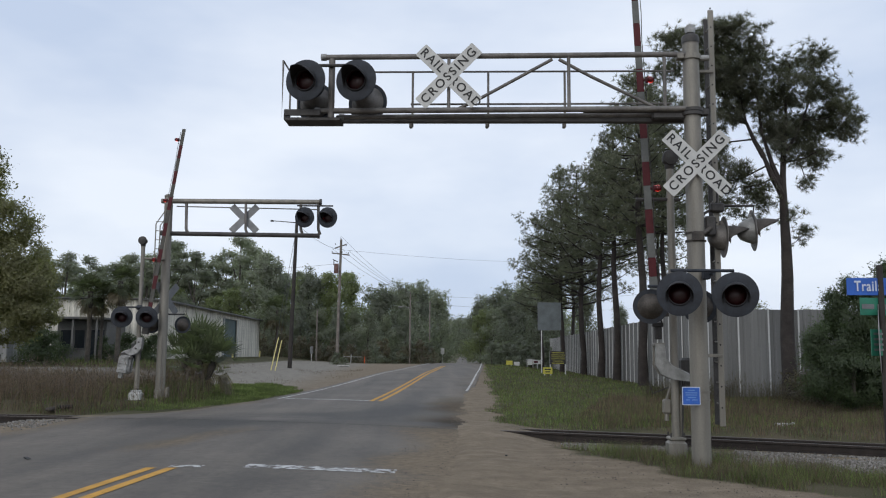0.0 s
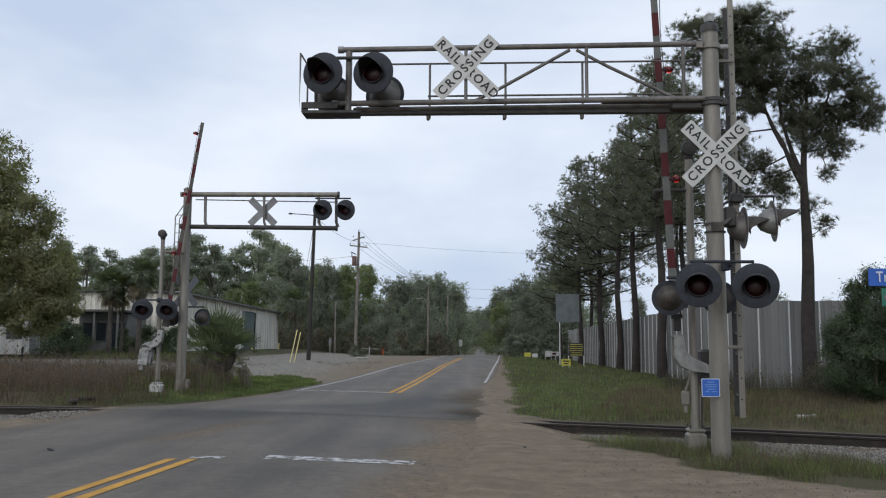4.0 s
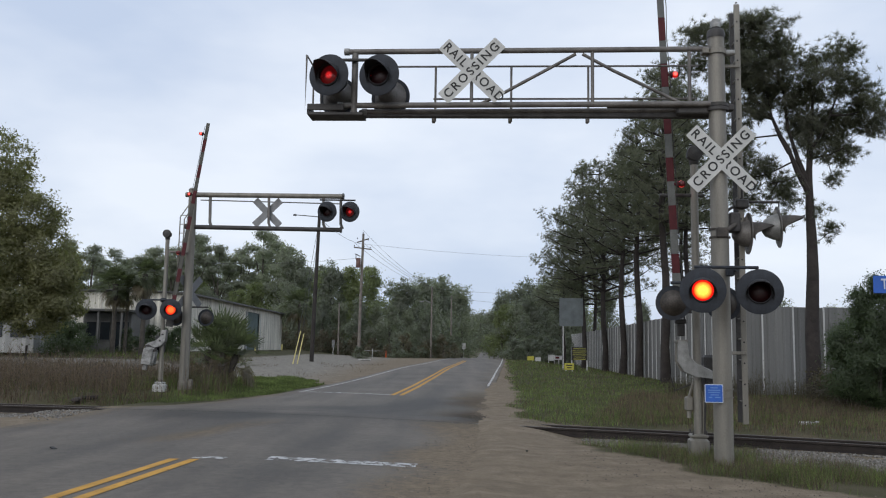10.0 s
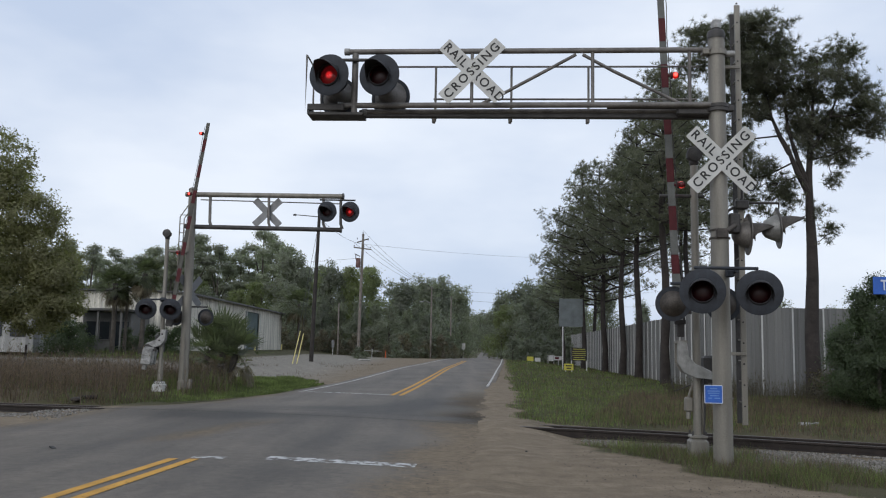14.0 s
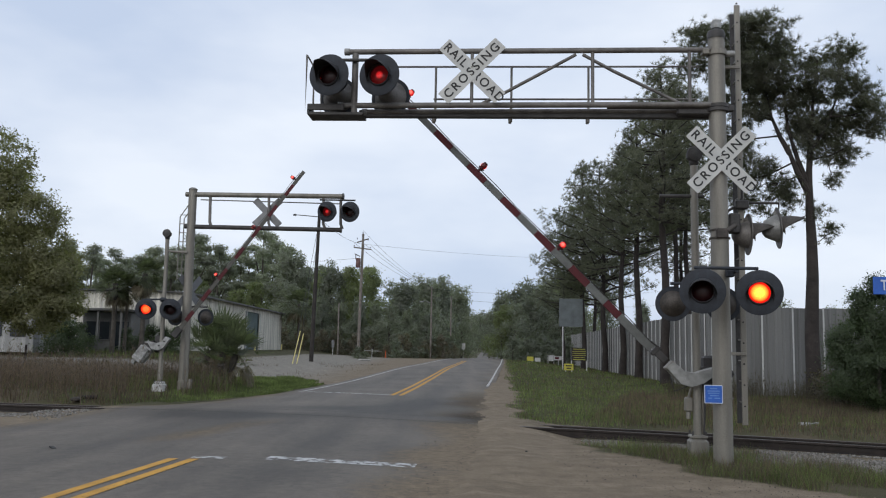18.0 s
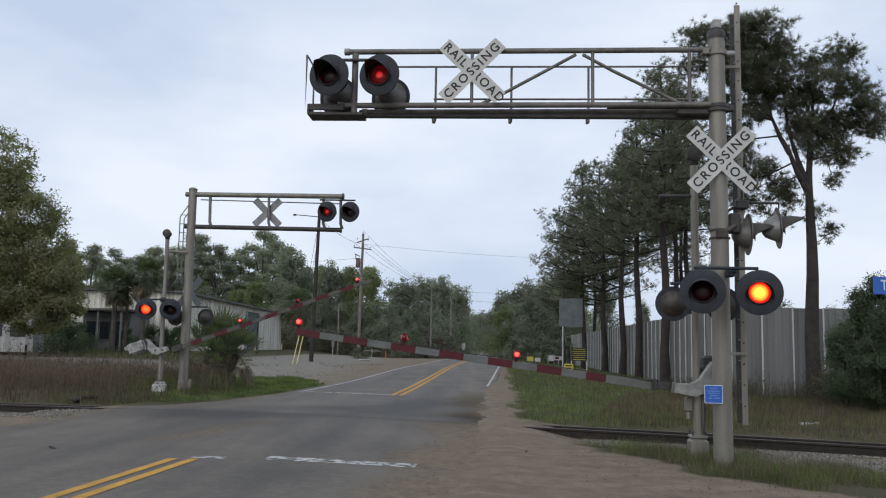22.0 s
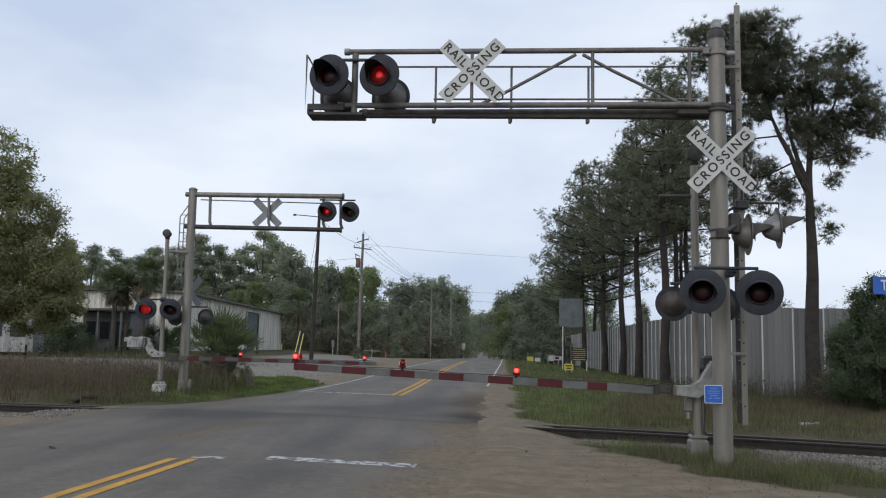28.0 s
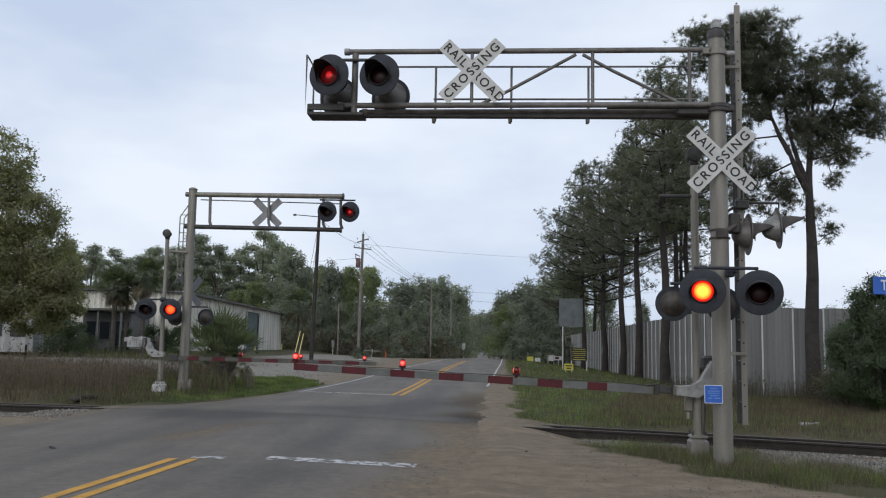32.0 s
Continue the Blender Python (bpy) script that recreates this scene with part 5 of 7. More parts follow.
def cottage():
    t = thing("white_shed", pose(-27.1, 52.0, 0.9), "low white outbuilding behind the weeds", "shed")
    part("wall", Geo().box((0, 0, 1.2), (7.0, 4.0, 2.4), ch=0.02), M_SIDING, t)
    part("roof", Geo().box((0, 0, 2.45), (7.4, 4.4, 0.14), ch=0.03), M_ROOF, t)
    for x in (1.2, 2.6):
        part("window", Geo().box((x, -2.02, 1.35), (0.9, 0.08, 0.9), ch=0.01), M_GLASS, t)


cottage()


def wood_pole(x, y, h, r, mat, label, z=None, lean=0.0):
    z = land_z(x, y) if z is None else z
    t = thing("utility_pole", pose(x, y, z), label, "utility pole", "utility poles")
    part("pole", Geo().path([(0, 0, -0.4), (lean * 0.5, 0, h * 0.5), (lean, 0, h)], [r, r * 0.86, r * 0.68], 12), mat, t, smooth=True)
    return t


def wire(pts, sag, r, n=14):
    g = Geo()
    a, b = Vector(pts[0]), Vector(pts[1])
    g.path([a.lerp(b, i / n) - Vector((0, 0, sag * 4 * (i / n) * (1 - i / n))) for i in range(n + 1)], r, 5)
    return tagged(part("overhead_wire", g, M_WIRE), "thin dark overhead wire between poles", "wire", "overhead wires")


dark = wood_pole(-9.6, 64.0, 11.4, 0.165, M_POLEDARK, "dark treated timber pole with a side arm", z=0.25, lean=0.25)
part("side_arm", Geo().path([(0.22, 0, 11.0), (-1.2, 0, 11.1), (-1.5, 0, 11.12)], [0.035, 0.03, 0.03], 8), M_DARK, dark)
part("arm_lamp", Geo().lathe([(0, -0.05), (0.12, -0.04), (0.15, 0.02), (0.08, 0.08), (0, 0.09)], 12, Matrix.Translation((-1.6, 0, 11.1))), M_DARK, dark)
guy = thing("guy_wire", pose(-9.88, 57.5, 0.2), "guy wires with pale yellow guards beside the pole", "guy wire")
part("wire", Geo().tube((0, 0, 0), (0.5, 6.4, 10.5), 0.014, seg=6), M_WIRE, guy)
part("guard", Geo().tube((0, 0, 0), (0.24, 1.45, 2.38), 0.036, seg=8), M_GUY, guy, "pale yellow guy guard")
part("guard", Geo().tube((0.27, 0.1, 0), (0.46, 1.5, 2.2), 0.034, seg=8), M_GUY, guy, "pale yellow guy guard")
part("wire", Geo().tube((0.27, 0.1, 0), (0.5, 6.4, 9.5), 0.012, seg=6), M_WIRE, guy)

up = wood_pole(-8.35, 87.0, 12.6, 0.17, M_POLEWOOD, "weathered timber utility pole with crossarms and a transformer", z=0.45, lean=0.18)
for z, wd, a in ((11.9, 1.5, 40), (11.1, 2.0, -20)):
    part("crossarm", Geo().box((0.15, 0, z), (wd, 0.10, 0.12), Matrix.Rotation(radians(a), 4, "Z") @ Matrix.Rotation(radians(8 if a < 0 else -20), 4, "Y"), ch=0.01), M_POLEWOOD, up)
for x, z in ((-0.4, 12.1), (0.7, 12.0), (-0.7, 11.35), (0.95, 11.2), (0.3, 11.3), (0.16, 12.7)):
    part("insulator", Geo().lathe([(0.02, -0.08), (0.05, -0.06), (0.03, 0), (0.055, 0.03), (0.03, 0.08), (0, 0.09)], 8, Matrix.Translation((x, -0.05, z))), M_DARK, up)
part("transformer", Geo().lathe([(0, -0.5), (0.22, -0.5), (0.24, -0.45), (0.24, 0.4), (0.18, 0.47), (0, 0.48)], 16, Matrix.Translation((-0.22, -0.3, 9.6))), M_TRANSFORMER, up, "rusty transformer can", smooth=True)
part("switch_bracket", Geo().box((-0.35, -0.1, 10.4), (0.6, 0.08, 0.08), Matrix.Rotation(radians(25), 4, "Y")).box((-0.5, -0.1, 10.2), (0.08, 0.08, 0.5)), M_DARK, up)
far_a = wood_pole(-1.25, 103.0, 8.9, 0.12, M_POLEWOOD, "slim timber utility pole at the wood's edge", z=0.0)
part("street_light", Geo().path([(0, 0, 6.9), (-0.7, 0, 7.2), (-1.1, 0, 7.15)], 0.05, 6).box((-1.2, 0, 7.1), (0.5, 0.25, 0.15), ch=0.03), M_ALU, far_a)
wood_pole(1.2, 112.0, 8.4, 0.11, M_POLEWOOD, "slim timber utility pole at the wood's edge", z=0.0)
wood_pole(-11.97, 100.0, 6.2, 0.11, M_POLEWOOD, "short weathered timber pole at the wood's edge", z=0.4)
for dx, dz in ((-0.7, 11.8), (0.3, 11.75), (0.95, 11.65), (0.16, 13.1)):
    wire([(-8.35 + dx, 87.0, dz + 0.3), (-1.25 + dx * 0.4, 103.0, min(dz, 9.2) - 0.5)], 0.5, 0.014)
wire([(-8.2, 87.0, 12.0), (-9.4, 64.0, 11.2)], 0.4, 0.014)
wire([(-8.2, 87.0, 10.6), (-32.0, 75.0, 9.4)], 0.8, 0.013)
wire([(-8.2, 87.0, 12.0), (40.0, 150.0, 18.6)], 1.0, 0.011)
wire([(-1.25, 103.0, 8.6), (40.0, 150.0, 12.4)], 0.8, 0.013)
wire([(-1.25, 103.0, 7.7), (40.0, 150.0, 9.9)], 0.8, 0.013)


def post_sign(name, x, y, label, category, posts, board, z_board, size, face, back=None, bars=None, group=""):
    z = land_z(x, y)
    t = thing(name, pose(x, y, z), label, category, group)
    for px in posts:
        part("post", Geo().box((px, 0.04, (z_board + size[1] / 2) / 2 - 0.15), (0.07, 0.05, z_board + size[1] / 2 + 0.3), ch=0.008), M_FENCEPOST, t)
    b = part("board", Geo().box((0, 0, z_board), (size[0], 0.03, size[1]), ch=0.006), face, t)
    if bars:
        for bx, bz, bw, bh, mat in bars:
            part("writing_bar", Geo().box((bx, -0.019, z_board + bz), (bw, 0.006, bh)), mat, b)
    return t


post_sign("billboard", 9.0, 60.0, "grey back of a square board on posts in the verge", "sign", (-0.55,), None, 3.95, (1.65, 1.95), material("dull_board_back", (0.10, 0.115, 0.12), 0.7, 0, 2, 0.2, 20, 0.05))
post_sign("notice_board", 9.1, 57.0, "black notice board with yellow writing in the grass", "sign", (-0.5, 0.5), None, 1.12, (1.05, 0.85), M_LETTER,
          bars=[(0, 0.32, 0.8, 0.032, M_YELLOWSIGN), (0, 0.18, 0.9, 0.028, M_YELLOWSIGN), (0, 0.05, 0.85, 0.028, M_YELLOWSIGN), (0, -0.08, 0.9, 0.028, M_YELLOWSIGN), (0, -0.22, 0.7, 0.028, M_YELLOWSIGN), (0, -0.36, 0.8, 0.04, M_YELLOWSIGN)])
post_sign("yard_sign", 8.2, 55.5, "small yellow yard sign standing in the grass", "sign", (-0.2, 0.2), None, 0.32, (0.6, 0.42), M_YELLOWSIGN, group="yard signs",
          bars=[(0, 0.08, 0.4, 0.08, M_LETTER), (0, -0.08, 0.3, 0.07, M_LETTER)])
post_sign("yard_sign", 9.6, 93.0, "small yellow yard sign standing in the grass", "sign", (-0.2, 0.2), None, 0.3, (0.7, 0.45), M_YELLOWSIGN, group="yard signs")
post_sign("yard_sign", 10.4, 93.0, "small pale yard sign standing in the grass", "sign", (-0.2, 0.2), None, 0.3, (0.6, 0.4), M_FENCEPOST, group="yard signs")
post_sign("yard_sign", 11.2, 88.0, "white and red yard sign standing in the grass", "sign", (-0.3, 0.3), None, 0.65, (0.45, 0.6), M_FENCEPOST, group="yard signs")
post_sign("yard_sign", 11.95, 88.0, "white yard sign with red writing in the grass", "sign", (0.0,), None, 0.75, (0.9, 0.42), M_FENCEPOST, group="yard signs", bars=[(-0.15, 0.0, 0.4, 0.2, M_RED)])
post_sign("road_sign", 3.3, 128.0, "white road sign pair on a post far along the road", "sign", (0.0,), None, 1.9, (0.55, 0.9), M_WHITE)
post_sign("marker", -12.4, 99.0, "white utility marker on a post by the wood", "marker", (0.0,), None, 1.25, (0.30, 0.85), M_SIGNBACK)

gatebar = thing("pipe_barrier", pose(-8.0, 100.0, 0.45), "low pipe barrier with a white and an orange post", "barrier")
part("post", Geo().tube((0, 0, -0.2), (0.05, 0, 0.95), 0.04, seg=8), M_FENCEPOST, gatebar, "white post")
part("post", Geo().path([(1.6, 0, -0.2), (1.6, 0, 0.4), (1.6, 0, 0.75)], [0.09, 0.06, 0.03], 8), M_ORANGE, gatebar, "orange post")
part("rail", Geo().tube((-0.9, 0, 0.72), (1.2, 0, 0.66), 0.022, seg=6), M_FENCEPOST, gatebar)
tagged(part("concrete_lump", Geo().box((-6.9, 78.0, 0.42), (1.1, 0.5, 0.16), ch=0.05), M_CONC), "low pale concrete lump on the gravel", "concrete block")
stake = thing("stake", pose(-19.2, 40.0, 0.15), "dark wooden stake among the weeds", "stake")
part("post", Geo().tube((0, 0, -0.1), (0.02, 0, 1.25), 0.06, 0.05, seg=8), M_POLEDARK, stake)


def street_sign(x, y):
    t = thing("street_sign", pose(x, y, 0.0, 0, 0, 0), "blue and green street name signs above an octagonal sign back", "street sign")
    part("post", Geo().box((0, 0, 1.2), (0.06, 0.05, 2.9), ch=0.008), M_POLEDARK, t, "dark steel post")
    b = part("name_plate", Geo().box((0.02, 0, 2.40), (0.80, 0.012, 0.20), Matrix.Rotation(radians(-4), 4, "Z"), ch=0.004), M_BLUE, t, "blue street name plate")
    lettering("Trails E", 0.165, pose(-0.09, -0.0, 2.40, 0, 0, -4) @ pose(0, -0.009, 0, 90, 0, 0) @ Matrix.Diagonal((0.74, 1, 1, 1)), M_BLUEINK, b)
    c = part("name_plate", Geo().box((0.0, 0.02, 2.17), (0.55, 0.012, 0.20), Matrix.Rotation(radians(12), 4, "Z"), ch=0.004), M_GREEN, t, "green street name plate")
    for bx, bw in ((-0.17, 0.16), (0.05, 0.2)):
        part("writing_bar", Geo().box((bx, 0.005 + bx * 0.2, 2.17), (bw, 0.004, 0.055), Matrix.Rotation(radians(12), 4, "Z")), M_SIGNBACK, c)
    octo = [(0.38 * math.cos(radians(22.5 + 45 * i)), 0.38 * math.sin(radians(22.5 + 45 * i)) + 1.78) for i in range(8)]
    part("octagon_plate", Geo().plate(octo, 0.03, 0.034, Matrix.Rotation(radians(60), 4, "Z")), M_SILVER, t, "bare back of an octagonal sign")
    d = part("small_plate", Geo().box((-0.06, -0.03, 1.76), (0.26, 0.01, 0.30), Matrix.Rotation(radians(20), 4, "Z"), ch=0.004), M_GREEN, t, "small green plate")
    for k in range(4):
        part("writing_bar", Geo().box((-0.06, -0.040, 1.86 - 0.06 * k), (0.18, 0.004, 0.025), Matrix.Rotation(radians(20), 4, "Z")), M_SIGNBACK, d)
    return t


street_sign(5.27, 9.7)
for sx, sy, sw in ((-5.62, 12.75, 0.10), (1.35, 13.6, 0.06)):
    scrap = part("scrap", Geo().box((0, 0, 0.012), (sw, sw * 0.6, 0.02), Matrix.Rotation(0.25, 4, "Y"), ch=0.004), M_LETTER, None, "", pose(sx, sy, road_top(sx, sy), 0, 0, sx * 70))
    tagged(scrap, "small dark scrap lying on the asphalt", "scrap", "road scraps")
pipe = thing("drain_pipe", pose(-9.5, 23.6, 0.06, 0, 0, 8), "dark pipe end lying beside the track", "pipe")
part("pipe", Geo().path([(-0.22, 0, 0.03), (0.2, 0, 0.05)], 0.055, 12), M_RUST, pipe, smooth=True)
part("apron", Geo().box((-0.28, -0.2, 0.0), (0.2, 0.5, 0.1), ch=0.03), M_TIE, pipe)
lit = thing("litter", pose(8.35, 19.9, 0.0), "crumpled white litter in the grass", "litter")
part("sheet", Geo().box((0, 0, 0.03), (0.34, 0.2, 0.05), Matrix.Rotation(0.2, 4, "X"), ch=0.02).box((0.2, 0.05, 0.04), (0.2, 0.14, 0.04), Matrix.Rotation(-0.3, 4, "Y"), ch=0.015), M_FENCEPOST, lit)


# ---- plants ----
M_BARK = material("brown_pine_bark", (0.033, 0.027, 0.024), 0.95, 0, 3, 0.35, 22, 0.6, depth=0.03)
M_BARKGREY = material("grey_bark", (0.075, 0.066, 0.055), 0.95, 0, 3, 0.35, 22, 0.5, depth=0.03)
M_NEEDLE = leaf_material("pine_needles", (0.120, 0.122, 0.094))
# distance haze is mixed into the next two leaf colours, paled and greyed
M_LEAF = leaf_material("haze_paled_green_leaves", (0.208, 0.222, 0.176))
M_LEAFDARK = leaf_material("haze_paled_dark_leaves", (0.155, 0.168, 0.135))
M_LEAFLIGHT = leaf_material("light_spring_leaves", (0.175, 0.200, 0.095))
M_CEDAR = leaf_material("dark_cedar_sprays", (0.070, 0.094, 0.048))
M_OLIVE = leaf_material("olive_leaves", (0.175, 0.172, 0.085))
M_PALM = leaf_material("palm_fronds", (0.095, 0.108, 0.066))
M_PALMDEAD = leaf_material("dead_palm_fronds", (0.14, 0.115, 0.078))
M_GRASS = leaf_material("green_grass_blades", (0.112, 0.140, 0.050), vary=0.42, island=0.45)
M_WEED = leaf_material("dry_brown_weeds", (0.112, 0.079, 0.063), island=0.55)
M_MAUVE = leaf_material("mauve_dry_stalks", (0.150, 0.112, 0.105), island=0.4)
M_BRUSH = leaf_material("grey_brown_brush", (0.135, 0.115, 0.085))
M_SCRUB = leaf_material("brown_scrub_twigs", (0.088, 0.074, 0.054))
M_PEBBLE = material("brown_pebble_stone", (0.13, 0.108, 0.085), 0.9, 0, 6, 0.25, 60, 0.2, island=0.5)
M_STONE = material("pale_ballast_stone", (0.180, 0.168, 0.150), 0.9, 0, 6, 0.25, 60, 0.2, island=0.4)


def tri_mesh(name, verts, mat, outward=None):
    """Many loose triangles: verts is an array of n x 3 x 3; outward, n x 3, softens their normals to the crown's own round form."""
    if outward is not None:
        face = np.cross(verts[:, 1] - verts[:, 0], verts[:, 2] - verts[:, 0])
        face /= np.linalg.norm(face, axis=1)[:, None] + 1e-12
        turn = np.einsum("ij,ij->i", face, outward) < 0
        verts = verts.copy()
        verts[turn] = verts[turn][:, ::-1]
        face[turn] *= -1
        soft = face * 0.45 + outward * 0.75
        soft /= np.linalg.norm(soft, axis=1)[:, None] + 1e-12
    v = verts.reshape(-1, 3)
    me = bpy.data.meshes.new(name)
    n = len(v) // 3
    me.vertices.add(len(v))
    me.vertices.foreach_set("co", v.astype(np.float32).ravel())
    me.loops.add(len(v))
    me.loops.foreach_set("vertex_index", np.arange(len(v), dtype=np.int32))
    me.polygons.add(n)
    me.polygons.foreach_set("loop_start", np.arange(0, 3 * n, 3, dtype=np.int32))
    me.polygons.foreach_set("loop_total", np.full(n, 3, dtype=np.int32))
    me.materials.append(mat)
    me.update()
    if outward is not None:
        me.normals_split_custom_set_from_vertices(np.repeat(soft, 3, axis=0).tolist())
    return me


def unit(rs, n, up=0.0):
    d = rs.normal(size=(n, 3))
    d[:, 2] += up
    return d / np.linalg.norm(d, axis=1)[:, None]


def needles(rs, centres, per, length, width, out):
    """Tufts of needles: thin blades that burst from each centre."""
    n = len(centres) * per
    c = np.repeat(centres, per, axis=0)
    d = unit(rs, n) + np.repeat(out, per, axis=0) * 0.75
    d /= np.linalg.norm(d, axis=1)[:, None] + 1e-9
    side = np.cross(d, unit(rs, n))
    side /= np.linalg.norm(side, axis=1)[:, None] + 1e-9
    ln = length * rs.uniform(0.6, 1.2, (n, 1))
    start = c + d * ln * 0.08
    return np.stack([start - side * width / 2, start + side * width / 2, c + d * ln], axis=1)


def leaves(rs, centres, size, out, single=False, loose=0.75):
    """One four-cornered leaf or spray, as two triangles, at each centre; it turns its face roughly outward."""
    n = len(centres)
    face = out + unit(rs, n) * loose
    face /= np.linalg.norm(face, axis=1)[:, None] + 1e-9
    u = np.cross(face, unit(rs, n))
    u /= np.linalg.norm(u, axis=1)[:, None] + 1e-9
    w = np.cross(face, u)
    s = size * rs.uniform(0.55, 1.25, (n, 1))
    a, b, c, d = centres - u * s * 0.6, centres + w * s * 0.32, centres + u * s * 0.6, centres - w * s * 0.32
    if single:
        return np.stack([a, b * 1.0 + w * s * 0.2, c], axis=1)
    return np.concatenate([np.stack([a, b, c], axis=1), np.stack([a, c, d], axis=1)])


def shell(rs, n, centre, radii, inner=0.35):
    d = unit(rs, n)
    r = rs.uniform(inner ** 3, 1, (n, 1)) ** (1 / 3)
    return np.array(centre) + d * r * np.array(radii)


def pine_crown(rs, lobes, per_tuft=17, length=0.25, width=0.022):
    """lobes: (centre, radii, tufts)."""
    tufts, out = [], []
    for c, r, n in lobes:
        sub = shell(rs, max(4, n // 6), c, r, 0.3)
        for s in sub:
            k = int(rs.integers(7, 20))
            o = (s - np.array(c)) / np.array(r) + np.array([0, 0, 0.35])
            out.append(np.repeat(o[None, :] / (np.linalg.norm(o) + 1e-6), k, axis=0))
            tufts.append(s + rs.normal(size=(k, 3)) * np.array([0.22, 0.22, 0.14]) * (0.6 + 0.6 * rs.random()))
    return needles(rs, np.concatenate(tufts), per_tuft, length, width, np.concatenate(out)), np.repeat(np.concatenate(out), per_tuft, axis=0)


def pine(x, y, h, r, seed, lobes, limbs, label, lean=(0, 0), z=None, spikes=(17, 0.25, 0.022)):
    rs = np.random.default_rng(seed)
    z = land_z(x, y) if z is None else z
    t = thing("pine_tree", pose(x, y, z), label, "tree", "pine trees")
    n = 9
    pts = [(lean[0] * (i / n) ** 1.5 + 0.04 * math.sin(seed + i * 1.3) * (i > 0), lean[1] * (i / n), h * i / n - 0.3 * (i == 0)) for i in range(n + 1)]
    g = Geo().path(pts, [r * (1.15 if i == 0 else 1 - 0.8 * (i / n) ** 1.6) for i in range(n + 1)], 12)
    part("trunk", g, M_BARK, t, "straight brown pine trunk", smooth=True)
    for a, b, lr in limbs:
        a, b = Vector(a), Vector(b)
        m = a.lerp(b, 0.55) + Vector((0, 0, -0.07 * (b - a).length))
        part("limb", Geo().path([a, m, b], [lr, lr * 0.8, lr * 0.5], 8), M_BARK, t, smooth=True)
    shape, out = pine_crown(rs, lobes, *spikes)
    crown = new("crown", tri_mesh("crown", shape, M_NEEDLE, out))
    crown.parent = t
    tagged(crown, "dark green tufted needles with gaps of sky")
    return t


def bough_crown(rs, clusters, tufts, per_tuft, length, width):
    """Tufts set along boughs; clusters: (centre, outward direction)."""
    c = np.repeat(np.array([q for q, _ in clusters]), tufts, axis=0)
    out = np.repeat(np.array([d for _, d in clusters]), tufts, axis=0) + np.array([0, 0, 0.45])
    out /= np.linalg.norm(out, axis=1)[:, None] + 1e-6
    c = c + rs.normal(size=c.shape) * np.array([0.23, 0.23, 0.17])
    return needles(rs, c, per_tuft, length, width, out), np.repeat(out, per_tuft, axis=0)


def tall_pine(x, y, h, r, seed, base, spread, share, skew=0.0):
    """A forest pine: boughs that leave the bare trunk from the height base up to the top."""
    rs, rn = random.Random(seed), np.random.default_rng(seed)
    z = land_z(x, y)
    t = thing("pine_tree", pose(x, y, z), "tall slender pine with dark boughs beside the fence", "tree", "pine trees")
    n = 9
    bend = [(skew * 0.6 * (i / n) ** 1.5 + 0.10 * math.sin(seed + i * 1.3) * (i > 0), 0.0, h * i / n - 0.3 * (i == 0)) for i in range(n + 1)]
    part("trunk", Geo().path(bend, [r * 0.8 * (1.25 if i == 0 else 1 - 0.85 * (i / n) ** 1.3) for i in range(n + 1)], 12), M_BARK, t, "straight brown pine trunk", smooth=True)
    clusters = []
    levels = int((h - base) / 0.72)
    for i in range(levels):
        f = (i + 0.4) / levels
        zc = base + (h - base) * f
        reach = spread * (0.62 + 0.55 * math.sin(min(1.0, f * 1.1 + 0.2) * 3.0)) * (1 - 0.5 * f ** 3.2)
        for k in range(max(2, round((3 + 2 * (0.1 < f < 0.8)) * share))):
            a = i * 2.4 + k * 1.35 + rs.uniform(-0.4, 0.4)
            rr = reach * rs.uniform(0.55, 1.12)
            p0 = Vector((skew * 0.6 * f ** 1.5, 0, zc - 0.25))
            p1 = Vector((rr * math.cos(a) + skew * f, rr * math.sin(a), zc + rr * rs.uniform(-0.1, 0.5)))
            mid = p0.lerp(p1, 0.55) + Vector((0, 0, -0.07 * rr))
            part("limb", Geo().path([p0, mid, p1], [0.03 + 0.012 * rr, 0.022 + 0.006 * rr, 0.012], 6), M_BARK, t, smooth=True)
            steps = 3 + round(rr * 1.5)
            for q in range(steps):
                s = 0.34 + 0.66 * (q + rs.random() * 0.5) / steps
                c = p0.lerp(p1, s) + Vector((rs.gauss(0, 0.13 * rr), rs.gauss(0, 0.13 * rr), rs.gauss(0.05, 0.22)))
                clusters.append((tuple(c), (math.cos(a) * 0.7, math.sin(a) * 0.7, 0.3)))
    for q in range(5):
        clusters.append(((skew + rs.gauss(0, 0.15), rs.gauss(0, 0.15), h - 0.3 + 0.15 * q), (0, 0, 1)))
    shape, out = bough_crown(rn, clusters, 9, 16, 0.24, 0.025)
    crown = new("crown", tri_mesh("crown", shape, M_NEEDLE, out))
    crown.parent = t
    tagged(crown, "dark green tufted needles with gaps of sky")
    return t


tall_pine(11.25, 43.4, 16.2, 0.30, 11, 7.4, 2.3, 1.0, -0.1)
tall_pine(11.85, 52.0, 15.8, 0.28, 12, 7.4, 2.6, 1.0, 0.1)
tall_pine(12.15, 58.0, 15.3, 0.28, 13, 7.3, 3.0, 1.0, 0.2)
tall_pine(12.7, 67.0, 16.2, 0.29, 14, 5.4, 4.3, 1.1, -0.7)
tall_pine(14.3, 80.0, 13.6, 0.24, 15, 5.0, 3.4, 0.8, -0.6)
tall_pine(12.9, 47.5, 17.0, 0.22, 16, 8.4, 2.7, 0.9, 0.0)
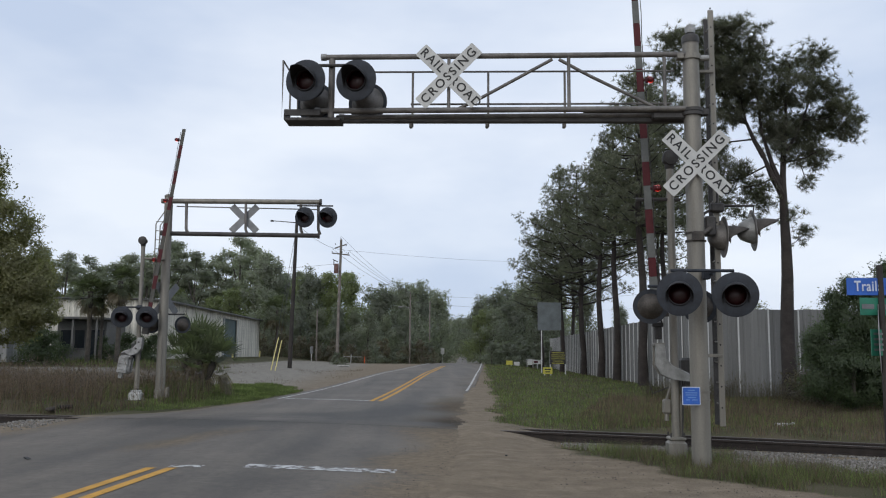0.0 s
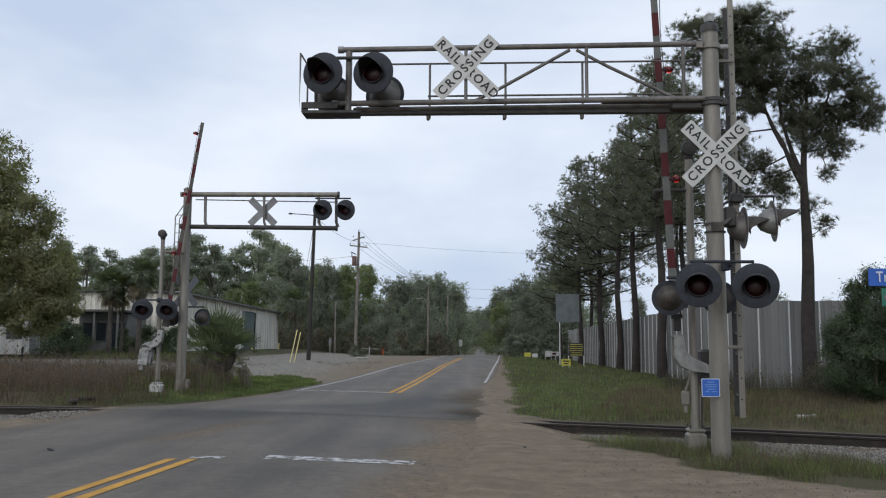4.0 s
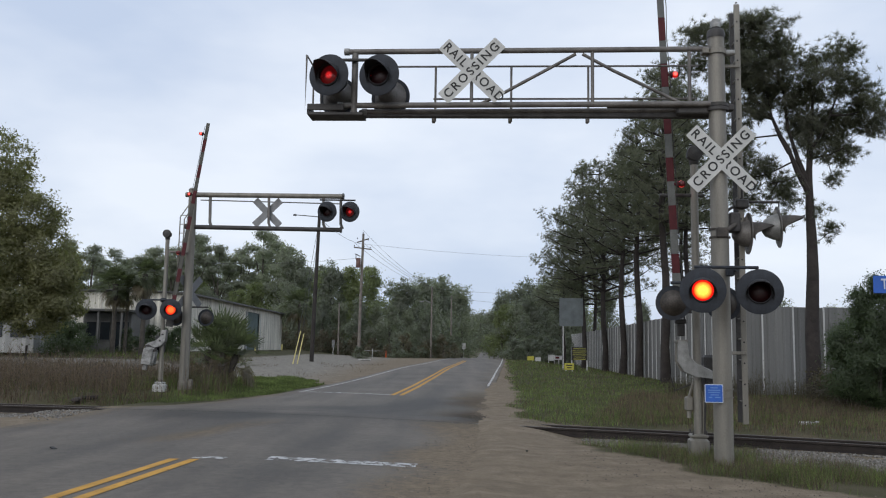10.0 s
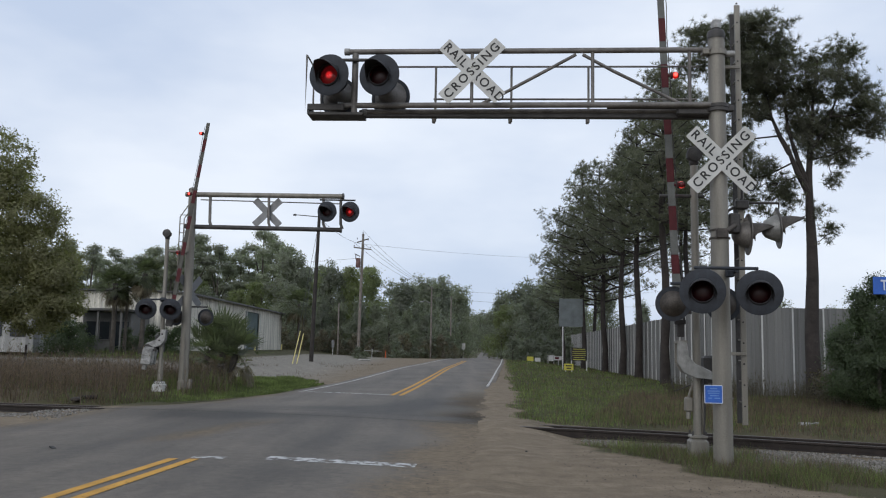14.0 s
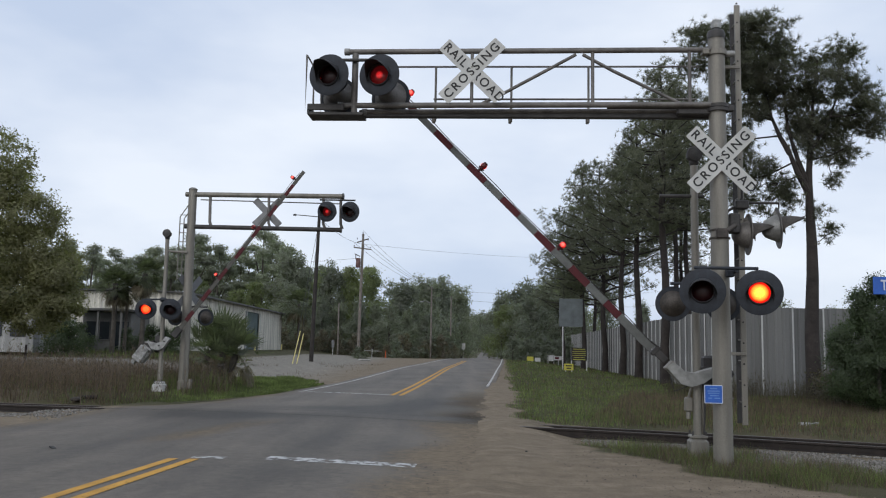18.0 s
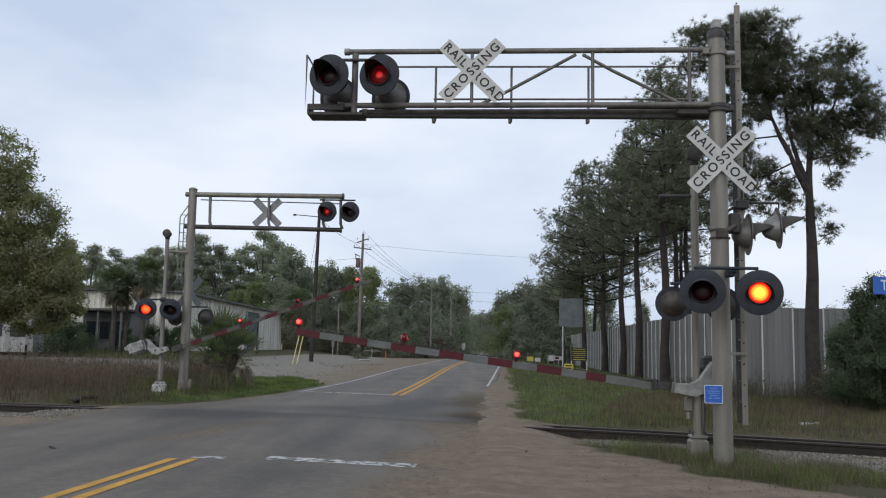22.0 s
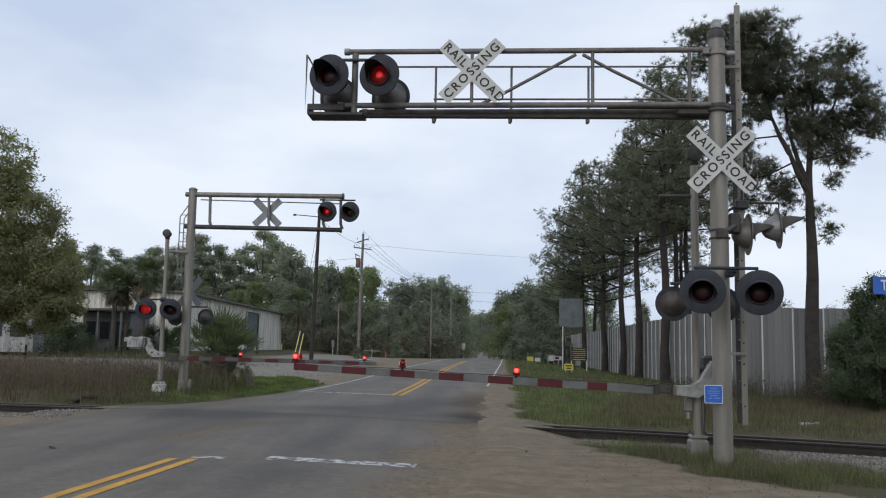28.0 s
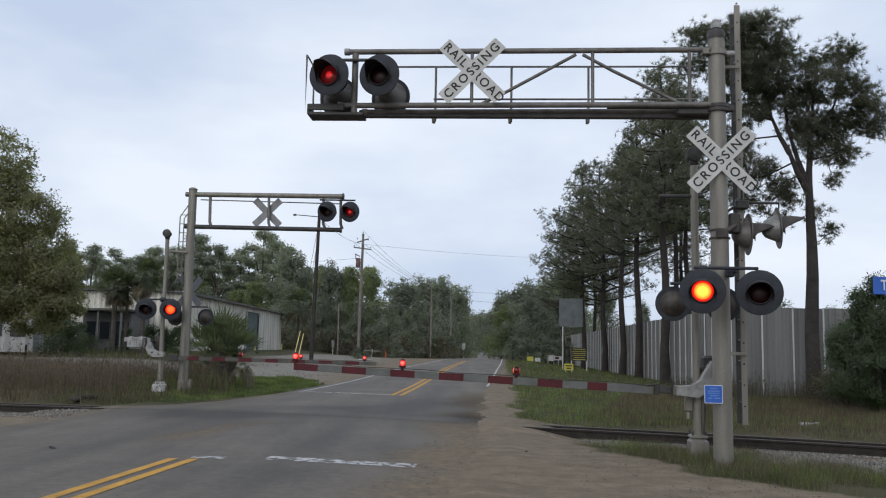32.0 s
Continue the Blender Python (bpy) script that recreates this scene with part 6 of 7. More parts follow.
tall_pine(11.5, 70.0, 16.6, 0.24, 19, 5.5, 2.8, 0.9, 0.0)
tall_pine(11.3, 80.0, 13.9, 0.2, 20, 5.0, 2.9, 0.9, 0.0)
tall_pine(13.7, 48.0, 16.4, 0.22, 18, 8.4, 2.7, 0.9, 0.2)
tall_pine(16.8, 60.0, 14.0, 0.24, 17, 6.5, 2.8, 0.7, 0.0)

# the big forked pine
# crown lobes: sideways, height and radius of each mass of needles
LB = []
lobe_turn = random.Random(8)
for px, pz, pr in ((-4.38, 13.8, 0.63), (-3.65, 14.0, 0.66), (-2.74, 13.8, 0.84), (-1.76, 13.7, 1.0), (-0.74, 13.4, 0.7), (-2.99, 12.42, 1.05), (-1.69, 12.33, 1.16), (-0.73, 11.57, 0.84),
                   (0.3, 13.1, 0.6), (1.16, 12.9, 0.64), (0.58, 11.93, 1.0), (1.57, 12.0, 0.5), (2.18, 11.7, 0.5), (2.66, 11.08, 0.3), (2.13, 10.85, 0.8), (2.45, 10.15, 0.44),
                   (1.25, 10.5, 0.95), (0.11, 10.48, 0.84), (1.58, 9.5, 0.58), (0.65, 9.25, 0.5), (0.96, 8.35, 0.3), (-2.15, 10.95, 0.75), (-2.02, 8.9, 0.75), (-2.43, 7.95, 0.68),
                   (-1.31, 8.15, 0.64), (-0.69, 7.6, 0.44), (-1.92, 7.05, 0.3), (-2.44, 9.65, 0.62), (-0.24, 9.7, 0.42), (-3.6, 11.0, 0.6), (-3.2, 9.9, 0.68), (-4.2, 12.7, 0.6)):
    LB.append(((px, lobe_turn.uniform(-0.9, 0.9) * min(1.0, pr * 1.2), pz - 0.12), (pr * 0.92, pr, pr * 0.8), 10 + 225 * pr ** 2.1))
    if pr > 0.75:
        LB.append(((px, 1.0 if lobe_turn.random() < 0.5 else -1.0, pz - 0.2), (pr * 0.8, pr * 0.8, pr * 0.7), 95 * pr ** 2))
for px, pz in ((0.36, 6.94), (0.72, 6.25), (-1.18, 6.55)):
    LB.append(((px, 0.0, pz), (0.2, 0.2, 0.14), 4))
LB = [(c, r, int(n)) for c, r, n in LB]
LM = [((0.03, 0, 7.7), (-0.68, 0, 9.25), 0.15), ((-0.66, 0, 9.2), (-1.3, 0, 10.56), 0.11), ((-1.28, 0, 10.5), (-2.5, 0, 12.2), 0.07), ((-1.28, 0, 10.5), (-3.6, 0.2, 11.6), 0.05), ((-1.3, 0, 10.5), (-1.6, 0.3, 13.2), 0.05),
      ((0.03, 0, 7.95), (-0.7, 0, 10.13), 0.11), ((-0.7, 0, 10.1), (-0.8, 0.2, 12.8), 0.06), ((0.06, 0, 8.4), (0.29, 0, 11.5), 0.10), ((0.28, 0, 11.4), (0.5, 0, 12.9), 0.05), ((0.1, 0, 9.3), (0.98, 0, 10.83), 0.07), ((0.9, 0, 10.7), (2.2, 0, 10.9), 0.04),
      ((0.9, 0, 10.7), (1.5, 0.2, 12.2), 0.04), ((0.15, 0, 9.0), (1.5, -0.1, 9.5), 0.04), ((0.7, 0, 9.2), (0.95, 0, 8.3), 0.02), ((-0.5, 0, 8.9), (-2.3, 0.1, 8.2), 0.035), ((-0.3, 0, 8.4), (-1.5, -0.1, 8.0), 0.03), ((-1.0, 0, 8.3), (-1.9, 0, 7.1), 0.02),
      ((0, 0, 6.6), (0.36, 0, 6.94), 0.016), ((0.02, 0, 5.7), (0.72, -0.1, 6.2), 0.018), ((0, 0, 6.9), (-1.18, 0, 6.5), 0.018), ((-1.0, 0, 9.9), (-3.2, 0, 9.9), 0.035)]
pine(13.78, 32.0, 10.4, 0.275, 21, LB, LM, "large forked pine with a broad dark crown", lean=(0.1, 0), spikes=(22, 0.22, 0.016))


def tree_meshes(name, seed, lobes, count, size, mat, trunk_r=0.22, trunk_top=0.6):
    """Meshes of a one-metre-high broadleaf tree, to be scaled by copies; count leaves in uneven lobes."""
    rs = np.random.default_rng(seed)
    pts, out = [], []
    total = sum(l[3] for l in lobes)
    for cx, cy, cz, wgt, rx, rz in lobes:
        n = int(count * wgt / total)
        fine = count > 80000
        k = max(6, n // (125 if fine else 16))
        sub = shell(rs, k, (cx, cy, cz), (rx, rx, rz), 0.7 if fine else 0.5)
        pick = rs.integers(0, k, n)
        near = sub[pick] + rs.normal(size=(n, 3)) * np.array([0.26, 0.26, 0.2]) * ((1.0 if size > 0.1 else 0.6) if fine else rx) * (rs.uniform(0.55, 1.05, (k, 1))[pick] if fine else 1.0)
        pts.append(near)
        out.append((near - np.array((cx, cy, cz))) / np.array((rx, rx, rz)) + np.array((0, 0, 0.35)))
    single = count > 50000 or size > 0.25
    out = np.concatenate(out)
    out /= np.linalg.norm(out, axis=1)[:, None] + 1e-6
    return leaves(rs, np.concatenate(pts), size, out, single, 1.5 if count > 80000 else 0.75), out if single else np.concatenate([out, out])


def broadleaf(name, h, seed, count, leaf, mat, label, lobes=None, spread=0.32, low=0.12, bark=None):
    """A whole tree at the origin, later copied; returns the thing."""
    r = random.Random(seed)
    if lobes is None:
        lobes = []
        for i in range(18):
            f = low + (0.96 - low) * (i + 0.5) / 18
            a = r.uniform(0, 6.28)
            wide = spread * (math.sin(min(1.0, f * 1.25 + 0.12) * 3.0) * 0.75 + 0.35)
            d = wide * r.uniform(0.25, 0.8)
            lobes.append((h * d * math.cos(a), h * d * math.sin(a), h * f, r.uniform(0.6, 1.3), h * wide * r.uniform(0.5, 0.8), h * 0.10 * r.uniform(0.8, 1.4)))
    t = thing(name, Matrix.Identity(4), label, "tree", "trees")
    g = Geo().path([(0, 0, -0.4), (0.05, 0, h * 0.3), (0.1, 0.05, h * 0.62)], [h * 0.02, h * 0.015, h * 0.008], 9)
    part("trunk", g, bark or M_BARKGREY, t, smooth=True)
    g = Geo()
    for l in lobes[::2]:
        a = Vector((0.03, 0, max(0.2, l[2] * 0.55)))
        b = Vector(l[:3])
        g.path([a, a.lerp(b, 0.5) + Vector((0, 0, 0.02 * h)), b], [h * 0.008, h * 0.005, h * 0.002], 6)
    part("limb", g, bark or M_BARKGREY, t)
    shape, out = tree_meshes(name, seed, lobes, count, leaf, mat)
    c = new("crown", tri_mesh("crown", shape, mat, out))
    c.parent = t
    return t


def ring_z(x, y):
    return land_z(x, y)


KINDS = [broadleaf("broadleaf_tree", 12, 31, 9500, 0.32, M_LEAF, "dull green broadleaf tree at the wood's edge"),
         broadleaf("broadleaf_tree", 12, 32, 9500, 0.32, M_LEAFDARK, "dark green broadleaf tree at the wood's edge", spread=0.28),
         broadleaf("broadleaf_tree", 12, 33, 9500, 0.31, M_LEAFLIGHT, "light green spring tree at the wood's edge", spread=0.30),
         broadleaf("broadleaf_tree", 12, 34, 5600, 0.255, M_LEAF, "thin-crowned pine standing above the wood",
                   lobes=[(r0 * math.cos(a0), r0 * math.sin(a0), z0, 1.0, w0, h0) for r0, a0, z0, w0, h0 in
                          ((0.2, 0, 11.4, 0.8, 0.5), (1.1, 2, 10.6, 0.9, 0.4), (1.2, 4.4, 10.2, 0.9, 0.4), (0.9, 0.4, 9.6, 0.9, 0.35), (1.7, 1.3, 9.0, 0.9, 0.35), (1.6, 5.2, 8.8, 0.9, 0.35),
                           (1.5, 3.2, 8.2, 0.9, 0.35), (1.9, 2.4, 7.5, 0.8, 0.3), (1.2, 0.2, 7.0, 0.8, 0.3), (1.7, 4.6, 6.4, 0.8, 0.3), (1.0, 1.8, 5.2, 0.7, 0.3))])]
SHRUB = broadleaf("shrub", 4, 41, 2400, 0.27, M_LEAFDARK, "dark shrub at the wood's edge", spread=0.5, low=0.02)
BRUSH = broadleaf("shrub", 4, 42, 1500, 0.26, M_BRUSH, "brown leafless brush at the wood's edge", spread=0.5, low=0.02)
for k, ob in enumerate(KINDS + [SHRUB, BRUSH]):
    ob.matrix_basis = pose(-60 + 9 * k, 150, 0.7)


def plant(kind, x, y, h, turn, full):
    s = h / full
    c = copy_thing(kind, pose(x, y, ring_z(x, y) - 0.1, 0, 0, turn))
    c.scale = (s, s, s)
    return c


# skyline: bearing (sideways over forward) and the rise of the tree tops over the eye
SKY_LEFT = [(-0.60, 0.10), (-0.44, 0.105), (-0.40, 0.092), (-0.30, 0.10), (-0.285, 0.118), (-0.25, 0.098), (-0.215, 0.115), (-0.19, 0.122), (-0.165, 0.09), (-0.13, 0.092), (-0.085, 0.086), (-0.05, 0.076), (-0.03, 0.074), (-0.002, 0.074), (0.02, 0.068), (0.03, 0.05)]
SKY_RIGHT = [(0.062, 0.055), (0.068, 0.068), (0.10, 0.082), (0.14, 0.088), (0.20, 0.08), (0.30, 0.055), (0.6, 0.05)]
rt = random.Random(77)


def wood(sky, b0, b1, y0, y1, step, share, kinds):
    b = b0
    while b < b1:
        y = rt.uniform(y0, y1)
        x = b * y
        h = (1.6 + lerp_table(sky, b) * y * 1.08) * share * rt.uniform(0.9, 1.04) - ring_z(x, y)
        if h > 2.0:
            plant(KINDS[rt.choice(kinds)], x, y, h, rt.uniform(0, 360), 12)
        b += step * rt.uniform(0.8, 1.25)


wood(SKY_LEFT, -0.44, -0.15, 128, 150, 0.024, 1.06, (3,))
wood(SKY_LEFT, -0.44, -0.14, 150, 165, 0.030, 1.04, (3,))
wood(SKY_LEFT, -0.44, -0.14, 150, 165, 0.026, 0.72, (0, 2))
wood(SKY_LEFT, -0.46, -0.19, 118, 126, 0.025, 0.62, (0, 1, 2))
wood(SKY_LEFT, -0.66, -0.44, 95, 125, 0.028, 0.95, (0, 1, 2))
wood(SKY_LEFT, -0.18, 0.006, 114, 130, 0.017, 0.98, (0, 1, 1, 2))
wood(SKY_LEFT, -0.18, -0.012, 107, 113, 0.020, 0.62, (0, 1, 1))
wood(SKY_LEFT, -0.03, 0.026, 150, 180, 0.013, 0.98, (0, 1, 0))
wood(SKY_RIGHT, 0.070, 0.15, 118, 140, 0.014, 0.98, (2, 0, 1))
wood(SKY_RIGHT, 0.085, 0.17, 104, 112, 0.016, 0.78, (1, 1, 0))
wood(SKY_RIGHT, 0.15, 0.62, 110, 150, 0.040, 0.8, (0, 1))
for k in range(9):
    y = rt.uniform(300, 340)
    b = 0.022 + 0.052 * k / 8
    plant(KINDS[(0, 1)[k % 2]], b * y, y, rt.uniform(12.5, 15.5) + (3 if k < 2 or k > 6 else -1.5), rt.uniform(0, 360), 12)
for x, y, top in ((13.4, 300.0, 14.4), (9.2, 305.0, 10.2), (17.8, 302.0, 10.6), (11.3, 310.0, 11.6), (15.6, 296.0, 11.8)):
    plant(KINDS[1], x, y, top - ring_z(x, y), rt.uniform(0, 360), 12)
for x, y, h in ((7.75, 111.0, 6.3), (8.6, 113.0, 7.0)):
    plant(KINDS[2], x, y, h, rt.uniform(0, 360), 12)
for k in range(44):
    b = -0.27 + 0.285 * k / 43
    y = rt.uniform(101, 106)
    if b < -0.19:
        y = rt.uniform(108, 116)
    plant(SHRUB if k % 3 == 0 else BRUSH, b * y, y, rt.uniform(1.4, 3.0), rt.uniform(0, 360), 4)
for k in range(8):
    b = -0.57 + 0.016 * k
    y = rt.uniform(70, 82)
    plant(SHRUB, b * y, y, rt.uniform(4.0, 6.0), rt.uniform(0, 360), 4)
for k in range(14):
    b = 0.083 + 0.075 * k / 13
    y = rt.uniform(97, 103)
    plant(SHRUB, b * y, y, rt.uniform(1.6, 3.6), rt.uniform(0, 360), 4)

for k in range(10):
    y = rt.uniform(330, 350)
    plant(SHRUB, (0.022 + 0.005 * k) * y, y, rt.uniform(5.5, 8.0), rt.uniform(0, 360), 4)
for x, y, h in ((-8.2, 85.5, 1.3), (-7.4, 86.0, 0.8)):
    plant(SHRUB, x, y, h, rt.uniform(0, 360), 4)
for x, y, h in ((23.6, 60.0, 5.2), (28.0, 61.0, 4.9), (30.5, 58.0, 4.4)):
    plant(KINDS[0], x, y, h, rt.uniform(0, 360), 12)

# the broad tree at the west edge
near_tree = broadleaf("broadleaf_tree", 11.5, 51, 105000, 0.13, M_OLIVE, "broad olive-green tree with small leaves",
                      lobes=[(0.3, 0, 9.6, 1.0, 1.7, 1.3), (-2.2, 0, 8.6, 1.4, 2.2, 1.8), (1.9, 0, 6.9, 1.1, 1.6, 1.2), (2.5, 0.3, 5.4, 1.2, 1.6, 1.2), (-1.0, 0.5, 6.5, 1.4, 2.3, 1.9), (0.6, -0.6, 5.0, 1.2, 2.0, 1.5),
                             (-3.6, 0, 5.4, 1.5, 2.4, 2.2), (2.0, 0.2, 3.6, 1.0, 1.6, 1.1), (-0.5, -0.4, 3.0, 1.0, 2.2, 1.3), (3.3, 0, 4.3, 0.6, 1.0, 0.7), (1.0, 0, 8.2, 0.8, 1.2, 1.0), (3.4, 0, 4.4, 0.8, 1.2, 0.9), (3.5, 0.2, 3.2, 0.8, 1.1, 0.8), (2.6, 0, 2.4, 0.6, 1.0, 0.7)])
near_tree.matrix_basis = pose(-20.6, 38.0, 0.15)

# shrubs in front of the buildings
DARKSHRUB = broadleaf("shrub", 4, 43, 3600, 0.2, M_CEDAR, "dense dark green shrub before the buildings", spread=0.5, low=0.02)
DARKSHRUB.matrix_basis = pose(-33.0, 46.5, land_z(-33.0, 46.5))
DARKSHRUB.scale = (0.55, 0.55, 0.55)
for x, y, h in ((-24.2, 55.0, 1.8), (-22.9, 54.5, 2.0), (-20.4, 56.0, 1.7), (-19.2, 57.0, 1.9), (-26.0, 56.0, 1.8), (-18.2, 58.5, 1.7), (-22.2, 50.5, 2.3), (-21.6, 50.0, 1.9), (-17.2, 56.5, 1.9), (-17.9, 56.0, 1.8)):
    plant(DARKSHRUB, x, y, h, rt.uniform(0, 360), 4)

# cedar scrub beside the track
cedar = broadleaf("cedar_bush", 3.9, 61, 86000, 0.062, M_CEDAR, "dense dark green cedar bush beside the fence",
                  lobes=[(0, 0, 2.8, 1.0, 0.55, 0.75), (-0.5, 0, 2.0, 1.2, 0.75, 0.8), (0.6, 0, 2.1, 1.2, 0.8, 0.8), (0.05, 0, 3.7, 0.3, 0.22, 0.3), (-0.45, 0, 3.1, 0.4, 0.25, 0.5), (0.75, 0.1, 3.1, 0.5, 0.28, 0.5), (-1.1, 0, 2.1, 0.4, 0.25, 0.5), (1.4, 0, 2.3, 0.5, 0.3, 0.5), (0, -0.2, 1.2, 1.5, 1.25, 0.9), (-0.9, 0, 1.2, 0.8, 0.7, 0.8), (0.4, 0, 3.5, 0.4, 0.35, 0.4), (1.3, 0, 1.3, 1.2, 1.1, 1.0)])
tagged(cedar, category="bush")
cedar.matrix_basis = pose(12.2, 24.2, -0.05)
cedar.scale = (0.92, 0.92, 0.97)
plant(cedar, 13.9, 25.0, 4.4, 70, 3.9)
scrub = broadleaf("scrub_bush", 1.6, 62, 4200, 0.09, M_SCRUB, "brown tangled scrub at the foot of the fence", spread=0.6, low=0.02)
tagged(scrub, category="bush")
scrub.matrix_basis = pose(13.3, 28.8, -0.1)
for x, y, h, a in ((13.6, 28.0, 1.7, 100), (14.4, 30.0, 2.0, 80), (13.4, 26.4, 1.3, 190), (12.6, 27.2, 1.2, 260)):
    plant(scrub, x, y, h, a, 1.6)


def fan_palm(name, x, y, heads, reach, fronds, seed, label, dead=6, trunk_r=0.13, low=-50, fan=0.62, droop=0.3, blade_w=0.055):
    """A fan palm; heads: (sideways, forward, height) of each rosette, on a trunk of its own."""
    rs = random.Random(seed)
    t = thing(name, pose(x, y, land_z(x, y)), label, "palm", "palms")
    live, brown = [], []
    for hx, hy, hz in heads:
        part("trunk", Geo().path([(hx * 0.4, hy * 0.4, -0.2), (hx * 0.6 + 0.04, hy * 0.6, hz * 0.5), (hx, hy, hz)], [trunk_r * 1.25, trunk_r, trunk_r * 1.2], 10), M_BARKGREY, t, smooth=True)
        for i in range(fronds + dead):
            old = i >= fronds
            a = i * 2.4 + rs.uniform(-0.5, 0.5)
            el = radians(rs.uniform(-80, -35) if old else low + (86 - low) * ((i + rs.random()) / fronds) ** 0.85)
            d = Vector((math.cos(a) * math.cos(el), math.sin(a) * math.cos(el), math.sin(el)))
            stem = reach * rs.uniform(0.40, 0.62)
            p0 = Vector((hx, hy, hz - (rs.uniform(0.0, 0.45) if old else 0.0)))
            p1 = p0 + d * stem - Vector((0, 0, 0.10 * stem))
            side = d.cross(Vector((0, 0, 1))).normalized()
            upv = side.cross(d).normalized()
            tri = brown if old else live
            tri.append([p0 - side * 0.016, p0 + side * 0.016, p1])
            roll = rs.uniform(-0.35, 0.35)
            side, upv = side * math.cos(roll) + upv * math.sin(roll), upv * math.cos(roll) - side * math.sin(roll)
            n = 15
            for j in range(n):
                f = radians(-92 + 184 * j / (n - 1))
                e = (d * math.cos(f) + side * math.sin(f) + upv * 0.22 * abs(math.sin(f))).normalized()
                ln = reach * fan * (1.0 - 0.30 * abs(f) / 1.6) * rs.uniform(0.85, 1.12) * (0.8 if old else 1.0)
                q = p1 + e * ln * 0.55 - Vector((0, 0, ln * droop * 0.12))
                tip = p1 + e * ln - Vector((0, 0, ln * (0.6 if old else droop * rs.uniform(0.6, 1.4))))
                s = e.cross(upv).normalized() * ln * blade_w
                tri += [[p1, q - s, q + s], [q - s, tip, q + s]]
    for nm, tri, mat in (("fronds", live, M_PALM), ("dead_fronds", brown, M_PALMDEAD)):
        if tri:
            ob = new(nm, tri_mesh(nm, np.array([[list(p) for p in tr] for tr in tri]), mat))
            ob.parent = t
            tagged(ob, "drooping brown dead fronds" if nm == "dead_fronds" else "")
    return t


fan_palm("cabbage_palm", -19.8, 52.0, [(0, 0, 4.3)], 1.22, 46, 1, "cabbage palm with a round head before the warehouse", 12)
fan_palm("cabbage_palm", -19.35, 52.8, [(0, 0, 4.15)], 1.08, 40, 3, "slim cabbage palm before the warehouse", 10, trunk_r=0.09)
fan_palm("cabbage_palm", -18.05, 52.0, [(0, 0, 4.95)], 1.25, 48, 2, "cabbage palm with a round head before the warehouse", 14)
fan_palm("cabbage_palm", -16.1, 97.0, [(0, 0, 5.2)], 2.2, 46, 4, "cabbage palm at the wood's edge", 12)
fan_palm("palmetto", -7.9, 31.0, [(0.05, 0.1, 1.65), (-0.5, 0.0, 1.15), (0.55, 0.1, 1.1), (0.15, -0.4, 0.75)], 1.25, 13, 5, "bushy palmetto with green fronds and a brown skirt", 9, 0.11, 0, 0.66, 0.05, 0.05)


def blades(name, seed, count, pick, height, width, mat, label, category, lean=0.35, clump=0.0):
    """Loose upright blades of grass or weed, as one object; pick(rs) gives a place or None."""
    r = random.Random(seed)
    out = []
    tries = 0
    while len(out) < count and tries < count * 6:
        tries += 1
        p = pick(r)
        if p is None:
            continue
        x, y = p
        if clump and noise.noise((x * 0.9, y * 0.9, seed + 0.5)) < clump * (r.random() - 0.6):
            continue
        z = land_z(x, y) - 0.02
        far = max(1.0, math.hypot(x, y) / 22.0)
        a = r.uniform(0, 6.28)
        h = r.uniform(*height) * (1 - 0.62 * smooth(30, 38, y) * (height[1] > 0.5)) * (0.7 + 0.6 * abs(noise.noise((x * 0.5, y * 0.5, seed))))
        w = width * far * r.uniform(0.7, 1.3)
        b = r.uniform(0, 6.28)
        ox, oy = lean * h * math.cos(b) * r.random(), lean * h * math.sin(b) * r.random()
        cx, cy = w * math.cos(a) / 2, w * math.sin(a) / 2
        out.append([[x - cx, y - cy, z], [x + cx, y + cy, z], [x + ox, y + oy, z + h]])
    ob = new(name, tri_mesh(name, np.array(out), mat))
    return tagged(ob, label, category, kind="stuff")


def stalks(name, seed, count, pick, height, mat, label):
    """Dry branching weed stalks with ragged seed heads, as one object."""
    r = random.Random(seed)
    out = []
    made = 0
    while made < count:
        p = pick(r)
        if p is None or noise.noise((p[0] * 0.8, p[1] * 0.8, seed + 0.5)) < 0.7 * (r.random() - 0.65):
            continue
        made += 1
        x, y = p
        base = Vector((x, y, land_z(x, y) - 0.02))
        h = r.uniform(*height) * (0.75 + 0.5 * abs(noise.noise((x * 0.4, y * 0.4, seed)))) * (1 - 0.35 * smooth(30, 38, y))
        h *= 1.45 if r.random() < 0.1 else 1.0
        w = 0.011 * max(1.0, y / 24)
        top = base + Vector((r.gauss(0, 0.13) * h, r.gauss(0, 0.13) * h, h))
        a = r.uniform(0, 6.28)
        wide = Vector((math.cos(a), math.sin(a), 0)) * w / 2
        out.append([base - wide, base + wide, top])
        for k in range(7):
            q = base.lerp(top, r.uniform(0.3, 0.97))
            a = r.uniform(0, 6.28)
            d = Vector((math.cos(a), math.sin(a), r.uniform(0.3, 1.6))).normalized() * h * r.uniform(0.07, 0.2)
            wide = Vector((0, 0, 1)).cross(d).normalized() * w * r.uniform(0.35, 0.9)
            out.append([q - wide, q + wide, q + d])
    ob = new(name, tri_mesh(name, np.array([[list(v) for v in tr] for tr in out]), mat))
    return tagged(ob, label, "weeds", kind="stuff")


def on_right_verge(r):
    y = 19.5 / (1 - r.random() * 0.80)
    x = r.uniform(1.5, 15.5)
    edge = 11.2 + (y - 34) * 0.0586 if y > 33.5 else 16
    if y > 96 or x > edge or sand_at(x, y) > 0.45 + 0.3 * r.random() or track_side(x, y) < 2.0:
        return None
    return x, y


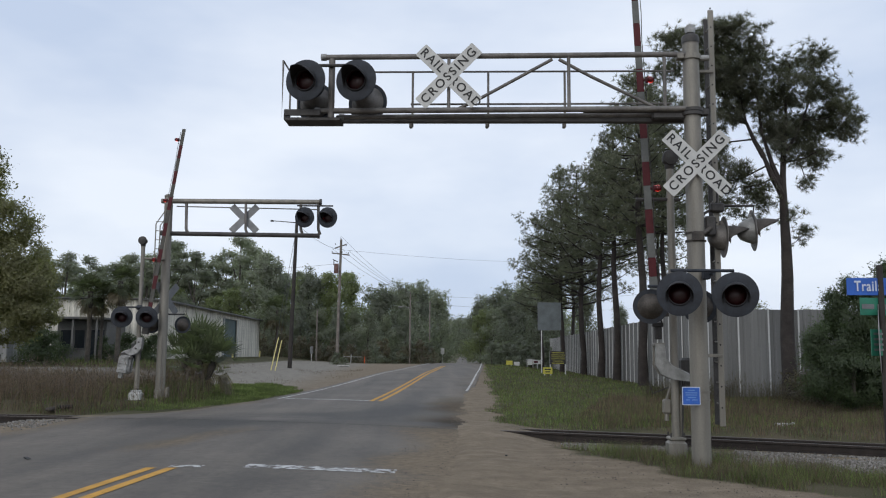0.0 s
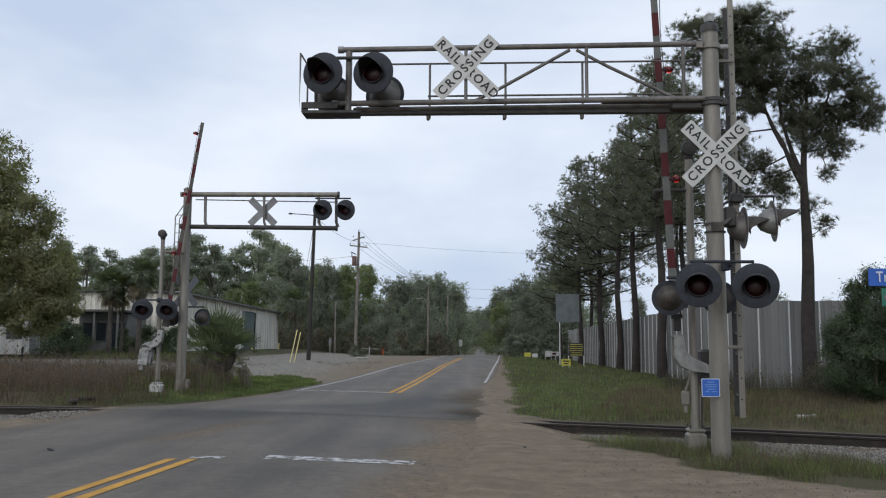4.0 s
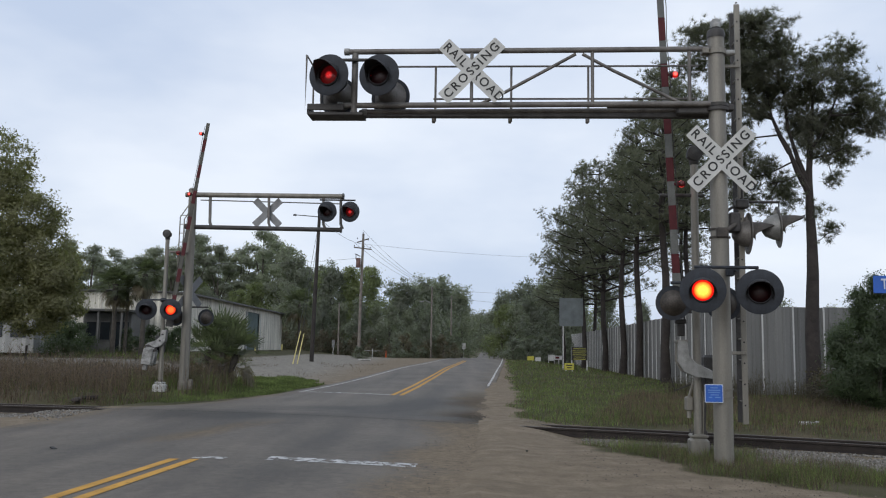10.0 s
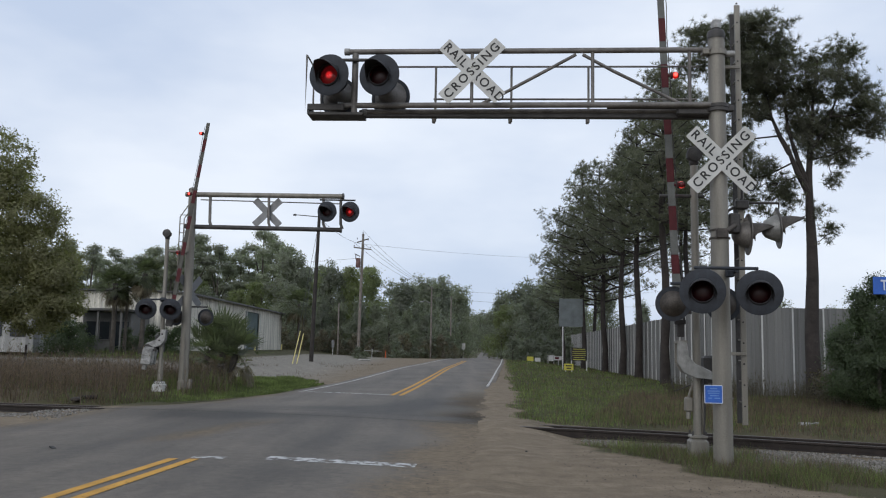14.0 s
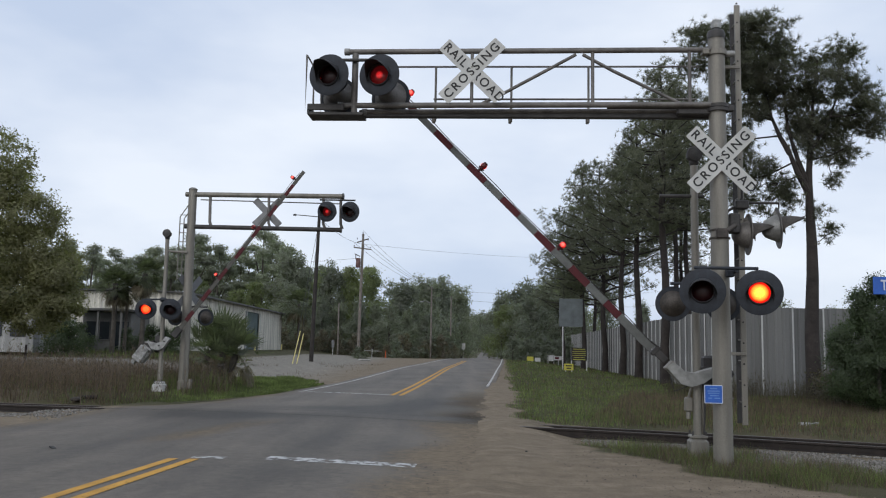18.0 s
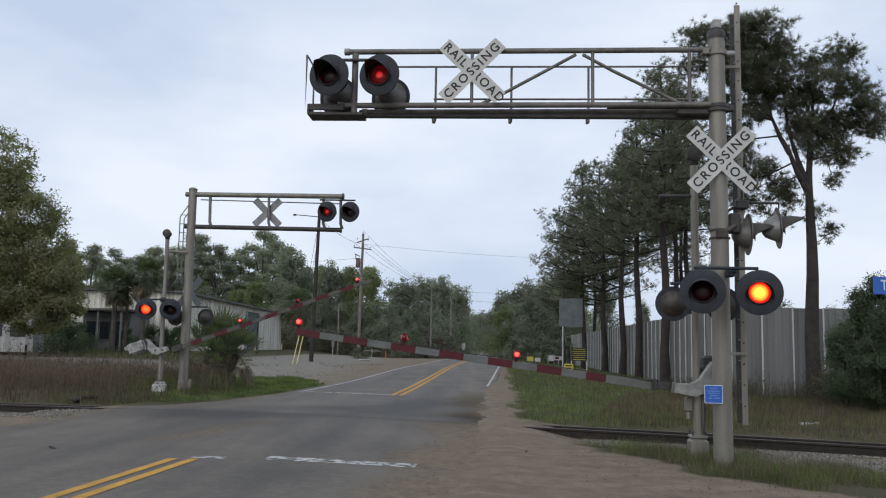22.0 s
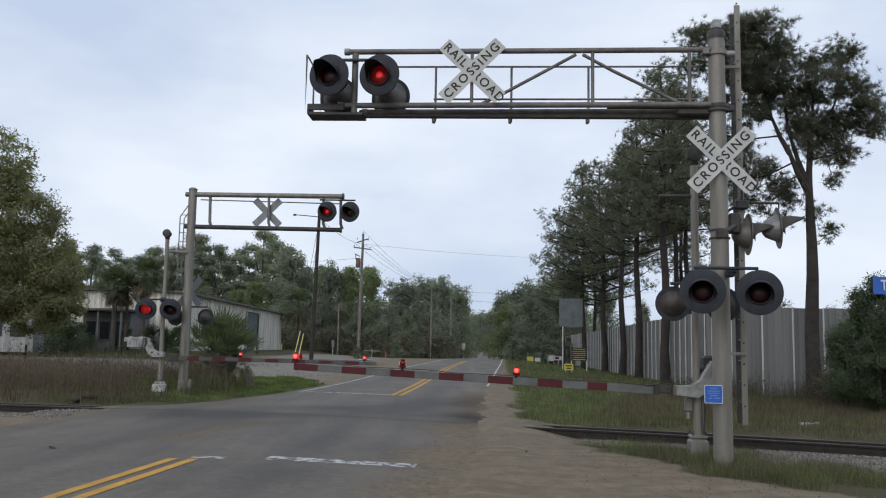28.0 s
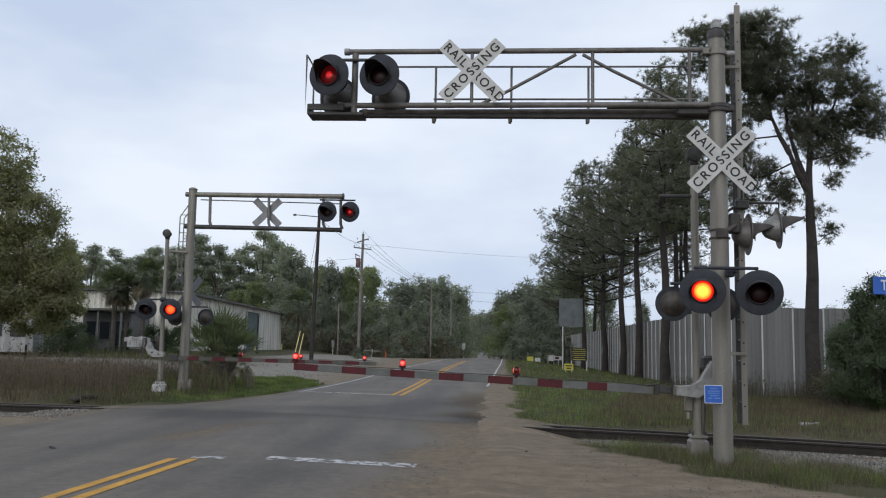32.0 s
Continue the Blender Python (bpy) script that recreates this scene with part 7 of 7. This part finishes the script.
def on_front_strip(r):
    x, y = r.uniform(1.8, 9.5), r.uniform(8.9, 16.5)
    if sand_at(x, y) > 0.55 * r.random() + 0.1 or track_side(x, y) > -1.6 - 0.7 * r.random() - 1.5 * smooth(5.0, 6.4, x):
        return None
    if noise.noise((x * 1.1, y * 1.1, 9.0)) < -0.5 + 0.35 * r.random():
        return None
    return x, y


def behind_track(r):
    x = r.uniform(2.2, 17)
    y = near_rail_y(x) + r.uniform(3.0, 17)
    if y > 33.6 or sand_at(x, y) > 0.5 or x < 2.2 + (y - 16) * 0.3:
        return None
    return x, y


def left_weeds(r):
    y = r.uniform(22.8, 46)
    x = -5.5 - r.random() ** 0.8 * 17
    if math.hypot(x + 8.3, (y - 25.4) * 0.7) < 0.75 or track_side(x, y) < 2.3 + 0.8 * noise.noise((x, y, 2.0)) or sand_at(x, y) > 0.4 or on_road(x, y, -0.8) or x > -6.2 - 0.13 * (y - 24) + (1.4 if y < 28 else 0) - 1.5:
        return None
    return x, y


def left_green(r):
    y = r.uniform(22.5, 42)
    x = r.uniform(-10.5, -4.4)
    if r.random() < 0.85 * smooth(-6.8, -9.0, x):
        return None
    if math.hypot(x + 8.4, y - 25.6) < 0.5 or on_road(x, y, -0.25) or sand_at(x, y) > 0.5 or track_side(x, y) < 2.6:
        return None
    return x, y


blades("grass", 1, 56000, on_right_verge, (0.05, 0.19), 0.016, M_GRASS, "rough green verge grass by the road", "grass")
blades("grass", 2, 13000, on_front_strip, (0.04, 0.25), 0.007, M_GRASS, "green grass tufts along the sandy lane", "grass", 0.7, 1.1)
blades("weeds", 3, 9500, on_front_strip, (0.05, 0.32), 0.006, M_WEED, "dry grass among the green tufts", "grass", 0.8)
blades("weeds", 4, 24000, behind_track, (0.10, 0.42), 0.013, M_WEED, "dry weeds behind the track", "weeds")
blades("grass", 5, 14000, behind_track, (0.08, 0.24), 0.013, M_GRASS, "green grass behind the track", "grass")
blades("weeds", 6, 16000, left_weeds, (0.2, 0.72), 0.012, M_WEED, "tall dry brown weeds beside the track", "weeds", 0.6, 1.0)
stalks("weeds", 19, 1600, left_weeds, (0.8, 1.35), M_MAUVE, "mauve dry seed stalks above the weeds")
stalks("weeds", 16, 5200, left_weeds, (0.55, 1.2), M_WEED, "tall dry branching weed stalks beside the track")
blades("grass", 7, 5500, left_weeds, (0.12, 0.5), 0.014, M_GRASS, "green growth among the tall weeds", "grass")
blades("grass", 8, 34000, left_green, (0.06, 0.16), 0.014, M_GRASS, "bright green grass at the road's edge", "grass")
blades("weeds", 10, 6500, on_right_verge, (0.10, 0.30), 0.014, M_WEED, "brown seed heads standing in the verge grass", "weeds", 0.5, 1.3)


def round_palmetto(r):
    x, y = r.gauss(-8.5, 0.75), r.uniform(26.9, 30.4)
    return None if on_road(x, y, -0.9) else (x, y)


def before_buildings(r):
    x, y = r.uniform(-34, -12.5), r.uniform(48.5, 58)
    return None if noise.noise((x * 0.5, y * 0.5, 5.0)) < -0.35 + 0.3 * r.random() else (x, y)


def in_yard(r):
    x, y = r.uniform(-15, -4.2), r.uniform(37, 66)
    if on_road(x, y, -0.4) or noise.noise((x * 0.35, y * 0.22, 21.0)) < 0.05 + 0.25 * r.random():
        return None
    return x, y


blades("weeds", 15, 7000, before_buildings, (0.25, 0.75), 0.012, M_WEED, "dry grass along the foot of the buildings", "weeds", 0.5)
blades("grass", 17, 3000, before_buildings, (0.2, 0.5), 0.012, M_GRASS, "green grass along the foot of the buildings", "grass", 0.5)
def fence_foot(r):
    x, y = r.uniform(8.6, 16.0), 33.4 - 5.5 * r.random() ** 2.2
    return x, y


stalks("weeds", 18, 1500, fence_foot, (0.35, 1.0), M_SCRUB, "brown tangled weeds along the foot of the fence")
blades("weeds", 14, 900, in_yard, (0.04, 0.22), 0.010, M_WEED, "thin dry weeds on the gravel yard", "weeds", 0.5)
stalks("weeds", 12, 700, round_palmetto, (0.5, 1.15), M_WEED, "tall brown weeds in front of the palmetto")
blades("grass", 13, 1800, round_palmetto, (0.3, 0.8), 0.013, M_GRASS, "green growth in front of the palmetto", "grass", 0.6)


def ballast(count):
    r = random.Random(9)
    g = Geo()
    octa = [(1, 0, 0), (0, 1, 0), (-1, 0, 0), (0, -1, 0), (0, 0, 1), (0, 0, -1)]
    faces = [(0, 1, 4), (1, 2, 4), (2, 3, 4), (3, 0, 4), (1, 0, 5), (2, 1, 5), (3, 2, 5), (0, 3, 5)]
    n = 0
    while n < count:
        x = r.uniform(-15, 11)
        off = r.uniform(-2.3, 2.1) if r.random() < 0.25 else r.uniform(-1.9 - 1.3 * smooth(4.6, 6.4, x), -0.05)
        px, py = track_point(x, off)
        if (px < -6 and (off > -0.35 or r.random() < 0.6)) or on_road(px, py, -0.1) or (0.5 < px < 2.7 and off < 2.6) or noise.noise((px, py, 3.0)) < -0.35:
            continue
        s = r.uniform(0.012, 0.032)
        m = Euler((r.uniform(0, 6), r.uniform(0, 6), r.uniform(0, 6))).to_matrix()
        z = land_z(px, py) + s * 0.4
        g.add([Vector((px, py, z)) + m @ Vector((a * s * r.uniform(0.7, 1.2), b * s, c * s * r.uniform(0.6, 1))) for a, b, c in octa], faces)
        n += 1
    me = bpy.data.meshes.new("ballast")
    me.from_pydata(g.v, [], g.f)
    me.materials.append(M_STONE)
    tagged(new("ballast", me), "pale crushed stone ballast along the rails", "gravel", kind="stuff")


ballast(14500)


def pebbles(count):
    r = random.Random(19)
    g = Geo()
    while len(g.v) < count * 5:
        y = 9.0 + 16 * r.random() ** 1.6
        x = road_mid(y) + lerp_table(RIGHT_HALF, y) + r.uniform(-1.1, 5.5) * (1 if y < 16 else 0.4)
        if sand_at(x, y) < 0.5 or -0.2 < track_side(x, y) < 1.7 or noise.noise((x * 0.8, y * 0.8, 11.0)) < r.uniform(-0.6, 0.3):
            continue
        s = r.uniform(0.005, 0.016) * (1.6 if r.random() < 0.06 else 1)
        a = r.uniform(0, 6.28)
        z = max(land_z(x, y), road_top(x, y) if on_road(x, y) else -9) + 0.004
        ring = [(x + s * r.uniform(0.7, 1.2) * math.cos(a + k * 1.571), y + s * r.uniform(0.7, 1.2) * math.sin(a + k * 1.571), z - 0.004) for k in range(4)]
        g.add(ring + [(x, y, z + s * r.uniform(0.4, 0.8))], [(0, 1, 4), (1, 2, 4), (2, 3, 4), (3, 0, 4)])
    me = bpy.data.meshes.new("gravel")
    me.from_pydata(g.v, [], g.f)
    me.materials.append(M_PEBBLE)
    tagged(new("gravel", me), "scattered small stones on the sandy shoulder", "gravel", kind="stuff")


pebbles(2600)


# ---- what moves ----
def flashing(which, t):
    """True while the lights of this flash (0 or 1) are on; tip lights burn all the time."""
    if t < 8.25:
        return False
    if which == "tip":
        return True
    if t < 9.24:
        return which == 0
    return ((t - 9.24) % 1.219 < 0.6095) == (which == 1)


LEVELS = {
    "mast": [(0, OFF), (8.25, BRIGHT), (12.3, DIM), (13.35, OFF), (15.6, BRIGHT), (26.3, OFF), (28.4, DIM), (29.3, BRIGHT)],
    "mastL": [(0, OFF), (8.25, BRIGHT), (11.75, DIM), (12.15, OFF), (15.6, BRIGHT), (26.3, OFF), (27.7, DIM), (28.12, BRIGHT)],
    "cant": [(0, OFF), (8.25, BRIGHT)], "cantL": [(0, OFF), (8.25, BRIGHT)],
    "armR": [(0, OFF), (8.25, BRIGHT)], "armL": [(0, OFF), (8.25, BRIGHT)]}
RIGHT_ARM = [(0, 87.5), (14.6, 87.5), (15.2, 85), (16.0, 77), (16.5, 69.5), (17, 61), (18, 45), (19, 32.5), (20, 20.4), (21, 11.8), (22, 7.4), (23, 3.0), (24, 2.5), (32, 2.5)]
LEFT_ARM = [(0, 81.7), (14.6, 81.7), (15.2, 81), (16.0, 73), (17, 62.3), (18, 53), (19, 44.2), (20, 36), (21, 28.1), (22, 20), (23, 11.7), (24, 3.6), (24.6, -0.3), (25.2, -0.5), (32, -0.5)]


def motions():
    for arm, rows, turn in ((arm_right, RIGHT_ARM, 1), (arm_left, LEFT_ARM, -1)):
        rest = arm.matrix_basis.translation.copy()
        walk(arm, [(t, Matrix.Translation(rest) @ pose(0, 0, 0, 0, turn * a, 0)) for t, a in rows])
    for ob, base, channel, which in lamps:
        rows, state = [(0.0, OFF)], OFF
        for i in range(1, 321):
            t = i / 10
            level = [s for s0, s in LEVELS[channel] if s0 <= t][-1]
            want = level if flashing(which, t - {"cant": 0.05, "cantL": 0.12}.get(channel, 0.0)) else OFF
            if want != state:
                step = ((want - state + 180) % 360 - 180)
                rows += [(t - 0.0667, state), (t - 0.0333, state + step / 2), (t, state + step)]
                state = (state + step) % 360
        rows.append((32.0, state))
        walk(ob, [(t, base @ pose(0, 0, 0, 0, 0, a)) for t, a in rows])


motions()
